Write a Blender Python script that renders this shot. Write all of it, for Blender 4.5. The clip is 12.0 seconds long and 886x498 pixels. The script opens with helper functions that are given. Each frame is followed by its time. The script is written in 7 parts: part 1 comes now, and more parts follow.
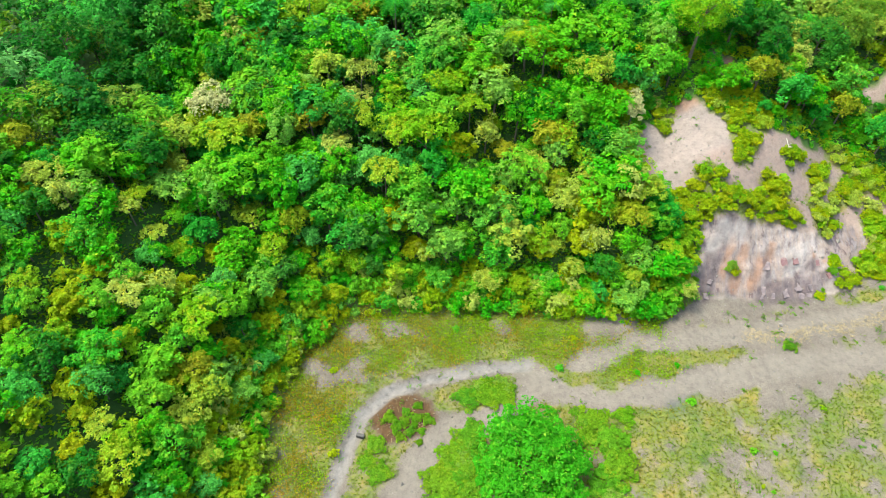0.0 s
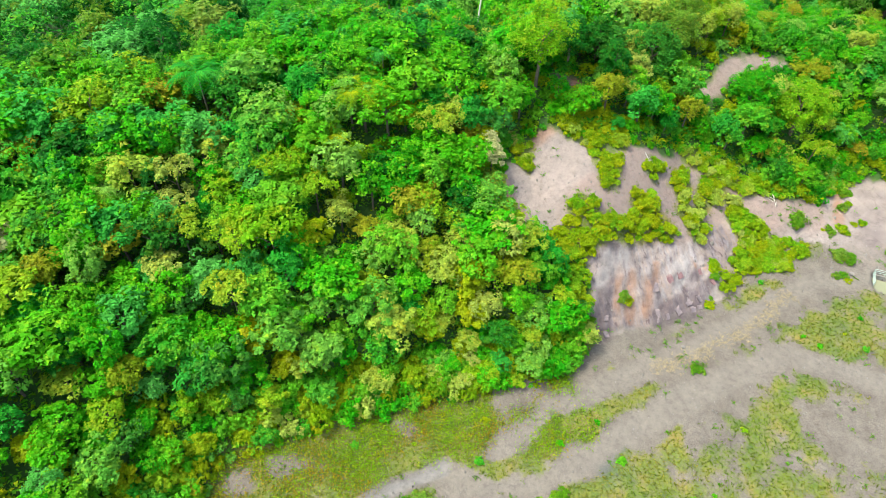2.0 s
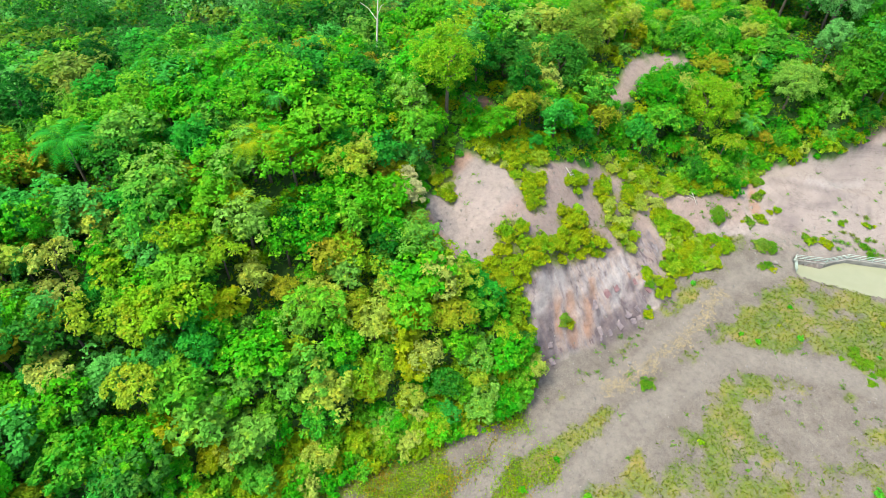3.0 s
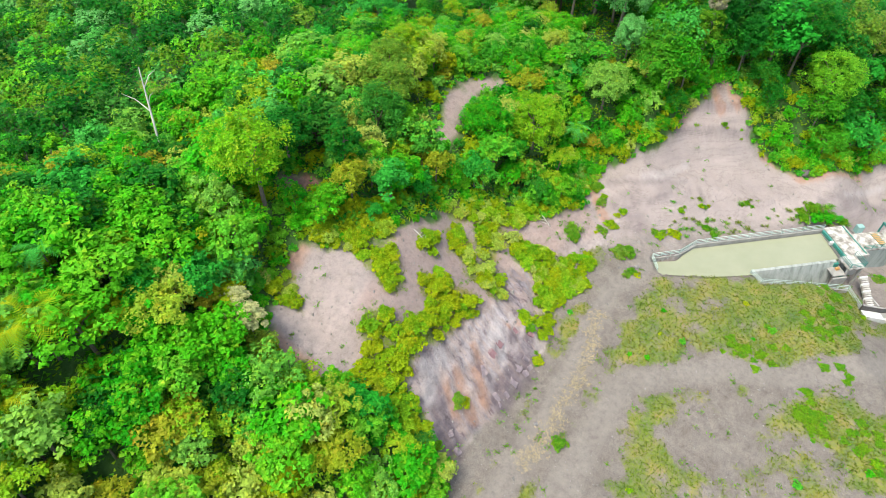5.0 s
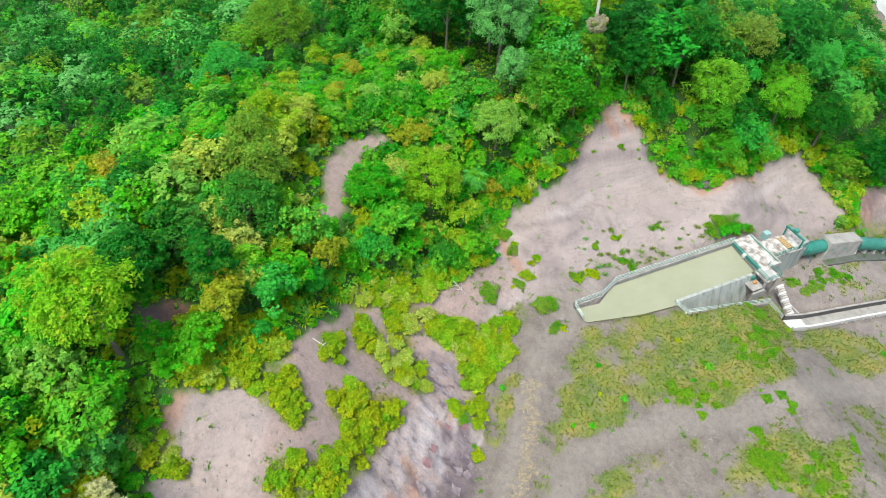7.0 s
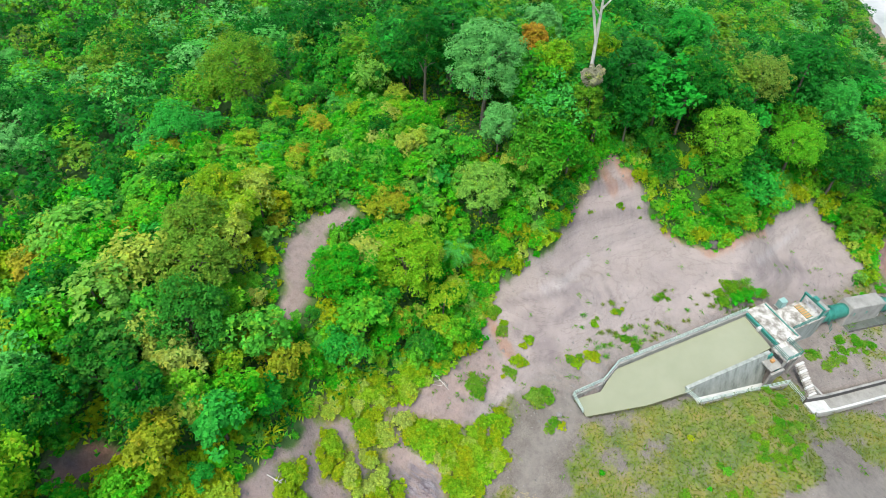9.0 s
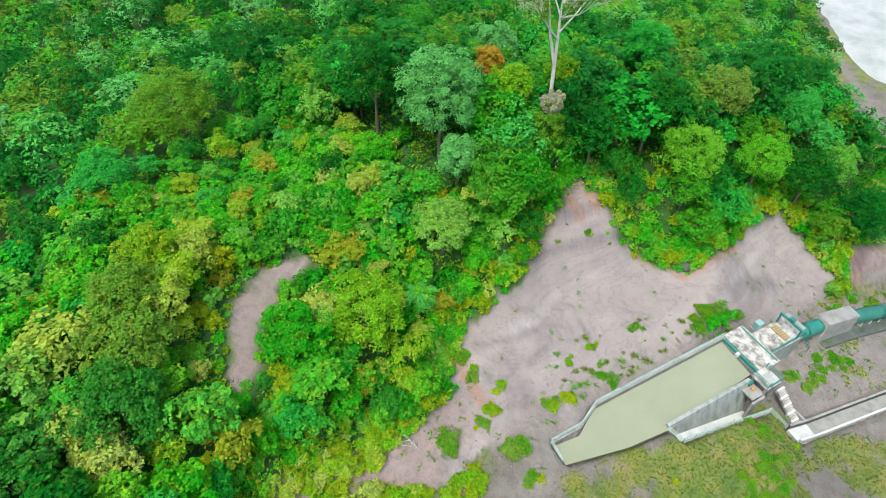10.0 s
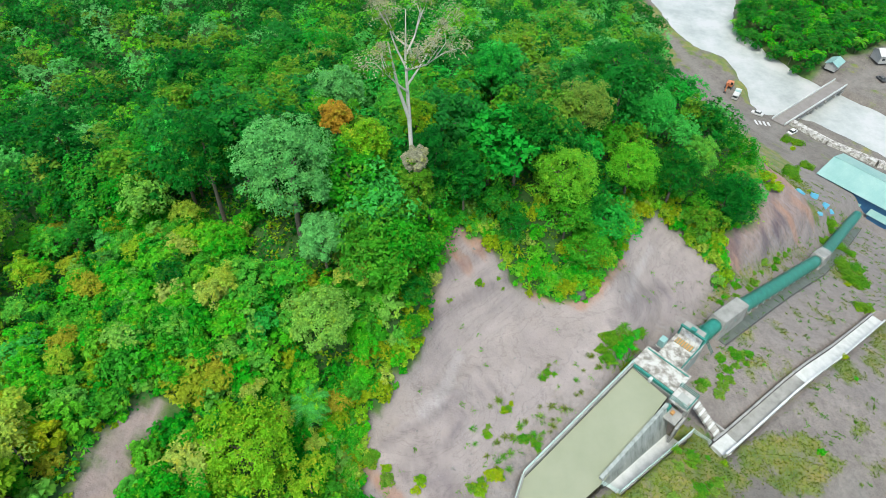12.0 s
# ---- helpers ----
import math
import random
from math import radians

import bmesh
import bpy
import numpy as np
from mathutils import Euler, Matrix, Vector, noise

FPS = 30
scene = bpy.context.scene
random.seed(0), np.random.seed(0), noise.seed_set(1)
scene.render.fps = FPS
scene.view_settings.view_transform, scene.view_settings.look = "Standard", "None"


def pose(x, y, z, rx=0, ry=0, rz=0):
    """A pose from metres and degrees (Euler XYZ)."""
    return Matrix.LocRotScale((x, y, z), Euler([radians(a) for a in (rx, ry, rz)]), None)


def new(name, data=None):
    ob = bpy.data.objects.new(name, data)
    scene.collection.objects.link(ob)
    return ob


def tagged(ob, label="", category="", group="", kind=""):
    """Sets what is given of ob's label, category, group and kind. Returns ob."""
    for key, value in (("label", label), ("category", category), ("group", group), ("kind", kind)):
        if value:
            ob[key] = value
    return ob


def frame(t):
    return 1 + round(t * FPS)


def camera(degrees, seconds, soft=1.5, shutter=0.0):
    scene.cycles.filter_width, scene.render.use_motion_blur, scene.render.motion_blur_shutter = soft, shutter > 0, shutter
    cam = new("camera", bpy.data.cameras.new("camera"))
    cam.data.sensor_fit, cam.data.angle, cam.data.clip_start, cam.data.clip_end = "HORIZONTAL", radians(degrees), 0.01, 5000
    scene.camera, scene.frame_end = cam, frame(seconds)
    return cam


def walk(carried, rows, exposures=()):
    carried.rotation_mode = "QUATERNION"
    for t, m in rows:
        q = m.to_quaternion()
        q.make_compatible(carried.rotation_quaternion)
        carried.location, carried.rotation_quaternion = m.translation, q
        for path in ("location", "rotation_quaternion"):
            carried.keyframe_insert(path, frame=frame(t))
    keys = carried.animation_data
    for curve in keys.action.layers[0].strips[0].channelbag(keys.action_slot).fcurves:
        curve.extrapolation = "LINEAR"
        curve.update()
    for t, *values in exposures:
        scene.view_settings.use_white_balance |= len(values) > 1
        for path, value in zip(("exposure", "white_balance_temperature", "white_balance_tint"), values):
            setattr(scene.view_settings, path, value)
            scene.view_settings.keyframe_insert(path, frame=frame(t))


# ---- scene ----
# Camera and its flight
cam = camera(71.8, 12.0, soft=0.7)
METRES, EYE, TILT, LEAN, TURN = 100.0, 79.0, -46.6, 0.0, 0.0
ROWS = [
    (0.0, 0.0, 0.0, 0.0, -0.0, 0.0, 0.0),
    (0.5, 0.0028, 0.0297, 0.0322, -1.88, -0.05, 1.95),
    (1.0, 0.0067, 0.0598, 0.0643, -5.04, -0.26, 5.22),
    (1.5, 0.0128, 0.0897, 0.0956, -8.47, -0.67, 8.71),
    (2.0, 0.0211, 0.1189, 0.1273, -12.13, -1.41, 12.3),
    (2.5, 0.0325, 0.1476, 0.1569, -15.87, -2.28, 15.84),
    (3.0, 0.047, 0.1756, 0.1864, -19.86, -3.5, 19.39),
    (5.0, 0.1381, 0.2736, 0.2885, -37.53, -11.21, 32.41),
    (5.5, 0.1683, 0.2932, 0.3092, -41.58, -13.42, 34.73),
    (6.0, 0.2013, 0.3115, 0.3283, -45.79, -15.87, 36.85),
    (6.5, 0.2359, 0.3277, 0.3455, -49.8, -18.3, 38.65),
    (7.0, 0.2723, 0.3426, 0.3605, -51.24, -19.15, 39.25),
    (9.0, 0.4281, 0.3883, 0.41, -52.77, -20.1, 39.89),
    (9.5, 0.4693, 0.398, 0.4212, -54.66, -21.36, 40.61),
    (10.0, 0.5095, 0.4071, 0.4319, -58.0, -23.62, 41.73),
    (10.5, 0.5468, 0.4151, 0.4409, -62.8, -26.91, 43.09),
    (11.0, 0.5822, 0.4219, 0.4483, -67.99, -30.51, 44.26),
    (11.5, 0.6164, 0.4269, 0.4541, -73.13, -34.14, 45.15),
    (12.0, 0.6506, 0.4297, 0.4582, -78.67, -38.14, 45.85),
]
walk(cam, [(t, pose(0, 0, EYE, TILT, LEAN, TURN) @ pose(METRES * x, METRES * y, METRES * z, 90 + pitch, roll, yaw)) for t, x, y, z, yaw, pitch, roll in ROWS],
     exposures=[(0.0, 1.92, 7150, -1), (2.5, 1.76, 7000, 2), (5.0, 1.68, 6800, 5), (7.0, 1.57, 6650, 5), (9.0, 1.47, 6480, 4), (12.0, 1.33, 6300, 0)])

# Light: a bright overcast sky with a soft, high sun
world = bpy.data.worlds.new("sky")
scene.world = world
world.use_nodes = True
sky = world.node_tree.nodes.new("ShaderNodeTexSky")
sky.sky_type, sky.sun_disc = "NISHITA", False
sky.sun_elevation, sky.sun_rotation = radians(66), radians(277)
sky.air_density, sky.dust_density, sky.ozone_density = 1.0, 4.0, 0.6
back = world.node_tree.nodes["Background"]
back.inputs["Strength"].default_value = 0.122
world.node_tree.links.new(sky.outputs["Color"], back.inputs["Color"])
lamp = bpy.data.lights.new("sun", "SUN")
lamp.energy, lamp.angle, lamp.color = 1.25, radians(20), (1.0, 0.96, 0.9)
sun = new("sun", lamp)
sun.matrix_world = pose(0, 0, 200, 24, 0, 180 - 277)

# ---- materials ----


def material(name, rough=0.8, metal=0.0):
    """A node material with its Principled shader; returns material, nodes, links and the shader."""
    m = bpy.data.materials.new(name)
    m.use_nodes = True
    nt = m.node_tree
    shader = nt.nodes["Principled BSDF"]
    shader.inputs["Roughness"].default_value, shader.inputs["Metallic"].default_value = rough, metal
    return m, nt.nodes, nt.links, shader


def noise_node(nodes, links, scale, detail=4.0, coord="Object", stretch=None, rough=0.55):
    tc = nodes.new("ShaderNodeTexCoord")
    out = tc.outputs[coord]
    if stretch:
        mp = nodes.new("ShaderNodeMapping")
        mp.inputs["Scale"].default_value = stretch
        links.new(out, mp.inputs["Vector"])
        out = mp.outputs["Vector"]
    n = nodes.new("ShaderNodeTexNoise")
    n.inputs["Scale"].default_value, n.inputs["Detail"].default_value, n.inputs["Roughness"].default_value = scale, detail, rough
    links.new(out, n.inputs["Vector"])
    return n.outputs["Fac"]


def ramp_node(nodes, links, fac, stops):
    r = nodes.new("ShaderNodeValToRGB")
    while len(r.color_ramp.elements) < len(stops):
        r.color_ramp.elements.new(0.5)
    for e, (p, c) in zip(r.color_ramp.elements, stops):
        e.position, e.color = p, (*c, 1) if len(c) == 3 else c
    links.new(fac, r.inputs["Fac"])
    return r.outputs["Color"]


def mix_node(nodes, links, fac, a, b, mode="MIX"):
    m = nodes.new("ShaderNodeMix")
    m.data_type, m.blend_type = "RGBA", mode
    for socket, v in ((m.inputs["Factor"], fac), (m.inputs["A"], a), (m.inputs["B"], b)):
        if isinstance(v, (int, float)):
            socket.default_value = v
        elif isinstance(v, tuple):
            socket.default_value = (*v, 1)
        else:
            links.new(v, socket)
    return m.outputs["Result"]


def math_node(nodes, links, op, a, b=0.0, clamp=False):
    m = nodes.new("ShaderNodeMath")
    m.operation, m.use_clamp = op, clamp
    for socket, v in zip(m.inputs, (a, b)):
        if isinstance(v, (int, float)):
            socket.default_value = v
        else:
            links.new(v, socket)
    return m.outputs[0]


def bump_node(nodes, links, shader, height, strength, distance):
    b = nodes.new("ShaderNodeBump")
    b.inputs["Strength"].default_value, b.inputs["Distance"].default_value = strength, distance
    links.new(height, b.inputs["Height"])
    links.new(b.outputs["Normal"], shader.inputs["Normal"])


def attribute(nodes, name):
    a = nodes.new("ShaderNodeAttribute")
    a.attribute_name = name
    return a.outputs["Fac"]


def plain(name, stops, scale=2.0, rough=0.8, metal=0.0, bump=0.3, distance=0.02, stretch=None):
    """A surface that varies at two scales between the colours of its stops."""
    m, nodes, links, shader = material(name, rough, metal)
    big = noise_node(nodes, links, scale, 5, stretch=stretch)
    fine = noise_node(nodes, links, scale * 9, 3, stretch=stretch)
    both = math_node(nodes, links, "ADD", math_node(nodes, links, "MULTIPLY", big, 0.7), math_node(nodes, links, "MULTIPLY", fine, 0.3))
    links.new(ramp_node(nodes, links, both, stops), shader.inputs["Base Color"])
    bump_node(nodes, links, shader, fine, bump, distance)
    return m


def leafy(name, stops, tips, tip_share=0.3, light=0.42, patch=0.8):
    """Foliage: a hue of its own for each plant, another for each leaf, and patches of young leaves."""
    m, nodes, links, shader = material(name, 0.45)
    shader.inputs["Specular IOR Level"].default_value = 0.06
    info = nodes.new("ShaderNodeObjectInfo")
    geo = nodes.new("ShaderNodeNewGeometry")
    tint = ramp_node(nodes, links, info.outputs["Random"], stops)
    island = geo.outputs["Random Per Island"]
    clump = noise_node(nodes, links, patch, 3, rough=0.6)
    share = math_node(nodes, links, "MULTIPLY", math_node(nodes, links, "SUBTRACT", clump, 0.62 - tip_share * 0.4), 3.2, True)
    share = math_node(nodes, links, "MULTIPLY", share, math_node(nodes, links, "ADD", island, 0.25), True)
    colour = mix_node(nodes, links, share, tint, tips)
    value = nodes.new("ShaderNodeHueSaturation")
    spread = math_node(nodes, links, "ADD", math_node(nodes, links, "MULTIPLY", island, 0.46), 0.37)
    links.new(math_node(nodes, links, "ADD", math_node(nodes, links, "MULTIPLY", noise_node(nodes, links, patch * 1.7, 2), 0.5), spread), value.inputs["Value"])
    links.new(colour, value.inputs["Color"])
    links.new(value.outputs["Color"], shader.inputs["Base Color"])
    thin = nodes.new("ShaderNodeBsdfTranslucent")
    links.new(value.outputs["Color"], thin.inputs["Color"])
    both = nodes.new("ShaderNodeMixShader")
    both.inputs["Fac"].default_value = light
    links.new(shader.outputs[0], both.inputs[1])
    links.new(thin.outputs[0], both.inputs[2])
    links.new(both.outputs[0], nodes["Material Output"].inputs["Surface"])
    return m


LEAF_GREEN = leafy("leaf_green", [(0.0, (0.022, 0.33, 0.008)), (0.2, (0.042, 0.43, 0.010)), (0.45, (0.08, 0.47, 0.012)), (0.62, (0.15, 0.47, 0.025)), (0.8, (0.042, 0.41, 0.025)), (1.0, (0.21, 0.47, 0.07))], (0.28, 0.44, 0.02), 0.35)
LEAF_BENCH = leafy("leaf_bench", [(0.0, (0.045, 0.35, 0.012)), (1.0, (0.05, 0.36, 0.014))], (0.26, 0.46, 0.04), 0.25, patch=1.2)
LEAF_OLIVE = leafy("leaf_olive", [(0.0, (0.16, 0.46, 0.012)), (0.4, (0.26, 0.47, 0.02)), (0.75, (0.32, 0.48, 0.06)), (1.0, (0.37, 0.49, 0.10))], (0.46, 0.42, 0.025), 0.35)
LEAF_TEAL = leafy("leaf_teal", [(0.0, (0.022, 0.33, 0.024)), (0.5, (0.048, 0.40, 0.05)), (1.0, (0.11, 0.45, 0.08))], (0.12, 0.48, 0.03), 0.2)
LEAF_YELLOW = leafy("leaf_yellow", [(0.0, (0.19, 0.39, 0.010)), (0.5, (0.31, 0.42, 0.010)), (1.0, (0.15, 0.39, 0.012))], (0.48, 0.38, 0.012), 0.3)
LEAF_OLIVE_DARK = leafy("leaf_olive_dark", [(0.0, (0.065, 0.29, 0.012)), (0.5, (0.12, 0.32, 0.018)), (1.0, (0.19, 0.34, 0.05))], (0.32, 0.28, 0.025), 0.3)
LEAF_DEEP = leafy("leaf_deep", [(0.0, (0.016, 0.26, 0.008)), (0.45, (0.045, 0.34, 0.012)), (0.7, (0.085, 0.35, 0.02)), (1.0, (0.03, 0.31, 0.02))], (0.22, 0.34, 0.02), 0.3)
LEAF_FOREST = leafy("leaf_forest", [(0.0, (0.008, 0.14, 0.010)), (0.4, (0.014, 0.19, 0.014)), (0.7, (0.028, 0.24, 0.018)), (1.0, (0.06, 0.28, 0.035))], (0.16, 0.28, 0.015), 0.25)
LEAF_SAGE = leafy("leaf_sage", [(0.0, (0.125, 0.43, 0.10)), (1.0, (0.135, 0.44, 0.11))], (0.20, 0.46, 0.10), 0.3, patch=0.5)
LEAF_WEED = leafy("leaf_weed", [(0.0, (0.09, 0.29, 0.012)), (0.5, (0.14, 0.31, 0.014)), (1.0, (0.075, 0.28, 0.016))], (0.26, 0.32, 0.02), 0.35, patch=0.6)
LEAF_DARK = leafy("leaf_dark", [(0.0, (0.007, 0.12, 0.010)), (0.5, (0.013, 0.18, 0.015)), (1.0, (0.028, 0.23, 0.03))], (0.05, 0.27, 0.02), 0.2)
LEAF_OCHRE = leafy("leaf_ochre", [(0.0, (0.22, 0.38, 0.015)), (0.5, (0.28, 0.36, 0.02)), (1.0, (0.34, 0.35, 0.025))], (0.44, 0.30, 0.02), 0.3)
LEAF_PALE = leafy("leaf_pale", [(0.0, (0.40, 0.46, 0.20)), (1.0, (0.52, 0.54, 0.26))], (0.60, 0.58, 0.24), 0.4)
LEAF_GREY = leafy("leaf_grey", [(0.0, (0.30, 0.31, 0.20)), (1.0, (0.36, 0.36, 0.25))], (0.34, 0.38, 0.06), 0.4)
LEAF_RUST = leafy("leaf_rust", [(0.0, (0.40, 0.24, 0.02)), (1.0, (0.46, 0.30, 0.03))], (0.26, 0.38, 0.02), 0.3)
LEAF_DRY = leafy("leaf_dry", [(0.0, (0.29, 0.25, 0.02)), (1.0, (0.34, 0.27, 0.025))], (0.38, 0.20, 0.02), 0.45, patch=0.2)
GRASS = leafy("grass_blades", [(0.0, (0.112, 0.195, 0.014)), (1.0, (0.126, 0.205, 0.016))], (0.24, 0.21, 0.035), 0.5, patch=0.13)
BARK = plain("bark", [(0.3, (0.075, 0.060, 0.041)), (0.7, (0.165, 0.143, 0.112))], 3, 0.9, bump=0.6)
PALE_BARK = plain("pale_bark", [(0.3, (0.36, 0.345, 0.31)), (0.7, (0.50, 0.49, 0.45))], 3, 0.9, bump=0.5)
CONCRETE = plain("concrete", [(0.25, (0.115, 0.115, 0.105)), (0.5, (0.220, 0.220, 0.205)), (0.75, (0.289, 0.289, 0.273))], 0.6, 0.85, bump=0.3)
STAINED = plain("stained_concrete", [(0.38, (0.108, 0.098, 0.081)), (0.47, (0.226, 0.216, 0.194)), (0.56, (0.389, 0.383, 0.361)), (0.8, (0.432, 0.427, 0.410))], 1.1, 0.85, bump=0.3)
STREAKED = plain("streaked_concrete", [(0.3, (0.086, 0.103, 0.091)), (0.5, (0.226, 0.254, 0.238)), (0.75, (0.335, 0.356, 0.341))], 0.9, 0.8, stretch=(1.3, 1.3, 0.18))
WHITE_WASH = plain("washed_concrete", [(0.3, (0.34, 0.36, 0.345)), (0.6, (0.50, 0.51, 0.50))], 0.7, 0.7)
TEAL = plain("teal_paint", [(0.3, (0.015, 0.120, 0.098)), (0.7, (0.030, 0.203, 0.165))], 1.5, 0.45, bump=0.1)
PIPE = plain("green_pipe_paint", [(0.3, (0.014, 0.115, 0.088)), (0.7, (0.032, 0.200, 0.155))], 0.8, 0.38, bump=0.08)
RAIL = plain("pale_green_rail_paint", [(0.3, (0.255, 0.375, 0.338)), (0.7, (0.435, 0.525, 0.488))], 4, 0.5, bump=0.1)
RUST = plain("orange_rust", [(0.3, (0.285, 0.128, 0.038)), (0.7, (0.450, 0.270, 0.105))], 3, 0.85)
ROOF = plain("turquoise_sheet_roof", [(0.3, (0.148, 0.285, 0.266)), (0.7, (0.226, 0.354, 0.330))], 0.25, 0.42, bump=0.1)
ROOF_WALL = plain("blue_clad_wall", [(0.3, (0.022, 0.090, 0.210)), (0.7, (0.038, 0.135, 0.270))], 0.5, 0.5)
PLASTER = plain("white_plaster", [(0.3, (0.310, 0.310, 0.298)), (0.7, (0.416, 0.416, 0.405))], 0.8, 0.85)
ASPHALT = plain("worn_concrete_road", [(0.3, (0.137, 0.126, 0.115)), (0.7, (0.200, 0.184, 0.173))], 0.5, 0.9)
ORANGE = plain("orange_machine_paint", [(0.3, (0.375, 0.120, 0.045)), (0.7, (0.495, 0.180, 0.075))], 1.5, 0.5)
STEEL_DARK = plain("dark_steel", [(0.3, (0.03, 0.03, 0.03)), (0.7, (0.07, 0.07, 0.07))], 2, 0.6)
WHITE_PAINT = plain("white_paint", [(0.3, (0.379, 0.379, 0.368)), (0.7, (0.445, 0.445, 0.433))], 1.5, 0.55)
TARP = plain("blue_tarpaulin", [(0.3, (0.038, 0.195, 0.315)), (0.7, (0.090, 0.315, 0.413))], 1.2, 0.5, bump=0.6, distance=0.08)
STONE = plain("grey_stone", [(0.3, (0.10, 0.095, 0.09)), (0.7, (0.26, 0.25, 0.24))], 1.4, 0.9, bump=0.6, distance=0.05)
WET_CONCRETE = plain("wet_concrete", [(0.3, (0.045, 0.055, 0.045)), (0.7, (0.105, 0.118, 0.098))], 0.7, 0.4, bump=0.2)
DARK_STONE = plain("dark_wet_stone_and_wall_shade", [(0.3, (0.03, 0.03, 0.03)), (0.7, (0.09, 0.085, 0.08))], 1.4, 0.8, bump=0.6, distance=0.05)
MAUVE_STONE = plain("mauve_rock", [(0.3, (0.085, 0.07, 0.085)), (0.5, (0.15, 0.125, 0.14)), (0.7, (0.24, 0.20, 0.20))], 1.2, 0.9, bump=0.7, distance=0.06)
MAROON_STONE = plain("maroon_rock", [(0.3, (0.10, 0.05, 0.06)), (0.5, (0.17, 0.095, 0.105)), (0.7, (0.26, 0.19, 0.19))], 1.2, 0.9, bump=0.7, distance=0.06)
GLASS_DARK = plain("tinted_window", [(0.3, (0.02, 0.025, 0.03)), (0.7, (0.04, 0.05, 0.05))], 1, 0.1)


def murky(name, stops, scale, rough, stretch=None, bump=0.15):
    """Opaque, silty water with ripples."""
    m, nodes, links, shader = material(name, rough)
    big = noise_node(nodes, links, scale, 6, stretch=stretch, rough=0.65)
    links.new(ramp_node(nodes, links, big, stops), shader.inputs["Base Color"])
    bump_node(nodes, links, shader, noise_node(nodes, links, scale * 12, 3, stretch=stretch), bump, 0.03)
    return m


POND_WATER = murky("silty_pond_water", [(0.3, (0.206, 0.224, 0.148)), (0.7, (0.238, 0.252, 0.174))], 0.15, 0.12, bump=0.05)
RIVER_WATER = murky("white_river_water", [(0.36, (0.25, 0.27, 0.255)), (0.5, (0.32, 0.335, 0.32)), (0.62, (0.38, 0.38, 0.375))], 0.09, 0.4, bump=0.5)
PUDDLE = murky("puddle_water", [(0.3, (0.26, 0.28, 0.26)), (0.7, (0.34, 0.35, 0.33))], 0.6, 0.15)

# ---- terrain ----
TOE = [(-26, -600), (-24, 10), (-23, 43), (-21, 52), (-13, 58.5), (4, 60.5), (19, 59), (30, 57.5), (36, 58.5), (41, 62), (64, 63.5),
       (72, 67), (84, 70), (95, 66), (103, 58), (112, 51), (120, 45), (131, 36), (140, 26), (152, 14), (170, -2), (187, -15), (199, -6),
       (214, 12), (240, 22), (275, 14), (300, 2), (330, 0), (380, 8), (1500, 120)]
HILL = TOE + [(3000, 3000), (-3000, 3000), (-3000, -600)]
BANK_NEAR = [(3000, -150), (700, -40), (430, 22), (390, 8), (358.6, -1.5), (342, -5.3), (330.9, -9.6), (321.7, -15.5), (317.9, -23.1), (310.8, -26), (302, -26.6), (293.7, -28.7), (282.6, -27.8),
             (276, -30.5), (276.5, -40), (271.8, -49.6), (264.8, -57.5), (253.9, -66.9), (244, -85), (236, -140), (225, -300), (170, -3000)]
BANK_FAR = [(3000, -330), (700, -120), (430, -50), (374.9, -38.2), (348.6, -31.8), (337.9, -36.3), (326.4, -41.1), (318.4, -45.8), (308.8, -49.7), (301.8, -55.6), (291.6, -65.5), (281.9, -76.4),
            (274, -100), (268, -150), (265, -300), (230, -3000)]
WATER = BANK_NEAR + BANK_FAR[::-1]
FAR_BANK = [(341.9, -29.6), (327.9, -35.1), (310.4, -47.2), (302, -53), (306.5, -57.5), (317.4, -63.4), (326.4, -82.9), (335.1, -92.2), (345, -128), (470, -128), (470, -66), (380, -43)]


def inside(x, y, poly):
    """Even-odd test of points against a polygon."""
    hit = np.zeros(np.shape(x), bool)
    for (ax, ay), (bx, by) in zip(poly, poly[1:] + poly[:1]):
        if ay != by:
            hit ^= ((ay > y) != (by > y)) & (x < (bx - ax) * (y - ay) / (by - ay) + ax)
    return hit


def line_distance(x, y, line):
    """Distance of points to an open polyline."""
    far = np.full(np.shape(x), 1e9)
    for (ax, ay), (bx, by) in zip(line, line[1:]):
        ux, uy = bx - ax, by - ay
        k = np.clip(((x - ax) * ux + (y - ay) * uy) / (ux * ux + uy * uy), 0, 1)
        far = np.minimum(far, np.hypot(x - ax - k * ux, y - ay - k * uy))
    return far


def signed(x, y, poly):
    """Distance to a closed polygon's rim, positive inside."""
    far = line_distance(x, y, poly + poly[:1])
    return np.where(inside(x, y, poly), far, -far)


def smooth(a, b, v):
    k = np.clip((v - a) / (b - a), 0, 1)
    return k * k * (3 - 2 * k)


def waves(x, y, size, seed):
    """Cheap smooth noise from sines, about -1 to 1."""
    rnd = np.random.RandomState(seed)
    total = 0
    for n in range(7):
        a, f, p = rnd.uniform(0, 6.28), rnd.uniform(0.6, 1.7) / size * 3.14, rnd.uniform(0, 6.28)
        total = total + np.sin((x * np.cos(a) + y * np.sin(a)) * f + p + 1.3 * np.sin((y * np.cos(a) - x * np.sin(a)) * f * 0.7 + p * 2))
    return total / 4.0


def hill_distance(x, y):
    far = line_distance(x, y, TOE)
    return np.where(inside(x, y, HILL), far, -far)


POND = [(90.2, 58.2), (92.0, 60.6), (95.0, 57.6), (99.6, 56.9), (119.2, 41.2), (114.8, 36.6), (101.0, 46.2), (96, 51)]

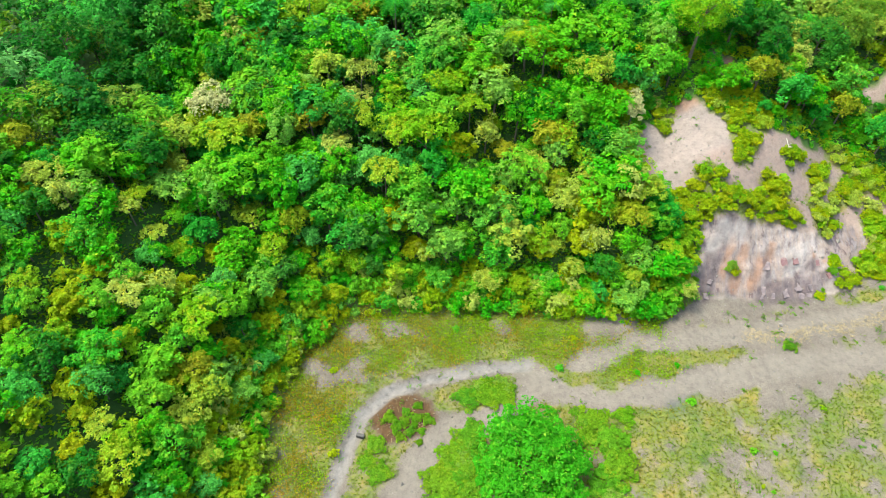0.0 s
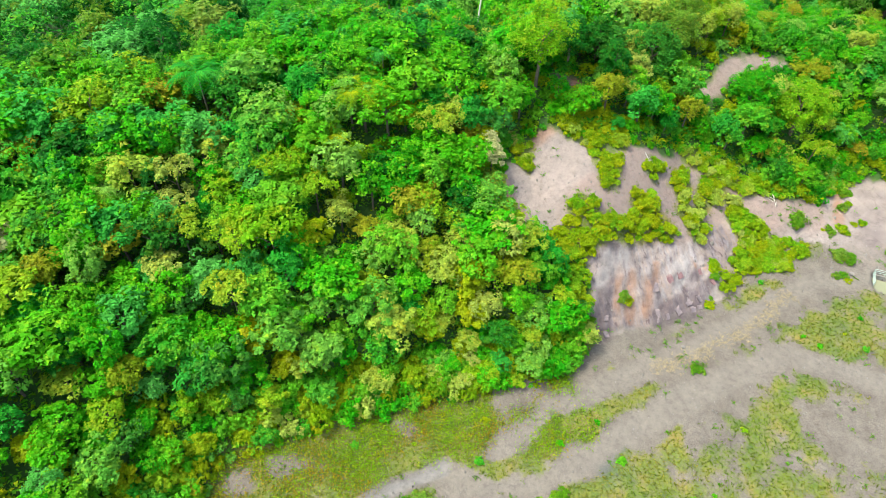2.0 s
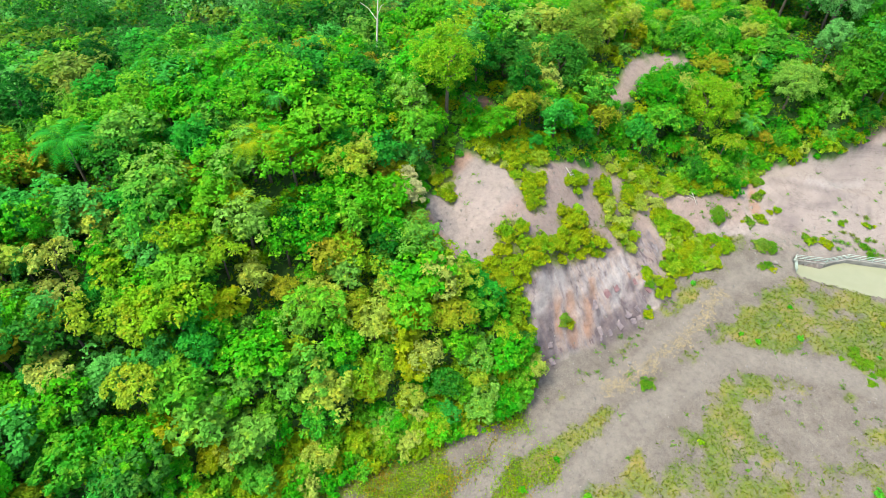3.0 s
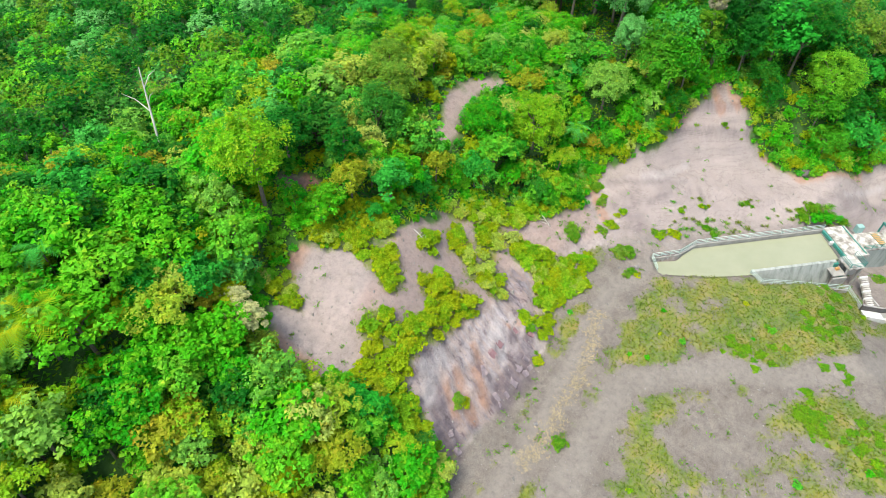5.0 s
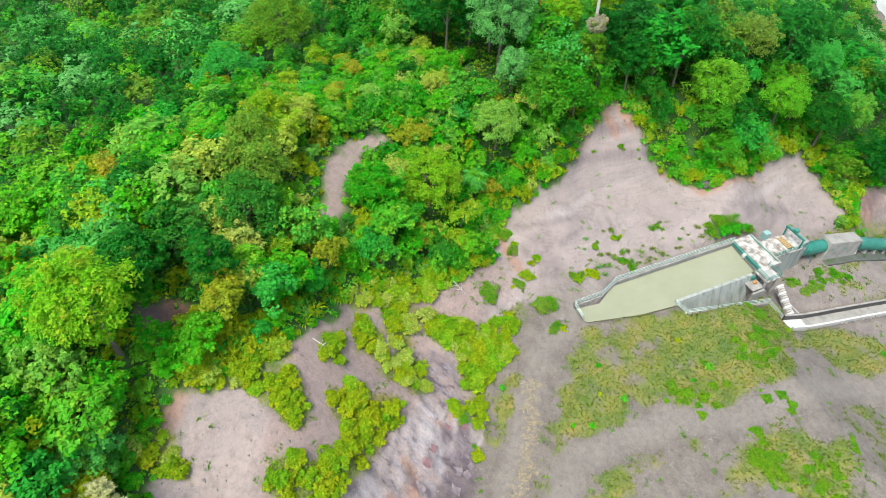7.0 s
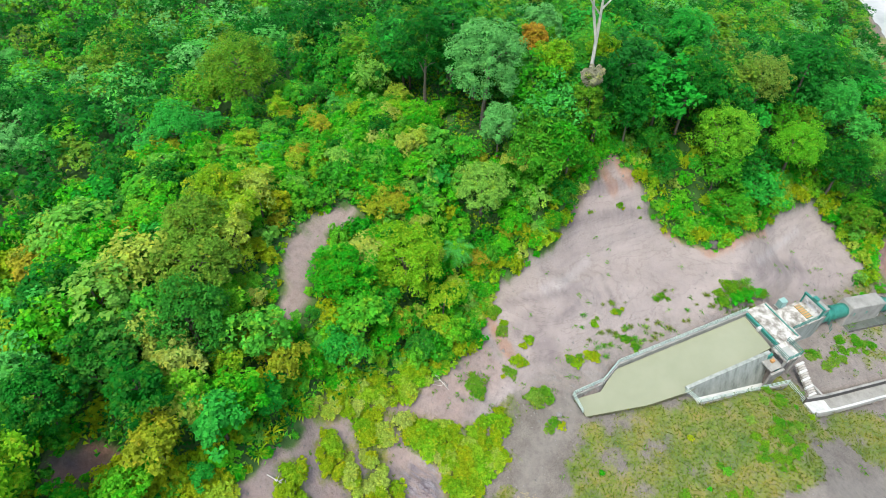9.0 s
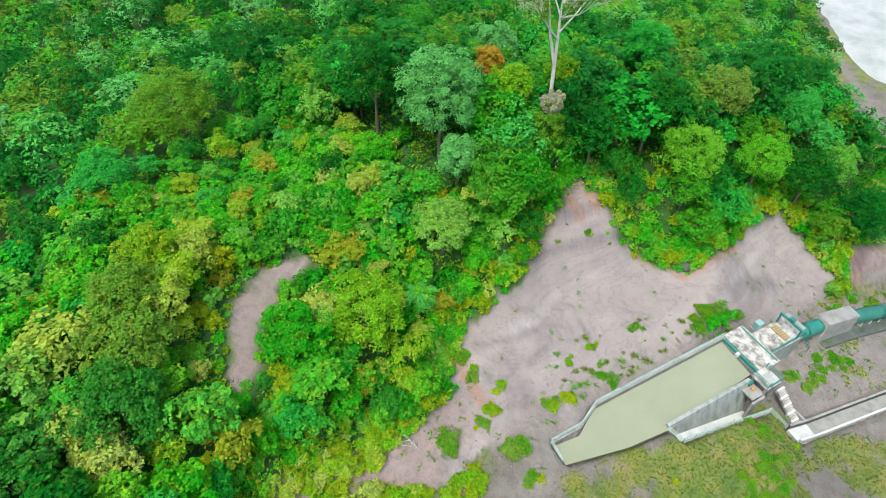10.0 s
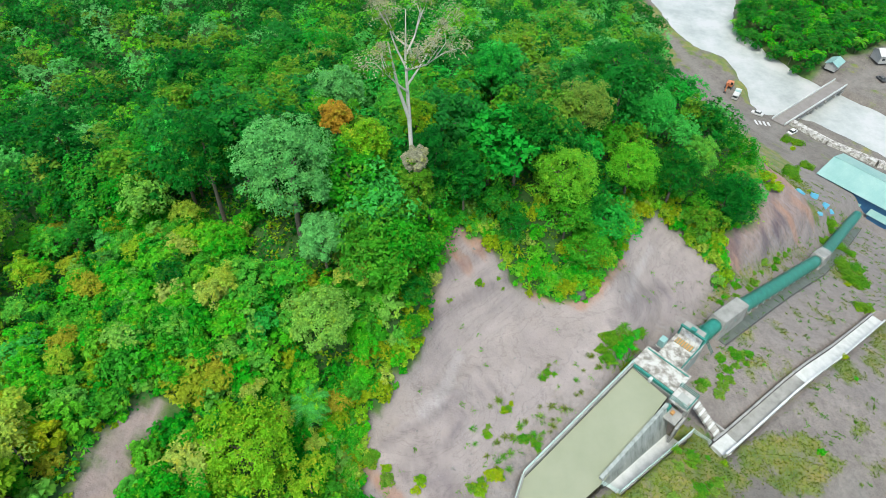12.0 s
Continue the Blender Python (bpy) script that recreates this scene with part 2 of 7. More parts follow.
# Swells and hollows of the slope: place, reach, height
SWELLS = [(36, 84, 7, -1.4), (44, 77, 7, 4.8), (104, 69, 6, 2.2), (87, 75, 7, 1.2), (153, 32, 8, -5.0), (136, 42, 7, 1.2)]


def ground_z(x, y):
    """Height of the ground: bench, valley and wooded hill."""
    x, y = np.asarray(x, float), np.asarray(y, float)
    s = (x - 100) * 0.74 - (y - 45) * 0.67
    c = (x - 100) * 0.67 + (y - 45) * 0.74
    s = s - 14 * smooth(9, 17, c)
    base = np.interp(s, [8, 20, 44, 63, 83, 138, 165, 400], [1, -4.2, -6.8, -13.2, -20, -44.5, -50.2, -51])
    base = base + 0.25 * waves(x, y, 14, 3) + 0.08 * waves(x, y, 3, 4)
    d = hill_distance(x, y)
    foot = np.interp(x, [-30, 35, 60, 70, 80, 95, 135, 150], [0.75, 0.6, 0.6, 0.5, 0.5, 0.25, 0.22, 0.5])
    steep = np.interp(x, [-30, 35, 60, 70, 80, 95, 135, 150], [0.68, 0.66, 0.68, 0.6, 0.9, 1.0, 1.0, 0.7])
    up = foot * np.clip(d, 0, 14) + steep * np.clip(d - 14, 0, None)
    rise = base + up
    cap = 26 - 0.12 * np.clip(x - 60, 0, None) - 0.18 * np.clip(y - 100, 0, None) - 0.0012 * np.clip(x - 120, 0, None) ** 2
    cap = np.maximum(cap, -49.0) + 2.0 * waves(x, y, 40, 5)
    cap = cap - 11 * np.exp(-((x + 38) ** 2 + (y - 82) ** 2) / 300.0)
    k = np.clip(0.5 + 0.5 * (cap - rise) / 8, 0, 1)
    top = cap * (1 - k) + rise * k - 8 * k * (1 - k)
    far = smooth(0, 400, np.hypot(x - 80, y - 60) - 400) * (30 + 40 * waves(x, y, 500, 9))
    hill = np.where(d > 0, np.where(cap > base, top, base), base)
    hill = hill + smooth(0, 10, d) * (0.9 * waves(x, y, 16, 6) + 0.3 * waves(x, y, 5, 7)) + np.maximum(far, 0)
    river = signed(x, y, WATER) + 0.7 * waves(x, y, 5, 8)
    bed = np.interp(river, [-4, -0.5, 4], [-49.6, -52.7, -54.5])
    hill = np.where(river > -4, np.minimum(hill, bed), hill)
    for sx, sy, r, h in SWELLS:
        hill = hill + h * np.exp(-((x - sx) ** 2 + (y - sy) ** 2) / (2.0 * r * r))
    pond = signed(x, y, POND)
    return hill - 4 * smooth(-0.55, 0.25, pond)
# ---- end of terrain ----

# Ground cover: where the slope and the bench are bare
LANDSLIP = [(33.3, 87.4), (36.9, 89.1), (43.5, 92.1), (47.8, 89.2), (56.1, 87.2), (70.4, 86.7), (79.6, 82.5), (82.8, 78.3), (94.6, 74.7), (88.8, 64.4),
            (66.6, 60.0), (51.1, 58.5), (42.2, 59.4), (40.8, 65.5), (42.3, 70.9), (37.9, 74.5), (33.3, 78.3), (32.7, 83.6)]
ROCK_FACE = [(42.1, 72.1), (46.1, 72.8), (59.3, 73.0), (61.4, 71.8), (69.4, 76.5), (74.0, 73.9), (67.8, 68.5), (62.2, 63.6), (53.7, 62.4), (40.6, 62.0)]
UPPER_SLAB = [(33.0, 87.1), (35.2, 89.9), (40.2, 90.2), (43.9, 92.4), (45.5, 89.7), (48.9, 88.4), (48.0, 82.7), (41.8, 80.4), (39.5, 77.0), (38.0, 75.4), (33.4, 77.5), (32.4, 81.7)]
CUT_FACE = [(99.2, 77.8), (102.5, 77.6), (112.6, 72.4), (117.0, 71.8), (123.0, 71.9), (130.9, 69.2), (130.4, 64.2), (127.7, 60.7), (128.5, 56.1), (129.0, 48.9),
            (133.7, 45.6), (147.1, 40.2), (155.9, 34.6), (154.8, 28.7), (150.6, 23.9), (148.8, 20.8), (130.0, 30.0), (114.0, 38.0), (92.0, 57.0), (87.4, 67.8), (93.2, 76.6)]
SCAR = [(95.5, 97.6), (91.0, 100.9), (83.2, 101.3), (75.8, 97.1), (74.9, 94.4), (78.7, 94.9), (83.6, 96.9), (88.1, 97.8), (95.3, 96.6)]
RED_SOIL = [(48.0, 101.4), (51.9, 99.3), (52.5, 96.4), (49.6, 96.0), (47.3, 98.5)]
RED_ROCK = [(177.8, 6.7), (184, 8.5), (190, 0), (188, -8), (183.5, -12.5), (179.8, -13.0), (164, 3), (151.1, 15.0), (149.6, 20.5), (155.9, 20.6), (162.7, 11.3)]
GREY_TOE = [(72.4, 86.5), (69.9, 87.6), (65.0, 87.6), (66.5, 85.5), (71.5, 84.6)]
MUD = [(-10.9, 41.4), (-9.2, 44.5), (-5.2, 45.6), (-1.1, 44.6), (-1.1, 41.0), (-4.9, 38.0), (-8.1, 36.8)]
WET = [(31.0, 44.4), (36.5, 45.0), (36.1, 41.0), (30.8, 40.3)]
DRAIN = [(-17, 20), (-14.2, 30.3), (-13.0, 36.5), (-11.3, 41.4), (-7.6, 45.4), (-2.0, 47.6), (5.5, 49.1), (12.3, 49.9)]
TRACKS = [[(12.2, 49.2), (18.3, 45.0), (27.1, 44.9), (36.6, 46.8), (47.4, 49.6), (57.9, 50.6), (66.3, 51.8), (71.4, 48.2), (79.4, 41.7), (84.4, 34.1), (95.7, 24.6), (107.6, 10.0)],
          [(11.9, 45.8), (6.8, 41.5), (0.5, 39.8), (-3.3, 34.2), (-8.7, 22.3)],
          [(91.3, 60.5), (80.3, 62.4), (71.1, 60.1), (63.9, 58.5), (54.7, 56.4), (40, 55), (28, 53), (20, 50)],
          [(233, -34), (248, -30), (258, -22), (267, -17), (291, -13.5), (307, -8), (330, 0)], [(258, -29), (272, -38), (296, -62), (315, -85), (330, -160)],
          [(300, -70), (300, -110)]]
SPILL = [(109.9, 28.9), (123.9, 14.6), (134.7, 2.8), (150.5, -13.2)]
TROUGH = [(101.2, 46.4), (112.6, 37.2), (110.6, 33.2), (99.4, 44.4)]
# Dark strata, and crevices and steep edges whose shade is painted as lines
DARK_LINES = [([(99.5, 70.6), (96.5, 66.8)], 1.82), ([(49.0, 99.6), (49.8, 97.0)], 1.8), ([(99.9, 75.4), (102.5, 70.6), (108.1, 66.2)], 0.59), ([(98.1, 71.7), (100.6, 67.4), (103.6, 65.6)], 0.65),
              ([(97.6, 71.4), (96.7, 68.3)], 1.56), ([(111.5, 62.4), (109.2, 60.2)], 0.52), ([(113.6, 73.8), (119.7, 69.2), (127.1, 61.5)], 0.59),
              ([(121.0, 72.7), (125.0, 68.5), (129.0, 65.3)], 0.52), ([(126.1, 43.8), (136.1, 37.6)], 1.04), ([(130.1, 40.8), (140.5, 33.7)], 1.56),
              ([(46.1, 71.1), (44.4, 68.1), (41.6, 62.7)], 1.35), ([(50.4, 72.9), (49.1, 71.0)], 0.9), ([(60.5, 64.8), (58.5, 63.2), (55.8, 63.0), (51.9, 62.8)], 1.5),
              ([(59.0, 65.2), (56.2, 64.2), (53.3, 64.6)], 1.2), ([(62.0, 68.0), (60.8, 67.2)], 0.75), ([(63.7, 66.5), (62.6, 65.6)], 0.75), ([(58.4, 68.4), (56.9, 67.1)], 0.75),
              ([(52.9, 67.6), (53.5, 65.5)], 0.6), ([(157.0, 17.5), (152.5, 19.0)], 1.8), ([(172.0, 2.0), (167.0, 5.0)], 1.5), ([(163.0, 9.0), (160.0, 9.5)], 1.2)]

PALE_LINES = [([(104.1, 70.8), (108.3, 68.7), (114.8, 67.1)], 0.7), ([(105.7, 68.9), (110.2, 67.3)], 0.4), ([(131.5, 41.3), (141.4, 38.0), (148.2, 35.1)], 0.5),
              ([(63.1, 69.8), (62.2, 68.2)], 0.5), ([(61.0, 70.6), (58.5, 68.1), (56.9, 66.3)], 0.7), ([(59.7, 70.3), (56.9, 68.9)], 0.6), ([(46.0, 70.9), (43.6, 68.9)], 1.0), ([(49.1, 71.6), (47.2, 69.5)], 0.9)]
WARM_LINES = [([(184.5, 6.0), (187.0, -3.0)], 2.0), ([(181.5, -4.0), (183.0, -10.0)], 1.6), ([(155.0, 19.5), (151.5, 18.0)], 1.4), ([(176.0, 2.0), (172.0, -3.0)], 1.4), ([(51.6, 98.6), (51.9, 96.8)], 1.4), ([(52.1, 67.4), (50.2, 64.1)], 0.9), ([(49.1, 68.4), (47.0, 63.9)], 0.8), ([(54.4, 69.8), (53.1, 67.2)], 0.6), ([(47.3, 69.4), (45.3, 65.4)], 0.7), ([(64.6, 67.9), (61.6, 68.9)], 0.4), ([(72.0, 86.0), (77.9, 81.4)], 1.2),
              ([(35.1, 89.9), (43.0, 91.5)], 1.2), ([(33.9, 77.7), (33.1, 85.3)], 1.0), ([(101.6, 82.7), (100.5, 79.5), (96.3, 75.8), (92.9, 70.8)], 0.9), ([(128.0, 57.5), (129.1, 51.9), (127.7, 49.2), (131.1, 46.1), (142.4, 41.2)], 0.8),
              ([(132.7, 46.2), (142.7, 42.0)], 1.4), ([(130.3, 68.4), (128.6, 65.5)], 0.8), ([(127.2, 69.8), (125.8, 67.5)], 0.8), ([(131.0, 67.0), (130.0, 64.4)], 0.6)]
# Thickets of shrubs over the landslip, each with the share of yellow plants
THICKETS = [([(41.4, 78.6), (43.9, 79.4), (45.6, 78.4), (46.3, 76.8), (49.1, 75.9), (52.3, 76.5), (51.9, 78.3), (55.1, 80.6), (58.6, 78.8), (58.4, 76.5), (60.9, 74.7), (58.6, 72.8), (54.5, 72.6), (46.4, 72.7), (43.5, 71.8), (40.0, 70.8), (38.0, 74.6), (39.7, 75.8)], 0.75),
            ([(51.8, 86.1), (53.8, 84.0), (51.9, 81.2), (49.0, 79.5), (47.5, 80.3), (48.1, 83.8)], 0.6), ([(60.4, 85.7), (62.6, 85.2), (61.5, 83.1), (58.8, 82.0), (57.5, 83.1)], 0.7),
            ([(63.8, 79.8), (66.9, 78.6), (68.8, 75.0), (65.7, 72.7), (63.1, 73.8), (61.6, 78.4)], 0.6), ([(64.7, 84.9), (67.5, 84.7), (68.1, 82.2), (66.2, 80.1), (63.4, 79.1), (62.0, 81.7)], 0.3),
            ([(71.0, 84.1), (74.7, 81.5), (69.7, 78.0), (66.5, 78.8), (68.8, 81.7)], 0.4), ([(74.0, 82.1), (77.1, 76.9), (78.0, 72.3), (84.8, 69.5), (83.4, 67.3), (78.2, 65.8), (73.9, 67.0), (69.3, 66.6), (69.1, 69.4), (72.6, 72.3), (72.7, 76.3)], 0.4),
            ([(68.0, 67.8), (69.6, 66.3), (66.6, 64.2), (64.2, 64.9), (65.8, 66.2)], 0.6), ([(46.8, 94.9), (57.5, 89.3), (54.9, 85.2), (51.5, 86.2), (48.1, 83.0), (48.2, 87.6), (45.5, 88.9), (43.8, 92.3)], 0.4),
            ([(36.7, 94.0), (40.6, 89.3), (38.7, 88.2), (38.1, 85.1), (36.7, 89.5), (34.8, 90.5)], 0.3), ([(67.5, 89.2), (77.9, 84.9), (87.3, 80.1), (86.7, 77.8), (77.9, 79.5), (73.8, 81.9), (70.2, 84.2), (68.0, 86.0)], 0.35)]
# Grassy patches of the bench and the valley side
MEADOW = [[(300, 4), (330, 6), (360, 8), (358, -2), (342, -6), (331, -10), (322, -16), (312, -8)], [(88.2, 58.8), (99.3, 45.6), (112.2, 34), (108.4, 28), (93.9, 27.2), (86.3, 33.1), (80.9, 41.4), (80, 48.1), (78.2, 55.7), (81, 57.6)], [(75.8, 56.9), (81.1, 48.6), (75, 46.7), (72, 48.1), (70.7, 53.7)],
          [(76, 63.6), (79.2, 63.3), (77.8, 61.5), (72.3, 61.4), (65.3, 58.8), (61, 58.6), (59.9, 60.7), (65.5, 63.3), (70.2, 64.8)], [(65.6, 55.6), (68.5, 53.4), (64.1, 51.6), (61, 52.2), (60.8, 53.7)],
          [(71.9, 44.5), (73.7, 43.6), (73.7, 41.5), (71.1, 41.3), (69.8, 43.2)], [(76.6, 40.6), (78.6, 38.9), (78.1, 37.3), (75.2, 37.6), (74.9, 39.5)],
          [(81.2, 32), (85, 28), (88.6, 19.8), (76.3, 16.9), (73.2, 22), (76.5, 23.6), (76.9, 29.6), (75.8, 32.3)], [(62.6, 47.9), (67.4, 45.9), (68.2, 44.7), (62.3, 44.4), (61.7, 40.1), (62.1, 34.9), (55.5, 43.4), (57.9, 46.3)],
          [(53.5, 55.7), (55.9, 54.5), (53.5, 51.8), (51.3, 53.5)], [(29.4, 53.8), (38.8, 56.4), (43.9, 58.3), (45.5, 53), (45.6, 49.1), (39.3, 47.6), (30.4, 47.9), (26.8, 50)], [(16.7, 48.6), (26.6, 49.1), (30.7, 47.5), (23.3, 45.3), (17.8, 45.5)],
          [(2, 47.1), (9.3, 47.8), (11.5, 46.2), (10.4, 43.2), (6.4, 42.7), (3.4, 43)], [(41.6, 44.8), (44.2, 45.2), (43.5, 41.4), (41.7, 40.7)], [(110.1, 26.4), (114.8, 21.2), (114.8, 15.5), (110.9, 11.2), (105.3, 13.9), (103.7, 22.1), (106.7, 25)],
          [(145.8, -9.1), (149.1, -13.7), (129, -3.2), (133.9, -2)], [(131, 6.5), (134.4, 0.9), (130.7, -0.4), (126.4, 4.6)], [(164.9, -9.4), (181.9, -22.4), (165.9, -19.6), (159.2, -13.2)], [(138.9, 25.4), (150.1, 13.7), (173.3, -7.6), (168.1, -0.9), (152.9, 13.2), (139.4, 27.5)],
          [(312.7, -7.7), (316.7, -17.6), (316, -28), (300.3, -30.7), (274.5, -26.6), (284.4, -22.9), (301.1, -21.7), (309.2, -16.3)], [(300, 4), (275.9, -3.8), (255.7, -15.9), (244.6, -20.6), (230.5, -25), (213.7, -21.3), (201.9, -19.4), (198, -8), (212, 10), (240, 20), (275, 12)]]
SANDY = [(-18.8, 49.6, 2.8), (-16.6, 47.6, 2.0), (-12.6, 55.6, 2.4), (-8.3, 56.2, 2.6), (-3.5, 56.0, 1.8), (-12.4, 50.4, 2.0), (-22.8, 36.0, 1.8), (-21.9, 31.0, 2.0), (-12.0, 47.4, 1.6), (24.5, 56.6, 4.2), (28.5, 57.6, 2.5), (9.0, 57.0, 1.2), (14.5, 56.5, 1.2)]
GUTTER = [(130.9, 23.7), (136.4, 18.8), (149.2, 6.9), (162.5, -6.3), (175.1, -16.3), (203.4, -36.9)]
APEX = [(117.0, 72.5), (131.0, 70.0), (131.0, 64.0), (124.0, 66.0)]


def cover(x, y):
    """Bareness, redness, rock, mud and greenness of the ground, each from 0 to 1."""
    d = hill_distance(x, y)
    fray = 0.8 * waves(x, y, 4, 21) + 0.5 * waves(x, y, 1.6, 22)
    bare = np.full(np.shape(x), -9.0)
    for area in (LANDSLIP, ROCK_FACE, CUT_FACE, SCAR, RED_SOIL, RED_ROCK, GREY_TOE):
        bare = np.maximum(bare, signed(x, y, area))
    slope_bare = smooth(-0.6, 0.6, bare + 1.0 * fray)
    field = 0.5 * waves(x, y, 11, 23) + 0.6 * waves(x, y, 4, 24) + 0.3 * waves(x, y, 1.7, 25) + 0.2
    meadow = np.full(np.shape(x), -9.0)
    for area in MEADOW:
        meadow = np.maximum(meadow, signed(x, y, area))
    field = field + 0.95 * smooth(-13, -3, d) * (x < 34) + 0.4 * (1 - smooth(14, 34, x)) - 0.5 * smooth(30, 45, x) + 0.6 * (1 - smooth(40, 46, y)) * smooth(14, 18, x) * (1 - smooth(56, 62, x)) + 1.15 * smooth(-1.4, 1.2, meadow + 0.6 * fray) - 0.9 * smooth(-4, -1, d) * (x > 34) * (x < 58)
    thicket = np.full(np.shape(x), -9.0)
    for area, share in THICKETS:
        thicket = np.maximum(thicket, signed(x, y, area))
    slip_green = smooth(-0.8, 0.6, thicket + 0.5 * fray)
    track = np.full(np.shape(x), 99.0)
    for n, line in enumerate(TRACKS):
        track = np.minimum(track, line_distance(x, y, line) - (2.0 if n in (0, 3, 4, 5) else 1.7))
    field = field - 1.7 * (1 - smooth(-1.0, 1.6, track + 0.7 * fray)) - 1.6 * (1 - smooth(0.8, 1.8, line_distance(x, y, DRAIN)))
    field = np.where(x > 110, field - 0.2 + 0.4 * waves(x, y, 2.2, 29), field)
    green = np.where(d > 0, np.maximum(1 - slope_bare, slip_green), smooth(-0.5, 0.75, field) * (1 - smooth(-1, 1, signed(x, y, CUT_FACE))))
    for sx, sy, r in SANDY:
        green = green * smooth(-0.5, 0.9, np.hypot(x - sx, (y - sy) * 1.4) - r * 0.8 + 1.5 * fray + 0.9 * waves(x, y, 2.6, 30))
    far_bank = smooth(-2, 2, signed(x, y, FAR_BANK))
    green = np.maximum(green, far_bank)
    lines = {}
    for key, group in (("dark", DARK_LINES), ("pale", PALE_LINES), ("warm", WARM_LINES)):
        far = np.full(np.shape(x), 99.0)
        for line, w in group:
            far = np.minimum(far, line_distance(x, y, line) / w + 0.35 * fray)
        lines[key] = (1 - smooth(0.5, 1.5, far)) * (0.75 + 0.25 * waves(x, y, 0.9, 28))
    slip = np.maximum(smooth(-1, 1.5, signed(x, y, LANDSLIP)), smooth(-1, 1, signed(x, y, SCAR))) * (1 - smooth(-0.5, 1, signed(x, y, ROCK_FACE))) * (d > 0)
    slip = np.maximum(slip, 0.38 * smooth(102, 125, x) * (d < 0) * (1 - smooth(225, 250, x)))
    wood = smooth(1.0, 4.5, d) * (1 - slope_bare)
    wood = np.maximum(wood, 0.7 * far_bank)
    red = np.zeros(np.shape(x))
    for area, k in ((RED_SOIL, 1.0), (RED_ROCK, 0.9), (SCAR, 0.35), (LANDSLIP, 0.4), (APEX, 0.8)):
        red = np.maximum(red, k * smooth(-2, 1, signed(x, y, area)))
    red = red * smooth(0.5, 4.0, d + 0.8 * fray) * (1 - 0.8 * smooth(-1, 1, signed(x, y, UPPER_SLAB)))
    rock = smooth(-0.5, 0.8, signed(x, y, ROCK_FACE) + 0.6 * fray)
    rock = np.maximum(rock, np.maximum(0.3 * smooth(-0.5, 2, signed(x, y, CUT_FACE)), 0.6 * smooth(-0.5, 2, signed(x, y, RED_ROCK))))
    drain = 1 - smooth(0.5, 1.3, line_distance(x, y, DRAIN) + 0.35 * fray)
    mud = smooth(-0.5, 0.6, signed(x, y, MUD) + 0.5 * fray)
    green = green * (1 - mud) * (1 - drain)
    smoothness = 1 - smooth(-1.0, 1.0, track)
    cut = smooth(-0.5, 2, signed(x, y, CUT_FACE)) * smooth(-3, 2, d + 1.5 * fray)
    return dict(**lines, cut=cut, drain=drain, wood=wood, slip=slip, green=green, red=red, rock=rock, mud=mud, track=smoothness, wet=np.maximum(smooth(-0.4, 0.8, signed(x, y, WET) + 0.4 * fray), 1 - smooth(0.5, 1.1, line_distance(x, y, GUTTER) + 0.2 * fray)))


def axis(mid, low, high):
    """Grid lines: the given ones, and wider and wider apart outside."""
    left, right, w = [], [], 1.3
    a, b = mid[0], mid[-1]
    while a > low or b < high:
        w *= 1.08
        a, b = a - w, b + w
        left += [a] if a > low else []
        right += [b] if b < high else []
    return np.array(left[::-1] + list(mid) + right)


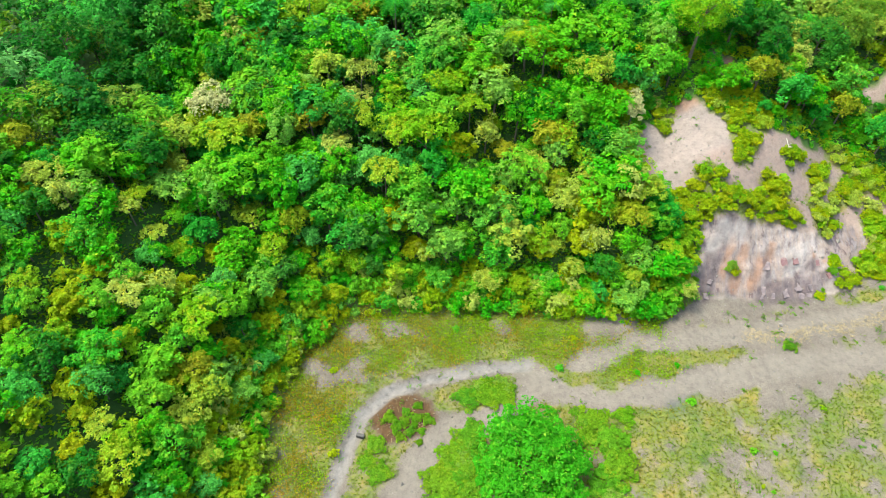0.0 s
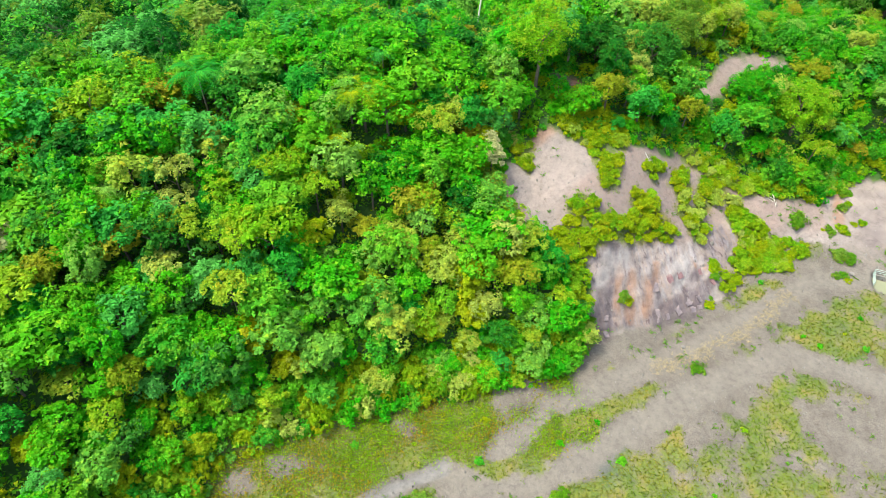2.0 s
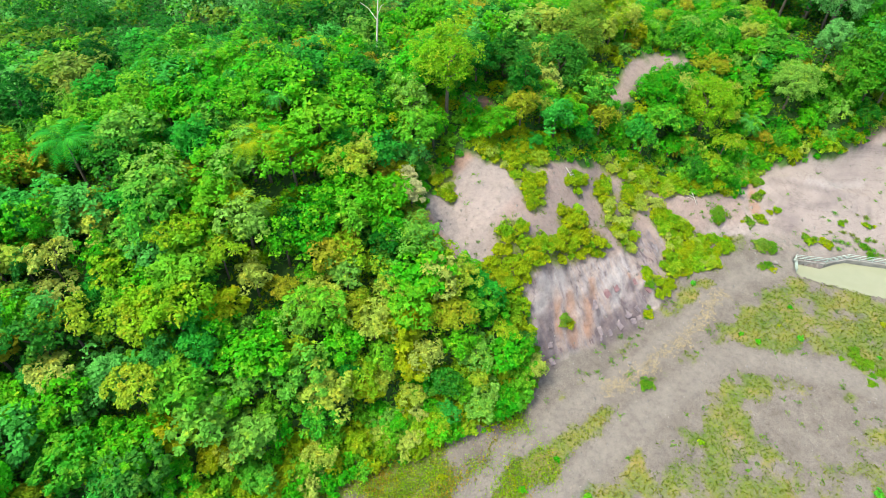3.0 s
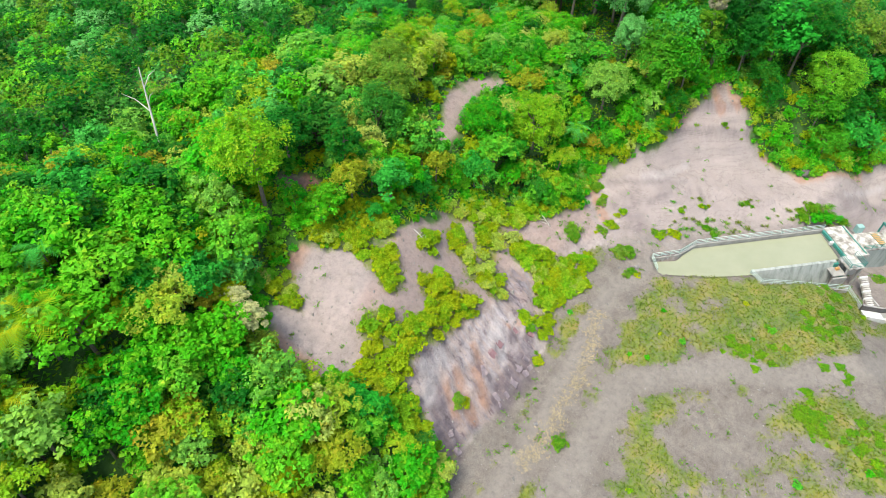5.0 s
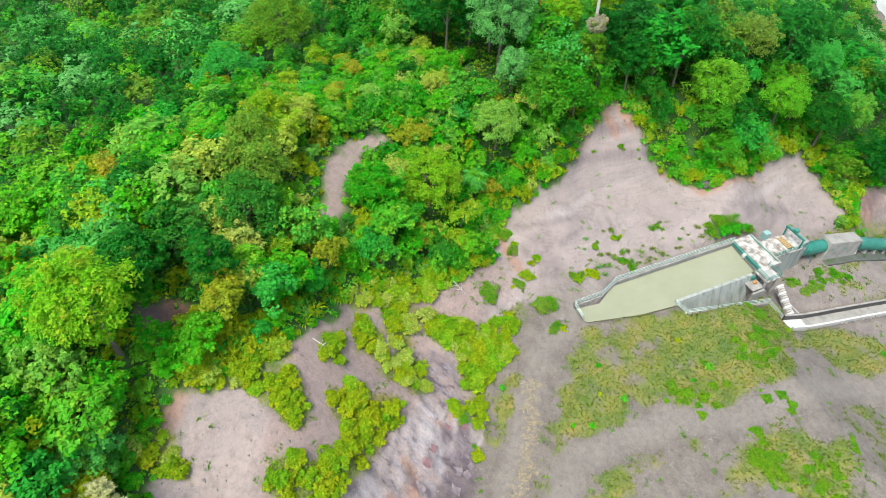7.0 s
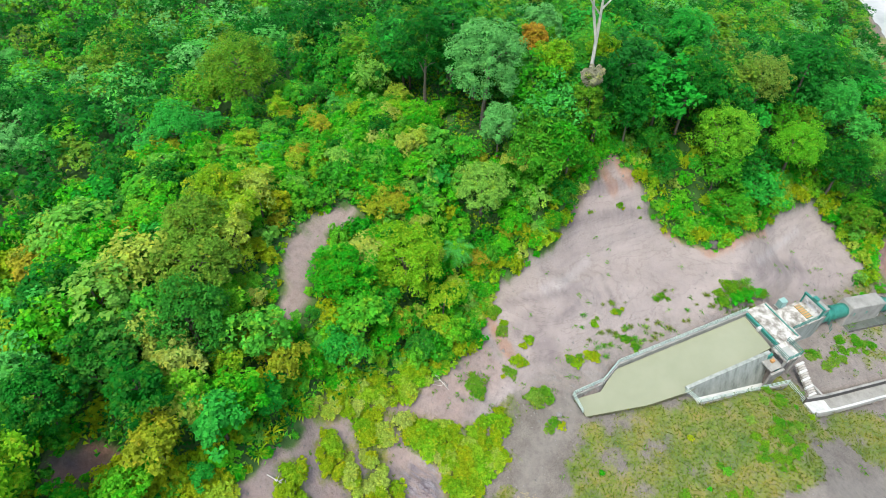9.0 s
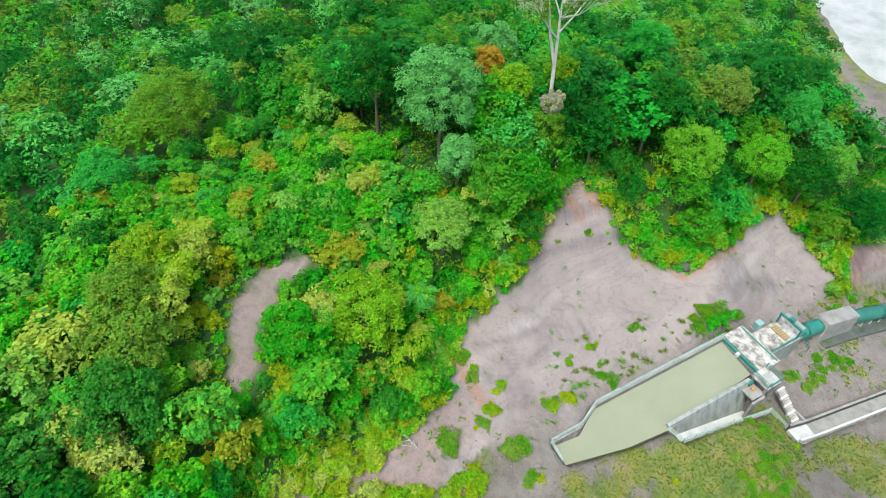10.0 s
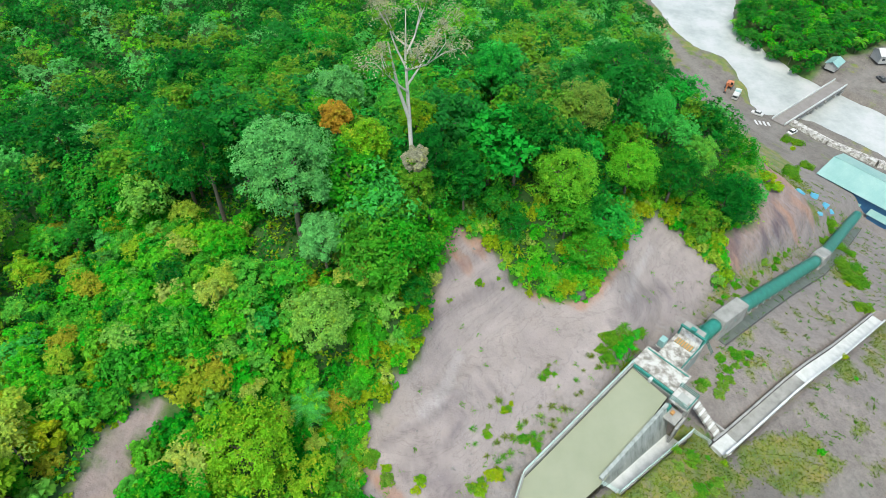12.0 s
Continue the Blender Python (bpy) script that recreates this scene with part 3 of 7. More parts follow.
def soil_material():
    m, nodes, links, shader = material("ground_soil_and_weeds", 0.92)
    big, mid, fine = (noise_node(nodes, links, s, 5, "Object") for s in (0.05, 0.35, 2.6))
    soil = ramp_node(nodes, links, mid, [(0.3, (0.082, 0.075, 0.066)), (0.5, (0.114, 0.105, 0.094)), (0.72, (0.144, 0.134, 0.121))])
    soil = mix_node(nodes, links, math_node(nodes, links, "MULTIPLY", big, 0.5), soil, (0.168, 0.144, 0.126))
    grit = ramp_node(nodes, links, noise_node(nodes, links, 7.0, 2), [(0.36, (0.80, 0.78, 0.76)), (0.5, (1, 1, 1)), (0.66, (1.13, 1.12, 1.11))])
    soil = mix_node(nodes, links, 1.0, soil, grit, "MULTIPLY")
    soil = mix_node(nodes, links, math_node(nodes, links, "MULTIPLY", attribute(nodes, "slip"), 0.7), soil, mix_node(nodes, links, mid, (0.218, 0.184, 0.178), (0.335, 0.296, 0.290)))
    red = attribute(nodes, "red")
    redness = math_node(nodes, links, "MULTIPLY", red, math_node(nodes, links, "ADD", math_node(nodes, links, "MULTIPLY", mid, 1.6), -0.1), True)
    soil = mix_node(nodes, links, redness, soil, (0.190, 0.095, 0.066))
    streak = noise_node(nodes, links, 0.42, 6, stretch=(1.5, 0.3, 0.3), rough=0.62)
    layer = noise_node(nodes, links, 0.35, 6, stretch=(0.10, 0.10, 1.6))
    stone = ramp_node(nodes, links, streak, [(0.30, (0.055, 0.048, 0.056)), (0.42, (0.155, 0.142, 0.168)), (0.50, (0.225, 0.165, 0.135)), (0.57, (0.205, 0.194, 0.212)), (0.70, (0.36, 0.35, 0.38))])
    stone = mix_node(nodes, links, 0.55, stone, ramp_node(nodes, links, layer, [(0.35, (0.114, 0.102, 0.107)), (0.5, (0.214, 0.190, 0.183)), (0.66, (0.295, 0.272, 0.262))]))
    veins = ramp_node(nodes, links, noise_node(nodes, links, 0.8, 6, stretch=(1.0, 0.5, 0.5), rough=0.68), [(0.36, (0.42, 0.36, 0.42)), (0.45, (0.95, 0.92, 0.95)), (0.56, (1.05, 1.0, 0.99)), (0.66, (1.25, 1.24, 1.26))])
    stone = mix_node(nodes, links, math_node(nodes, links, "MULTIPLY", math_node(nodes, links, "SUBTRACT", attribute(nodes, "rock"), 0.5), 1.8, True), stone, mix_node(nodes, links, 1.0, stone, veins, "MULTIPLY"))
    soil = mix_node(nodes, links, attribute(nodes, "rock"), soil, stone)
    beds = ramp_node(nodes, links, noise_node(nodes, links, 0.5, 7, stretch=(0.16, 0.16, 1.5), rough=0.6), [(0.32, (0.80, 0.78, 0.82)), (0.43, (0.98, 0.97, 0.98)), (0.50, (1, 1, 1)), (0.515, (0.80, 0.77, 0.78)), (0.53, (1, 1, 1)), (0.70, (1.16, 1.15, 1.15))])
    cut = mix_node(nodes, links, 1.0, mix_node(nodes, links, mid, (0.204, 0.174, 0.166), (0.270, 0.238, 0.230)), beds, "MULTIPLY")
    soil = mix_node(nodes, links, math_node(nodes, links, "MULTIPLY", attribute(nodes, "cut"), 0.85), soil, cut)
    track = mix_node(nodes, links, mid, (0.132, 0.120, 0.108), (0.176, 0.161, 0.146))
    soil = mix_node(nodes, links, math_node(nodes, links, "MULTIPLY", attribute(nodes, "track"), 0.8), soil, track)
    soil = mix_node(nodes, links, attribute(nodes, "mud"), soil, mix_node(nodes, links, fine, (0.040, 0.020, 0.007), (0.090, 0.050, 0.020)))
    soil = mix_node(nodes, links, math_node(nodes, links, "MULTIPLY", attribute(nodes, "wet"), 0.75), soil, (0.075, 0.085, 0.078))
    soil = mix_node(nodes, links, math_node(nodes, links, "MULTIPLY", attribute(nodes, "warm"), 0.75), soil, mix_node(nodes, links, fine, (0.22, 0.105, 0.06), (0.30, 0.17, 0.11)))
    # Near-black strata colour, also painting the shade inside crevices
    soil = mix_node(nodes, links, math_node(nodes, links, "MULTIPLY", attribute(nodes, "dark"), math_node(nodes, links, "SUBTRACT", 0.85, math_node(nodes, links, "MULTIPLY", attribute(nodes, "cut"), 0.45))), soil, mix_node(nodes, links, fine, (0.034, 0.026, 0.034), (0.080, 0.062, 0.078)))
    soil = mix_node(nodes, links, math_node(nodes, links, "MULTIPLY", attribute(nodes, "pale"), math_node(nodes, links, "SUBTRACT", 0.55, math_node(nodes, links, "MULTIPLY", attribute(nodes, "cut"), 0.2))), soil, (0.34, 0.33, 0.335))
    soil = mix_node(nodes, links, attribute(nodes, "drain"), soil, mix_node(nodes, links, mid, (0.135, 0.130, 0.130), (0.195, 0.190, 0.190)))
    weeds = ramp_node(nodes, links, mid, [(0.3, (0.052, 0.112, 0.010)), (0.5, (0.110, 0.145, 0.018)), (0.7, (0.185, 0.155, 0.032))])
    speck = ramp_node(nodes, links, noise_node(nodes, links, 1.1, 6, rough=0.75), [(0.33, (0.62, 0.60, 0.60)), (0.5, (1, 1, 1)), (0.66, (1.22, 1.2, 1.17))])
    soil = mix_node(nodes, links, math_node(nodes, links, "SUBTRACT", 0.6, math_node(nodes, links, "MULTIPLY", attribute(nodes, "cut"), 0.42)), soil, mix_node(nodes, links, 1.0, soil, speck, "MULTIPLY"))
    edge = math_node(nodes, links, "ADD", attribute(nodes, "green"), math_node(nodes, links, "MULTIPLY", math_node(nodes, links, "SUBTRACT", fine, 0.5), 1.6))
    edge = math_node(nodes, links, "MULTIPLY", math_node(nodes, links, "SUBTRACT", edge, 0.25), 1.15, True)
    floor = mix_node(nodes, links, mid, (0.018, 0.075, 0.008), (0.040, 0.095, 0.016))
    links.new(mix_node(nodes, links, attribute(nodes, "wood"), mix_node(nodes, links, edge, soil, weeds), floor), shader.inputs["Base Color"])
    links.new(math_node(nodes, links, "SUBTRACT", 0.95, math_node(nodes, links, "MULTIPLY", attribute(nodes, "wet"), 0.5)), shader.inputs["Roughness"])
    bump_node(nodes, links, shader, math_node(nodes, links, "ADD", fine, math_node(nodes, links, "MULTIPLY", layer, attribute(nodes, "rock"))), 0.7, 0.18)
    return m


def grid_mesh(name, xs, ys, zs, mat):
    nx, ny = len(xs), len(ys)
    gx, gy = np.meshgrid(xs, ys)
    verts = np.stack([gx, gy, zs], -1).reshape(-1, 3)
    i = (np.arange(ny - 1)[:, None] * nx + np.arange(nx - 1)[None]).ravel()
    return mesh_from(name, verts, np.stack([i, i + 1, i + 1 + nx, i + nx], 1), mat, True)


def mesh_from(name, verts, faces, mat, shade=False):
    """A mesh from arrays of vertices and of faces with equal corner counts."""
    me = bpy.data.meshes.new(name)
    n = faces.shape[1]
    me.vertices.add(len(verts))
    me.vertices.foreach_set("co", np.asarray(verts, np.float32).ravel())
    me.loops.add(faces.size)
    me.loops.foreach_set("vertex_index", faces.astype(np.int32).ravel())
    me.polygons.add(len(faces))
    me.polygons.foreach_set("loop_start", np.arange(0, faces.size, n, dtype=np.int32))
    me.polygons.foreach_set("use_smooth", np.full(len(faces), shade))
    me.materials.append(mat)
    me.update(calc_edges=True)
    me.validate()
    return me


xs = axis(np.concatenate([np.arange(-75, -30, 1.3), np.arange(-30, 32, 0.62), np.arange(32, 76, 0.44), np.arange(76, 152, 0.62), np.arange(152, 335, 1.3)]), -2600, 2800)
ys = axis(np.concatenate([np.arange(-110, 20, 1.3), np.arange(20, 60, 0.62), np.arange(60, 90, 0.46), np.arange(90, 94, 0.62), np.arange(94, 112, 1.3)]), -2600, 2800)
gx, gy = np.meshgrid(xs, ys)
masks = cover(gx, gy)
heights = ground_z(gx, gy)
heights = heights - 2.6 * (1 - smooth(1.1, 1.5, line_distance(gx, gy, SPILL))) - 7.0 * smooth(-0.3, 0.4, signed(gx, gy, TROUGH)) - 0.5 * (1 - smooth(0.5, 1.0, line_distance(gx, gy, DRAIN)))
heights = heights + masks["rock"] * (0.16 * waves(gx, gy * 0.4, 1.6, 31) + 0.12 * np.round(1.6 * waves(gx, gy, 2.4, 32))) * (hill_distance(gx, gy) > 0)
face = np.minimum(masks["rock"] * 1.5, 1) * smooth(0.5, 4, hill_distance(gx, gy))
for size, drop, seed in ((1.9, 0.42, 34), (0.75, 0.16, 35)):
    u = (heights + 0.9 * waves(gx, gy, 8, seed) + 0.25 * waves(gx, gy, 2, seed + 4)) / size
    u = u - np.floor(u)
    heights = heights + face * drop * (u - 0.5 - smooth(0.8, 1.0, u)) * -1.0
rill = np.abs(waves(gx * 0.9 + gy * 0.35, gy * 0.25 - gx * 0.1, 1.7, 36))
heights = heights - face * 0.16 * np.clip(0.5 - rill, 0, 1)
for line, lift in (([(112.0, 74.6), (119.9, 69.4), (127.3, 61.7)], 0.9), ([(121.0, 73.0), (125.0, 68.7), (129.2, 65.3)], 0.6), ([(100.4, 75.0), (104.0, 70.6), (109.5, 66.2), (113.0, 64.5)], 0.7), ([(131.0, 46.0), (136.0, 41.4), (145.5, 36.6)], 0.6), ([(98.0, 72.4), (100.6, 68.2), (104.6, 65.6)], 0.5)):
    heights = heights + lift * np.exp(-(line_distance(gx, gy, line) / 0.75) ** 2) * (0.7 + 0.3 * waves(gx, gy, 2.5, 46))
heights = heights + 0.06 * waves(gx, gy, 1.2, 33)
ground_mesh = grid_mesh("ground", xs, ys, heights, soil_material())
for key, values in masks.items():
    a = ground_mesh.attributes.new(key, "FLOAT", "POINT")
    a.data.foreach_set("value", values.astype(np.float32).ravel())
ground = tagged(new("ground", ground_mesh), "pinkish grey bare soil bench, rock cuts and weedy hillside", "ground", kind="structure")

# ---- plants ----


def part(name, data, parent, label="", m=None):
    """Links mesh data as one mesh object under a thing or a part."""
    ob = new(name, data)
    ob.parent = parent
    if m is not None:
        ob.matrix_basis = m
    return tagged(ob, label) if label else ob


def unit(v):
    return v / np.maximum(np.linalg.norm(v, axis=-1, keepdims=True), 1e-9)


def leaf_arrays(rnd, pos, nrm, length, width, droop=0.15, single=False):
    """Pointed leaves at the given places, folded along the midrib unless single."""
    n = len(pos)
    nrm = unit(nrm)
    side = unit(np.cross(nrm, rnd.normal(size=(n, 3))))
    way = unit(np.cross(side, nrm))
    size = rnd.uniform(0.65, 1.35, (n, 1))
    le, wi = length * size, width * size
    base, tip = pos - way * le * 0.5, pos + way * le * 0.5 - nrm * le * droop
    left, right = pos + side * wi * 0.5 + nrm * wi * 0.12, pos - side * wi * 0.5 + nrm * wi * 0.12
    if single:
        verts = np.stack([base + side * wi * 0.5, tip, base - side * wi * 0.5], 1).reshape(-1, 3)
        return verts, np.arange(n * 3).reshape(-1, 3)
    verts = np.stack([base, left, tip, right], 1).reshape(-1, 3)
    i = np.arange(n)[:, None] * 4
    return verts, np.concatenate([i + [0, 2, 1], i + [0, 3, 2]], 1).reshape(-1, 3)


def sphere_points(rnd, n, low=-0.25):
    z = low + (1 - low) * (np.arange(n) + rnd.uniform(0.1, 0.9, n)) / n
    a = np.arange(n) * 2.39996 + rnd.uniform(0, 0.8, n)
    r = np.sqrt(np.clip(1 - z * z, 0, 1))
    return np.stack([r * np.cos(a), r * np.sin(a), z], 1)


def clump_leaves(rnd, centres, outward, radius, per, length, width, flat=0.75, single=True):
    """Leaves over the outer sides of rounded twig clumps."""
    n = len(centres)
    c, o = np.repeat(centres, per, 0), np.repeat(outward, per, 0)
    r = np.repeat(radius * rnd.uniform(0.5, 1.4, n), per)[:, None]
    way = unit(o * 0.55 + [0, 0, 0.35] + rnd.normal(size=(n * per, 3)) * 0.62)
    pos = c + way * r * rnd.uniform(0.55, 1.05, (n * per, 1)) * [1, 1, flat]
    return leaf_arrays(rnd, pos, way * 0.6 + [0, 0, 0.75] + rnd.normal(size=pos.shape) * 0.25, length, width, single=single)


def crown_mesh(name, seed, radius, height, clumps, per, leaf, mat, base=0.0, low=-0.25, lobes=0.3, clump=0.36):
    """A crown of many leaves in clumps, with an uneven, lobed outline and gaps."""
    rnd = np.random.RandomState(seed)
    way = sphere_points(rnd, clumps, low)
    a = np.arctan2(way[:, 1], way[:, 0])
    lobe = 1 + lobes * np.sin(a * rnd.randint(2, 5) + rnd.uniform(0, 6)) + rnd.uniform(-0.34, 0.16, clumps)
    centre = way * [radius, radius, height] * lobe[:, None] * 0.78 + [0, 0, base]
    extra = clumps // 4
    centre2 = way[::4][:extra] * [radius * 0.45, radius * 0.45, height * 0.5] + [0, 0, base]
    verts, tris = clump_leaves(rnd, np.concatenate([centre, centre2]), unit(np.concatenate([way, way[::4][:extra]])), radius * clump, per, leaf, leaf * 0.8)
    return mesh_from(name, verts, tris, mat)


def tube(path, radii, sides=5):
    """A tapered tube along a path of points."""
    path, verts, quads = np.asarray(path, float), [], []
    for k, p in enumerate(path):
        way = unit(path[min(k + 1, len(path) - 1)] - path[max(k - 1, 0)])
        u = unit(np.cross(way, [0.31, 0.95, 0.05]))
        v = np.cross(way, u)
        for s in range(sides):
            t = 2 * math.pi * s / sides
            verts.append(p + radii[k] * (math.cos(t) * u + math.sin(t) * v))
        if k:
            for s in range(sides):
                q = (s + 1) % sides
                quads.append([(k - 1) * sides + s, (k - 1) * sides + q, k * sides + q, k * sides + s])
    return np.array(verts), np.array(quads)


def join(pieces):
    verts, faces, n = [], [], 0
    for v, f in pieces:
        verts.append(v)
        faces.append(f + n)
        n += len(v)
    return np.concatenate(verts), np.concatenate(faces)


def trunk_mesh(name, seed, height, girth, reach, limbs, mat):
    """A tapered, slightly bent trunk with limbs that fork into the crown."""
    rnd = np.random.RandomState(seed)
    bend = rnd.uniform(-0.08, 0.08, 2) * height
    line = [np.array([bend[0] * k * k, bend[1] * k * k, -1.2 + (height + 1.2) * k]) for k in (0, 0.3, 0.65, 1.0)]
    pieces = [tube(line, [girth * 1.3, girth, girth * 0.75, girth * 0.35])]
    for n in range(limbs):
        k = rnd.uniform(0.5, 0.9)
        start = np.array([bend[0] * k * k, bend[1] * k * k, -1.2 + (height + 1.2) * k])
        a = n * 6.283 / limbs + rnd.uniform(-0.5, 0.5)
        out = np.array([math.cos(a), math.sin(a), rnd.uniform(0.5, 1.0)]) * reach * rnd.uniform(0.5, 0.8)
        pieces.append(tube([start, start + out * 0.5 + [0, 0, 0.1 * reach], start + out], [girth * 0.45, girth * 0.3, girth * 0.1], 5))
    v, q = join(pieces)
    return mesh_from(name, v, q, mat, True)


def plant(name, trunk, crown, at, turn, size, label, category, group):
    """A tree as an Empty at its foot with trunk and crown."""
    ob = new(name)
    ob.matrix_basis = Matrix.LocRotScale(at, Euler((0, 0, turn)), size)
    if trunk:
        part("trunk", trunk, ob)
    part("crown", crown, ob)
    return tagged(ob, label, category, group)


def species(prefix, seeds, radius, height, stem, clumps, per, leaf, mat, bark=None, girth=0.16, low=-0.25, lobes=0.3, clump=0.36):
    """Several different trees of one kind: pairs of trunk and crown meshes."""
    out = []
    for s in seeds:
        k = 0.9 + 0.2 * ((s * 37) % 10) / 10
        out.append((trunk_mesh(prefix + "_trunk", s, stem + height * 0.3, girth, radius * 0.8, 3, bark or BARK),
                    crown_mesh(prefix + "_crown", s, radius * k, height, clumps, per, leaf, mat, stem, low, lobes, clump)))
    return out


LABELS = {"umbrella_tree": "pale olive tree with a flat umbrella-shaped crown", "ochre_tree": "tree flushed with ochre and orange young leaves",
          "broadleaf_tree": "mid-green broadleaf tree with a lumpy rounded crown", "olive_tree": "olive-green broadleaf tree with yellowish young leaves",
          "bluish_tree": "bluish-green broadleaf tree with dense small leaves", "yellow_tree": "bright yellow-green young tree on the slope's edge",
          "slope_tree": "green broadleaf tree in the closed canopy", "yellowish_tree": "yellowish olive tree in the closed canopy", "leafy_tree": "bright green leafy tree in the closed canopy", "hazy_tree": "blue-green tree in the closed canopy", "dusky_tree": "deep green broadleaf tree on the upper slope", "large_leaved_tree": "tree with large drooping leaves in open whorls",
          "forest_tree": "tall dark green forest tree with a bare lower trunk", "pale_tree": "tree crowned with pale cream young leaves"}

NEAR = {
    "broadleaf_tree": species("broadleaf", range(1, 8), 2.6, 2.7, 4.4, 34, 35, 0.36, LEAF_GREEN, low=-0.5, clump=0.32),
    "olive_tree": species("olive", range(11, 15), 2.4, 2.3, 4.6, 32, 36, 0.34, LEAF_OLIVE, low=-0.4, clump=0.36),
    "bluish_tree": species("bluish", range(21, 24), 2.3, 2.3, 4.2, 32, 36, 0.35, LEAF_TEAL, low=-0.4, clump=0.36),
    "yellow_tree": species("yellow", range(31, 34), 2.1, 2.1, 3.0, 30, 44, 0.38, LEAF_YELLOW, low=-0.4),
    "dusky_tree": species("dusky", range(38, 41), 2.7, 2.7, 4.6, 34, 35, 0.36, LEAF_FOREST, low=-0.5, clump=0.32),
    "umbrella_tree": species("umbrella", range(121, 125), 3.0, 1.2, 6.2, 34, 40, 0.32, LEAF_OLIVE, low=-0.1, lobes=0.25, clump=0.27),
    "ochre_tree": species("ochre", range(131, 133), 2.2, 2.2, 4.4, 32, 36, 0.32, LEAF_OCHRE, low=-0.3),
    "large_leaved_tree": species("large_leaved", range(35, 38), 2.4, 2.0, 4.6, 28, 38, 0.42, LEAF_GREEN, low=-0.3, lobes=0.3, clump=0.38),
}
MID = {
    "slope_tree": species("slope_tree", range(41, 46), 3.3, 3.3, 4.8, 36, 40, 0.38, LEAF_FOREST, low=-0.5, clump=0.32),
    "yellowish_tree": species("yellowish_tree", range(51, 54), 3.0, 3.0, 4.8, 32, 44, 0.40, LEAF_OLIVE_DARK, low=-0.4),
    "hazy_tree": species("hazy_tree", range(61, 64), 3.2, 3.2, 5.0, 34, 44, 0.40, LEAF_TEAL, low=-0.4),
    "forest_tree": species("forest_tree", range(71, 75), 3.2, 4.4, 6.6, 44, 46, 0.40, LEAF_DARK, girth=0.22, low=-0.75, clump=0.30),
    "leafy_tree": species("leafy_tree", range(76, 79), 3.1, 3.2, 4.6, 36, 42, 0.34, LEAF_DEEP, low=-0.5),
}
TALL_GROVE = [(112, 84), (124, 74), (134, 71), (148, 56), (166, 40), (182, 44), (190, 70), (165, 98), (130, 112)]
BARE = (LANDSLIP, ROCK_FACE, CUT_FACE, SCAR, RED_SOIL, RED_ROCK, GREY_TOE)


def scatter(seed, box, step):
    """Jittered hexagonal scatter in a box of the plan."""
    rnd = np.random.RandomState(seed)
    nx, ny = int((box[1] - box[0]) / step) + 1, int((box[3] - box[2]) / (step * 0.87)) + 1
    i, j = np.meshgrid(np.arange(nx), np.arange(ny))
    x = box[0] + (i + 0.5 * (j % 2)) * step + rnd.uniform(-0.38, 0.38, i.shape) * step
    y = box[2] + j * step * 0.87 + rnd.uniform(-0.38, 0.38, i.shape) * step
    return x.ravel(), y.ravel(), rnd


def bareness(x, y):
    far = np.full(np.shape(x), -99.0)
    for area in BARE:
        far = np.maximum(far, signed(x, y, area))
    return far


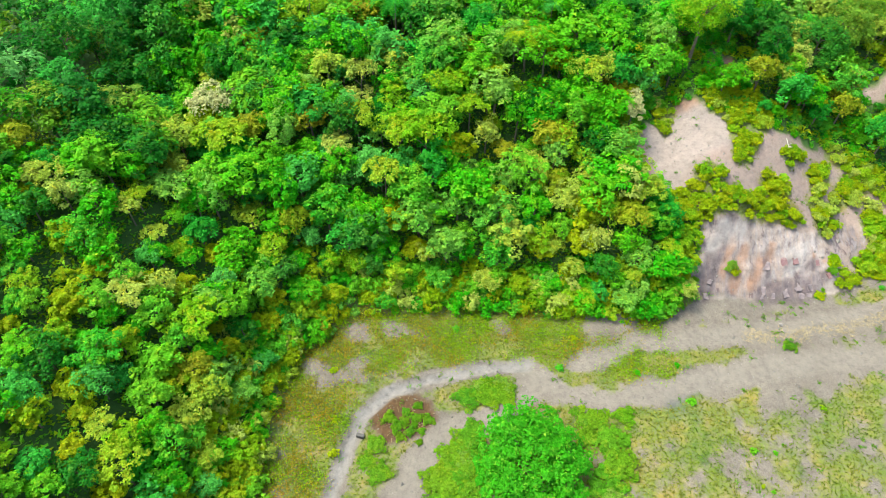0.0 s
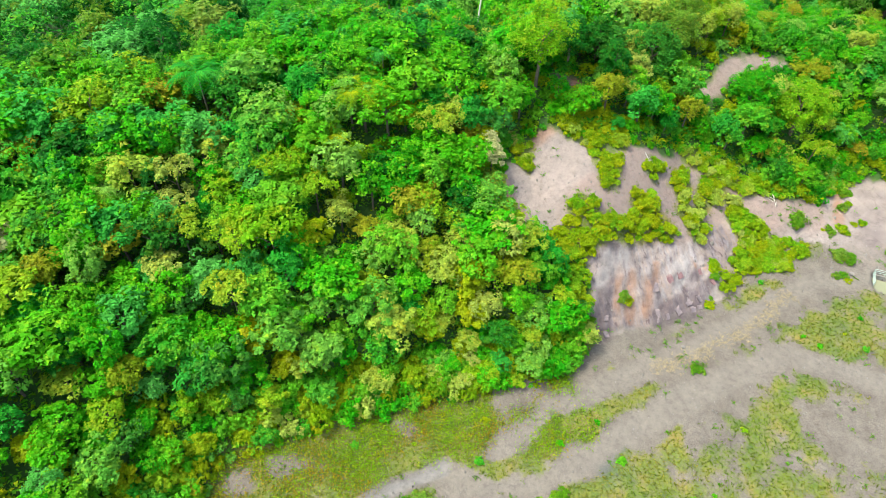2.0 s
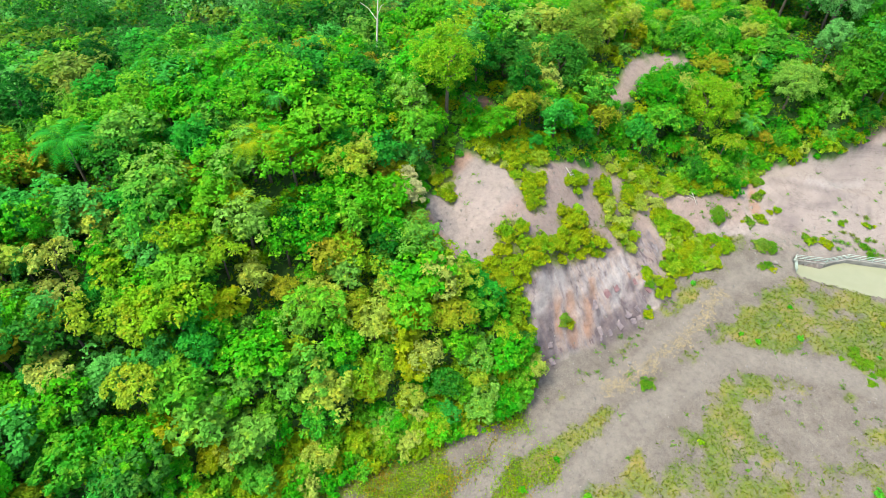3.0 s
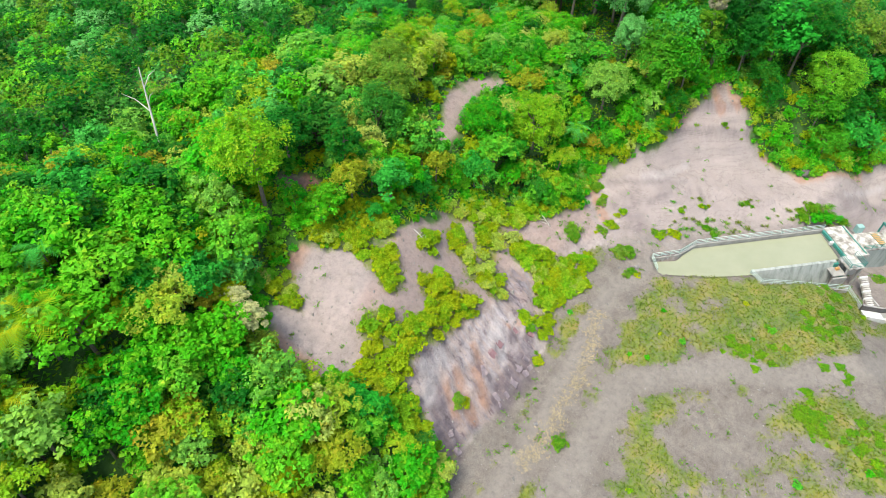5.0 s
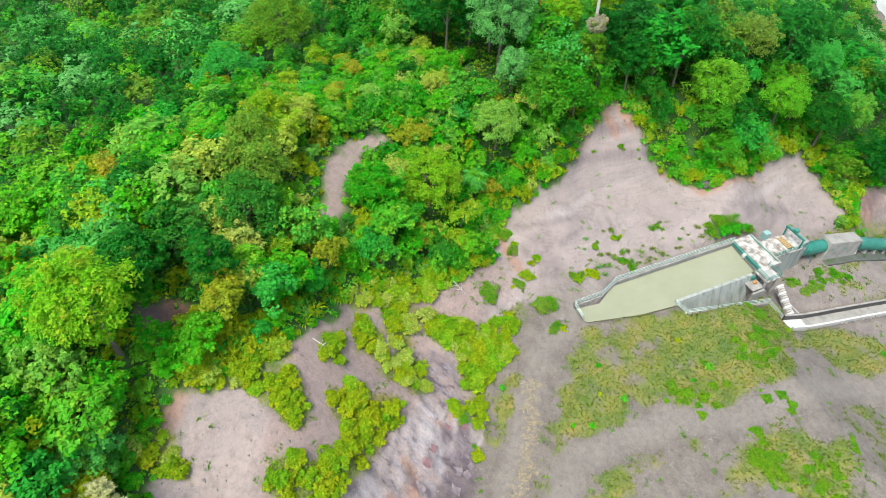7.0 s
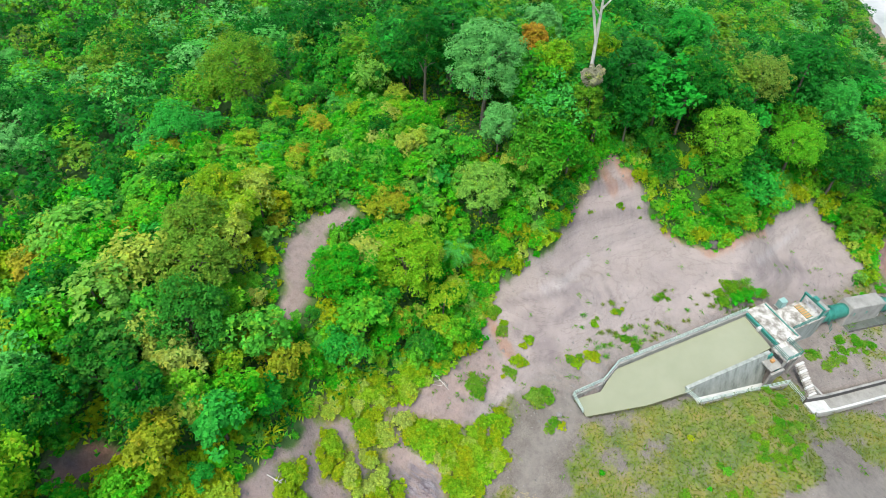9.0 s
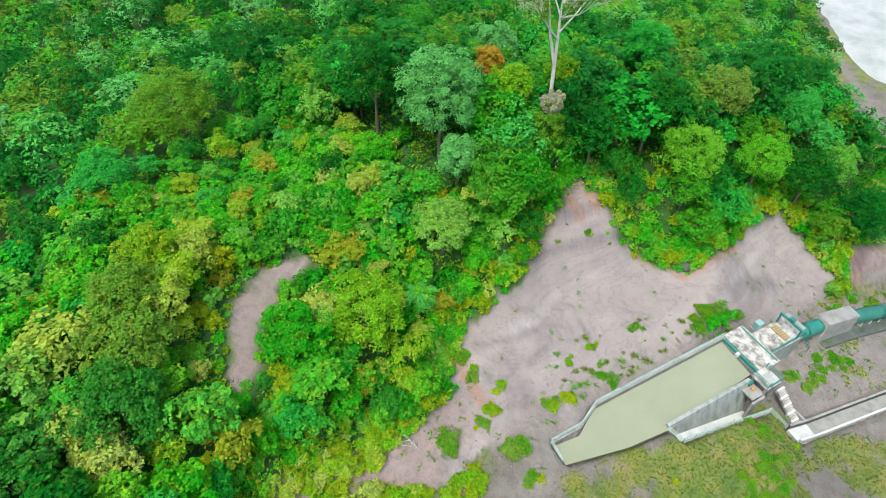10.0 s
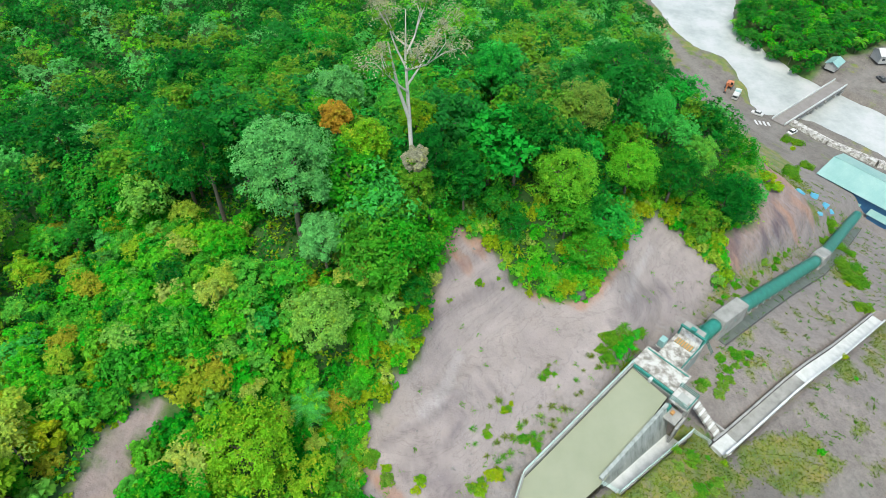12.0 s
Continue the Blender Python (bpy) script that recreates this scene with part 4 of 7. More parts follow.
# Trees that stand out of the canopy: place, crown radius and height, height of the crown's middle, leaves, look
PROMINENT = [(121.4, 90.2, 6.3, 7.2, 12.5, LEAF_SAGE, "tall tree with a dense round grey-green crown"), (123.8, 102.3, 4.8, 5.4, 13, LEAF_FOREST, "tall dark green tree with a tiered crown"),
             (111.4, 132.2, 7.4, 5.4, 9, LEAF_OLIVE_DARK, "broad pale olive tree above the canopy"), (163.6, 66.9, 4.4, 4.2, 12, LEAF_TEAL, "round bluish-green tree in the canopy"),
             (165.4, 37.3, 4.4, 4.4, 9, LEAF_TEAL, "spreading teal-green tree near the hill's edge"), (159.8, 20.5, 5.6, 5.4, 5, LEAF_DARK, "dense dark green tree at the edge of the red slope"),
             (156.8, 50.8, 4.6, 4.6, 11, LEAF_OLIVE_DARK, "dark olive tree with ragged crown"), (141.5, 54.0, 5.5, 5.0, 8, LEAF_GREEN, "large mid-green tree above the cut slope"),
             (93.4, 128.8, 4.0, 4.0, 7, LEAF_TEAL, "rounded bluish tree among low canopy"), (91.7, 87.8, 5.6, 4.6, 6, LEAF_OLIVE, "broad olive tree with thin pale top by the scar"),
             (83.4, 92.0, 4.4, 3.8, 5, LEAF_GREEN, "dense green tree below the soil scar"), (71.5, 103.8, 5.0, 4.2, 6, LEAF_OLIVE_DARK, "olive tree with orange young leaves"),
             (82.6, 110.1, 3.9, 3.4, 6, LEAF_YELLOW, "yellow-green tree above the soil scar"), 
             (108.7, 84.0, 4.4, 3.6, 6, LEAF_GREEN, "fresh green tree above the cut slope"), (142.6, 61.7, 4.6, 4.6, 12, LEAF_FOREST, "deep green tree with a lumpy crown"),
             (137.3, 76.4, 2.7, 2.8, 14, LEAF_YELLOW, "slender yellow-olive tree beside the white trunk"), (133.1, 68.9, 3.2, 5.0, 9, LEAF_DARK, "vine-draped dark tree above the cut"),
             (152.9, 41.5, 5.0, 4.4, 8, LEAF_GREEN, "broad green tree on the steep spur"), (158.4, 32.0, 4.8, 4.4, 8, LEAF_FOREST, "dense forest tree on the steep spur"),
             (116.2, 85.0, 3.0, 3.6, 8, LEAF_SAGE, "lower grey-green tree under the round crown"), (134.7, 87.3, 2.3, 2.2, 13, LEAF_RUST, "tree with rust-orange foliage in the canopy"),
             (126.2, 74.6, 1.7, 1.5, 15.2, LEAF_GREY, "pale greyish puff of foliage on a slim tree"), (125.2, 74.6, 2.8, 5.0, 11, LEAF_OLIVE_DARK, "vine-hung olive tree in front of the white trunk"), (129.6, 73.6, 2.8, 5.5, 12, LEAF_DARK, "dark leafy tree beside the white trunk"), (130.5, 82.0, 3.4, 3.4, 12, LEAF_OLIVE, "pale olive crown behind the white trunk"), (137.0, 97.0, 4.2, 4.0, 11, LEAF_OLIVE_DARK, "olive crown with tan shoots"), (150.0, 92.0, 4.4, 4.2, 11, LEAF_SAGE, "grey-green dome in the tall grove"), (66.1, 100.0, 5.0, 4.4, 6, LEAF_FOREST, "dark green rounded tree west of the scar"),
             (51.2, 102.6, 3.8, 3.4, 6, LEAF_FOREST, "dark green tree on the upper slope"), (174.0, 40.0, 4.6, 4.4, 9, LEAF_FOREST, "deep green tree at the spur's end"),
             (164.5, 27.0, 4.0, 3.8, 6, LEAF_GREEN, "leaning green tree over the valley side"), (147.0, 80.0, 4.6, 4.4, 11, LEAF_GREEN, "high green crown in the tall grove"),
             (43.0, 97.6, 4.9, 5.0, 10.5, LEAF_OLIVE, "tall olive tree with a thin pale top"), (75.6, 107.2, 4.2, 3.8, 6, LEAF_OLIVE_DARK, "olive tree with rusty young shoots")]


def room(x, y):
    """True where no prominent tree stands."""
    free = np.ones(np.shape(x), bool)
    for px, py, r in ((-36.5, 83.8, 4.2), (-8.3, 102.4, 2.4), (13.0, 97.6, 2.6), (13.8, 94.0, 2.0)):
        free &= np.hypot(x - px, y - py) > r
    for px, py, r, h, up, mat, label in PROMINENT:
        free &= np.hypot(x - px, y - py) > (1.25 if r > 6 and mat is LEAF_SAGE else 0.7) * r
    return free


def plant_wood(seed, box, step, kinds, weights, keep, grow, group):
    x, y, rnd = scatter(seed, box, step)
    d, b = hill_distance(x, y), bareness(x, y)
    z = ground_z(x, y)
    grove = inside(x, y, TALL_GROVE)
    names = list(kinds)
    for n in np.nonzero((d > 1.0) & (b < -1.3) & keep(x, y, d) & room(x, y) & ~((x > 178) & (y < 24)))[0]:
        w = np.array(weights(x[n], y[n], d[n], bool(grove[n])), float)
        name = names[rnd.choice(len(names), p=w / w.sum())]
        trunk, crown = kinds[name][rnd.randint(len(kinds[name]))]
        edge = min(d[n], -b[n] * 1.6)
        k = grow(d[n], bool(grove[n])) * (0.45 + 0.55 * smooth(0.5, 9, edge)) * rnd.uniform(0.62, 1.28)
        k = k * (0.55 if 92 < x[n] < 122 and y[n] > 80 else 0.8 if 70 < x[n] < 93 and y[n] > 92 else 1.2 if x[n] < -18 and y[n] > 90 else 0.7 if x[n] < -12 and y[n] < 66 else 1.0)
        wide = k ** 0.8 * rnd.uniform(0.85, 1.25)
        plant(name, trunk, crown, (x[n], y[n], z[n] - 0.1), rnd.uniform(0, 6.28), (wide, wide, k), LABELS[name], "tree", group)


for n, (x, y, r, h, up, mat, label) in enumerate(PROMINENT):
    z = float(ground_z(x, y))
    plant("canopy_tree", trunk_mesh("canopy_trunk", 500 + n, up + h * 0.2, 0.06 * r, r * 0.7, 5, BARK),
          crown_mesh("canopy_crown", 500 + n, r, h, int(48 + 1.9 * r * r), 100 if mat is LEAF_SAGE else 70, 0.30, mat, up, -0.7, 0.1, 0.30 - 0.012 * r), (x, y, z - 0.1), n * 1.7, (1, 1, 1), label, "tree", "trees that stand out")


def MID_STRETCH(x, y):
    return (x < 186) & (y < 132) & (x > -62)


plant_wood(5, (-72, 122, 22, 130), 3.4, NEAR,
           lambda x, y, d, g: (5.0, 1.3 + 1.2 * (d < 9) + 0.8 * (y > 86) * (x > 60) + 2.0 * (18 < x < 46) * (y < 84), 1.5, 0.8 + 2.2 * (d < 6) + 4.0 * (x < -12) * (y < 62), 0.6 + 0.8 * (y > 86) * (x > 10), 1.3 * (y < 92), 0.5 + 0.7 * (y > 84) * (x > 40), 2.0), lambda x, y, d: ((y < 70 + 40 * smooth(-40, 0, x)) | (x > -46)) & ((y < 112) | (x > 8)) & ((x < 112) | (y > 79)),
           lambda d, g: 1.12, "trees on the near slope")
plant_wood(6, (-100, 196, 0, 176), 5.7, MID,
           lambda x, y, d, g: (2.8, 1.3 + g, 1.3 + g, 2.4 if g and (y > 86 or x > 142) else 0.6, 2.4 + 3.0 * (x < 142) * (y < 92)), lambda x, y, d: (((y > 112) & (x < 8)) | (y > 130) | (x > 122) | ((x > 112) & (y < 79)) | ((x < -46) & (y > 70)) | (x < -72)) & MID_STRETCH(x, y),
           lambda d, g: 1.45 if g else 1.15, "trees on the far slope")


FAR_STRETCH = [(-92, 20), (-90, 140), (-34, 218), (56, 248), (218, 248), (240, 168), (312, 108), (368, 72), (384, 15), (186, -20)]


def far_wood(name, seed, box, step, keep, size, mats, label, leaf=0.62):
    """Distant woods, joined by leaf colour."""
    x, y, rnd = scatter(seed, box, step)
    ok = keep(x, y, hill_distance(x, y))
    x, y = x[ok], y[ok]
    z, which = ground_z(x, y), rnd.randint(0, len(mats), len(x))
    for k, mat in enumerate(mats):
        pieces = []
        for n in np.nonzero(which == k)[0]:
            r = size * rnd.uniform(0.6, 1.15) * (1.35 if rnd.uniform() < 0.14 else 1.0)
            tall = r * rnd.uniform(0.8, 1.25)
            way = sphere_points(rnd, 24, -0.25)
            centre = way * [r, r, tall] * rnd.uniform(0.6, 0.95, (24, 1)) + [x[n], y[n], z[n] + tall * 0.9 + rnd.uniform(0.5, 3.5)]
            pieces.append(clump_leaves(rnd, centre, way, r * 0.34, 19, leaf, leaf * 0.75))
        v, t = join(pieces)
        tagged(new(name, mesh_from(name, v, t, mat)), label, "woods", kind="stuff")


far_wood("distant_woods", 7, (-92, 380, -5, 250), 5.4, lambda x, y, d: (d > 3) & (bareness(x, y) < -2) & ~MID_STRETCH(x, y) & inside(x, y, FAR_STRETCH) & ~((x < 218) & (y < 38)), 3.6, (LEAF_FOREST, LEAF_TEAL, LEAF_DARK, LEAF_FOREST, LEAF_GREEN, LEAF_OLIVE_DARK, LEAF_FOREST, LEAF_DARK, LEAF_SAGE, LEAF_OLIVE_DARK, LEAF_GREEN, LEAF_DARK),
         "dense green woods on the far hillside")
far_wood("riverside_woods", 9, (296, 470, -128, -22), 4.5, lambda x, y, d: inside(x, y, FAR_BANK), 2.2,
         (LEAF_GREEN, LEAF_FOREST, LEAF_FOREST), "dense palm-rich woods across the river")

# Undergrowth on the wooded ground
x, y, rnd = scatter(12, (-60, 190, 0, 135), 1.15)
keep = (hill_distance(x, y) > 0.2) & (bareness(x, y) < -0.3 + 0.4 * waves(x, y, 2, 40))
x, y = x[keep], y[keep]
z = ground_z(x, y)
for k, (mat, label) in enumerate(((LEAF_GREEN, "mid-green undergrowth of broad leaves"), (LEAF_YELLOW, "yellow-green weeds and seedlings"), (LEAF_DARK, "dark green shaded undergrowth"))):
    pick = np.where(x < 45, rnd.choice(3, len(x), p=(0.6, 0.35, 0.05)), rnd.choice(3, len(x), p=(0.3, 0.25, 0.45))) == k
    px = np.stack([x[pick], y[pick], z[pick] + 0.25], 1)
    high = np.repeat(rnd.uniform(0.1, 1.5, len(px)), 9)[:, None] * rnd.uniform(0, 1, (len(px) * 9, 1))
    pos = np.repeat(px, 9, 0) + np.concatenate([rnd.normal(size=(len(px) * 9, 2)) * 0.55, high], 1)
    v, t = leaf_arrays(rnd, pos, rnd.normal(size=pos.shape) * 0.45 + [0, 0, 1], 0.50, 0.34, single=True)
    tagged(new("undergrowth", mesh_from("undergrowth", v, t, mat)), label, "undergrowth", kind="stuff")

# Grass and weeds on the bench
x, y, rnd = scatter(13, (-26, 215, -45, 82), 0.5)
c = cover(x, y)
keep = ((hill_distance(x, y) < 1.5) | inside(x, y, LANDSLIP)) & (rnd.uniform(0, 1, len(x)) < c["green"] * 0.85) & (signed(x, y, POND) < -0.4) & (c["mud"] < 0.3) & (signed(x, y, TROUGH) < -0.3) & (line_distance(x, y, SPILL) > 1.5)
x, y = x[keep], y[keep]
z = ground_z(x, y)
pos = np.repeat(np.stack([x, y, z], 1), 5, 0) + rnd.normal(size=(len(x) * 5, 3)) * [0.14, 0.14, 0.0] + [0, 0, 0.12]
v, t = leaf_arrays(rnd, pos, rnd.normal(size=pos.shape) * 0.7 + [0, 0, 0.6], 0.32, 0.11, 0.3, True)
tagged(new("grass", mesh_from("grass", v, t, GRASS)), "patchy yellow-green grass and low weeds", "grass", kind="stuff")

# Dry orange weeds along the foot of the western woods
x, y, rnd = scatter(17, (-26, 34, 26, 64), 0.5)
d, c = hill_distance(x, y), cover(x, y)
keep = (d < 1.5) & (d > -10) & (rnd.uniform(0, 1, len(x)) < 1.0 * smooth(-0.8, 0.4, waves(x, y, 4, 41) + 0.5 * waves(x, y, 1.5, 45) + 0.1)) & (c["green"] > 0.2) & (line_distance(x, y, DRAIN) > 1.6)
x, y = x[keep], y[keep]
z = ground_z(x, y)
orange = rnd.uniform(0, 1, len(x)) < 0.75 * smooth(-0.3, 0.6, waves(x, y, 5, 44) + 0.4 * (x < -10))
for name, mat, label, pick in (("dry_weeds", LEAF_DRY, "orange and yellow dry weeds at the foot of the woods", orange), ("yellow_weeds", LEAF_YELLOW, "yellow-green weeds at the foot of the woods", ~orange)):
    at = np.stack([x[pick], y[pick], z[pick]], 1)
    pos = np.repeat(at, 18, 0) + rnd.normal(size=(len(at) * 18, 3)) * [0.75, 0.75, 0.12] + [0, 0, 0.25]
    v, t = leaf_arrays(rnd, pos, rnd.normal(size=pos.shape) * 0.6 + [0, 0, 0.8], 0.21, 0.13, single=True)
    tagged(new(name, mesh_from(name, v, t, mat)), label, "weeds", kind="stuff")

# Shrubs
SHRUBS = {
    "yellow": [crown_mesh("shrub_crown", s, 1.15, 0.95, 19, 25, 0.33, LEAF_YELLOW, 0.35, -0.1) for s in (81, 82, 83)],
    "green": [crown_mesh("shrub_crown", s, 1.1, 0.95, 19, 25, 0.33, LEAF_GREEN, 0.35, -0.1) for s in (84, 85)],
    "fine_yellow": [crown_mesh("shrub_crown", s, 1.3, 0.85, 38, 30, 0.235, LEAF_YELLOW, 0.3, -0.1, 0.35) for s in (181, 182, 183)],
    "lush": [crown_mesh("shrub_crown", s, 1.3, 0.85, 38, 30, 0.235, LEAF_WEED, 0.3, -0.1, 0.35) for s in (186, 187)],
    "thicket": [crown_mesh("shrub_crown", s, 1.3, 0.85, 34, 28, 0.26, LEAF_OLIVE, 0.3, -0.1, 0.35) for s in (188, 189)],
    "fine_green": [crown_mesh("shrub_crown", s, 1.3, 0.85, 38, 30, 0.235, LEAF_OLIVE_DARK, 0.3, -0.1, 0.35) for s in (184, 185)],
}
SHRUB_STEM = trunk_mesh("shrub_stem", 9, 0.9, 0.05, 0.6, 4, BARK)
SHRUB_LABEL = {"thicket": "leafy green shrub in a thicket on the landslip", "fine_yellow": "spreading yellow-green shrub rooted on the bare slope", "lush": "lush green weedy clump on open ground", "fine_green": "spreading olive-green shrub on the landslip", "yellow": "low yellow-green shrub rooted on the bare slope", "green": "low bright green shrub on gravelly ground"}


def shrub(x, y, size, tone, rnd):
    plant("shrub", SHRUB_STEM, SHRUBS[tone][rnd.randint(len(SHRUBS[tone]))], (x, y, float(ground_z(x, y)) - 0.05), rnd.uniform(0, 6.28),
          (size * rnd.uniform(0.85, 1.15), size * rnd.uniform(0.85, 1.15), size * rnd.uniform(0.8, 1.1)), SHRUB_LABEL[tone], "shrub", "shrubs on open ground")


# Shrubs crowding the edge of the woods
EDGE = (("edge_shrub", "dense yellow-green shrub at the edge of the woods", SHRUBS["yellow"]), ("green_shrub", "dense green shrub at the edge of the woods", SHRUBS["green"]),
        ("leafy_shrub", "green shrub with broad leaves under the trees", [crown_mesh("leafy_shrub_crown", s, 1.2, 1.0, 16, 22, 0.5, LEAF_GREEN, 0.4, -0.1, clump=0.4) for s in (86, 87)]))
x, y, rnd = scatter(15, (-30, 165, 18, 106), 1.75)
d, b = hill_distance(x, y), bareness(x, y)
z = ground_z(x, y)
rim = np.minimum(d, -b)
for n in np.nonzero((d > -0.3) & (b < 0.5) & (rim < 5.5) & (rim < rnd.uniform(1.5, 7, len(x))))[0]:
    name, label, crowns = EDGE[rnd.choice(3, p=(0.42, 0.33, 0.25))]
    k = rnd.uniform(0.7, 1.3) * (0.45 + 0.55 * float(smooth(0, 2.5, rim[n])))
    ob = new(name, crowns[rnd.randint(len(crowns))])
    ob.matrix_basis = Matrix.LocRotScale((x[n], y[n], z[n] - 0.3), Euler((0, 0, rnd.uniform(0, 6.28))), (k, k, k * rnd.uniform(0.9, 1.5)))
    tagged(ob, label, "shrub", "shrubs along the woods")

# Low bushes filling the foot of the western woods
FILL = [crown_mesh("bush_leaves", s, 1.35, 1.1, 16, 26, 0.31, m, 0.5, -0.1, clump=0.4) for s, m in ((191, LEAF_GREEN), (192, LEAF_OLIVE), (193, LEAF_GREEN), (194, LEAF_YELLOW))]
x, y, rnd = scatter(24, (-48, 36, 18, 66), 2.15)
d = hill_distance(x, y)
for n in np.nonzero((d > 0.3) & (d < rnd.uniform(6, 14, len(x))) & (bareness(x, y) < -1))[0][:280]:
    ob = new("slope_bush", FILL[rnd.choice(4, p=(0.25, 0.2, 0.2, 0.35))])
    k = rnd.uniform(0.8, 1.5)
    ob.matrix_basis = Matrix.LocRotScale((x[n], y[n], float(ground_z(x[n], y[n])) - 0.15), Euler((0, 0, rnd.uniform(0, 6.28))), (k, k, k * rnd.uniform(0.9, 1.6)))
    tagged(ob, "dense green bush filling the foot of the woods", "bush", "bushes at the foot of the woods")

# Low scrub closing the shoulder above the cut
SCRUB = [crown_mesh("scrub_leaves", s, 1.5, 1.3, 22, 26, 0.30, m, 0.7, -0.1, clump=0.36) for s, m in ((195, LEAF_GREEN), (196, LEAF_DEEP), (197, LEAF_DEEP), (198, LEAF_OLIVE), (199, LEAF_OCHRE))]
x, y, rnd = scatter(26, (84, 124, 78, 118), 2.3)
for n in np.nonzero((hill_distance(x, y) > 2) & (bareness(x, y) < -1.2) & room(x, y))[0][:295]:
    ob = new("scrub_bush", SCRUB[rnd.choice(5, p=(0.34, 0.26, 0.2, 0.12, 0.08))])
    k = rnd.uniform(0.8, 1.5)
    ob.matrix_basis = Matrix.LocRotScale((x[n], y[n], float(ground_z(x[n], y[n])) - 0.15), Euler((0, 0, rnd.uniform(0, 6.28))), (k, k, k * rnd.uniform(0.9, 1.7)))
    tagged(ob, "fresh green scrub bush on the hill's shoulder", "bush", "scrub on the shoulder")

# Bushes and strap-leaved weeds crowding the rim of the cut slope
x, y, rnd = scatter(25, (86, 160, 16, 84), 1.7)
d, b = hill_distance(x, y), bareness(x, y)
for n in np.nonzero((d > 1) & (b < 0.1) & (rnd.uniform(0, 1, len(x)) < 0.85) & (b > -rnd.uniform(1.5, 13, len(x))))[0][:290]:
    ob = new("rim_bush", FILL[rnd.choice(4, p=(0.3, 0.25, 0.2, 0.25))])
    k = rnd.uniform(0.6, 1.25)
    ob.matrix_basis = Matrix.LocRotScale((x[n], y[n], float(ground_z(x[n], y[n])) - 0.15), Euler((0, 0, rnd.uniform(0, 6.28))), (k, k, k * rnd.uniform(0.9, 1.5)))
    tagged(ob, "yellowish green bush on the rim of the cut slope", "bush", "bushes on the rim of the cut")

rnd = np.random.RandomState(14)
for area, share in THICKETS:
    low, high = np.min(area, 0), np.max(area, 0)
    px, py, more = scatter(int(low[0] * 7), (low[0], high[0] + 1, low[1], high[1] + 1), 1.45)
    rim = signed(px, py, area) + 0.6 * waves(px, py, 1.6, 42)
    for n in np.nonzero(rim > 0.15)[0]:
        tone = ("yellow" if more.uniform() < 0.45 else "fine_yellow") if more.uniform() < share + 0.15 else "thicket"
        k = more.uniform(0.7, 1.3) * (0.65 + 0.3 * float(smooth(0, 1.6, rim[n])))
        plant("thicket_shrub", SHRUB_STEM, SHRUBS[tone][more.randint(2)], (px[n], py[n], float(ground_z(px[n], py[n])) - 0.05), more.uniform(0, 6.28), (k, k, k * more.uniform(0.8, 1.25)), SHRUB_LABEL[tone], "shrub", "shrubs of the thickets")
for x, y, size in ((46.9, 66.4, 0.7), (39.5, 69.9, 1.6), (39.2, 67.1, 1.5), (37.3, 75.4, 1.3), (65.0, 68.2, 0.8), (98.0, 76.6, 1.2), (85.4, 73.4, 0.9), (92.5, 70.0, 1.0), (90.3, 70.0, 0.8), (96.5, 69.7, 0.7), (107.9, 60.1, 0.6), (103.8, 62.0, 0.6),
                   (99.1, 61.1, 0.8), (96.9, 62.3, 0.9), (104.8, 56.9, 0.7), (104.3, 55.2, 0.6), (115.2, 54.2, 0.6), (113.6, 72.4, 0.6), (114.4, 73.8, 0.6), (120.5, 69.6, 0.6), (124.6, 65.6, 0.7), (126.8, 62.7, 0.5), (89.5, 64.6, 1.0), (86.6, 61.8, 0.6), (96.0, 74.0, 0.9), (61.5, 63.2, 0.6)):
    size = size * (0.7 if x > 90 else 1.0)
    shrub(x, y, size * 1.1, "fine_yellow" if rnd.uniform() < 0.5 else "fine_green", rnd)
    for k in range(2):
        shrub(x + rnd.uniform(-1.4, 1.4), y + rnd.uniform(-1.2, 1.2), size * rnd.uniform(0.5, 0.95), "fine_yellow" if rnd.uniform() < 0.4 else "fine_green", rnd)
for x, y, size in ((121.8, 43.4, 1.3), (123.6, 42.3, 1.4), (125.6, 40.6, 1.1), (123.0, 44.6, 1.0), (119.6, 45.0, 0.8), (126.9, 39.4, 0.8), (121.0, 46.0, 0.7), (52.7, 53.2, 0.8), (40.6, 64.5, 0.6)):
    shrub(x, y, size, "green" if size > 1 else "lush", rnd)
x, y = rnd.uniform(-20, 205, 4200), rnd.uniform(-40, 90, 4200)
c, d = cover(x, y), hill_distance(x, y)
keep = (c["green"] > 0.55) & (d < 0) & (signed(x, y, POND) < -1.5) & (c["mud"] < 0.3) & (signed(x, y, TROUGH) < -1)
for x0, y0 in list(zip(x[keep], y[keep]))[:110]:
    shrub(x0, y0, rnd.uniform(0.25, 0.62), "green" if rnd.uniform() < 0.6 else "yellow", rnd)

# Sparse tufts and stones on the bare ground
x, y, rnd = scatter(18, (-24, 205, -40, 92), 1.5)
c = cover(x, y)
keep = (c["green"] < 0.5) & (c["wood"] < 0.1) & (c["rock"] < 0.5) & (rnd.uniform(0, 1, len(x)) < 0.18 * (1 - 0.8 * c["track"]) * (1 - 0.65 * c["cut"])) & (signed(x, y, POND) < -1) & (signed(x, y, TROUGH) < -0.5) & (line_distance(x, y, SPILL) > 2)
x, y = x[keep], y[keep]
z = ground_z(x, y)
pos = np.repeat(np.stack([x, y, z], 1), 14, 0) + rnd.normal(size=(len(x) * 14, 3)) * [0.26, 0.26, 0.05] + [0, 0, 0.14]
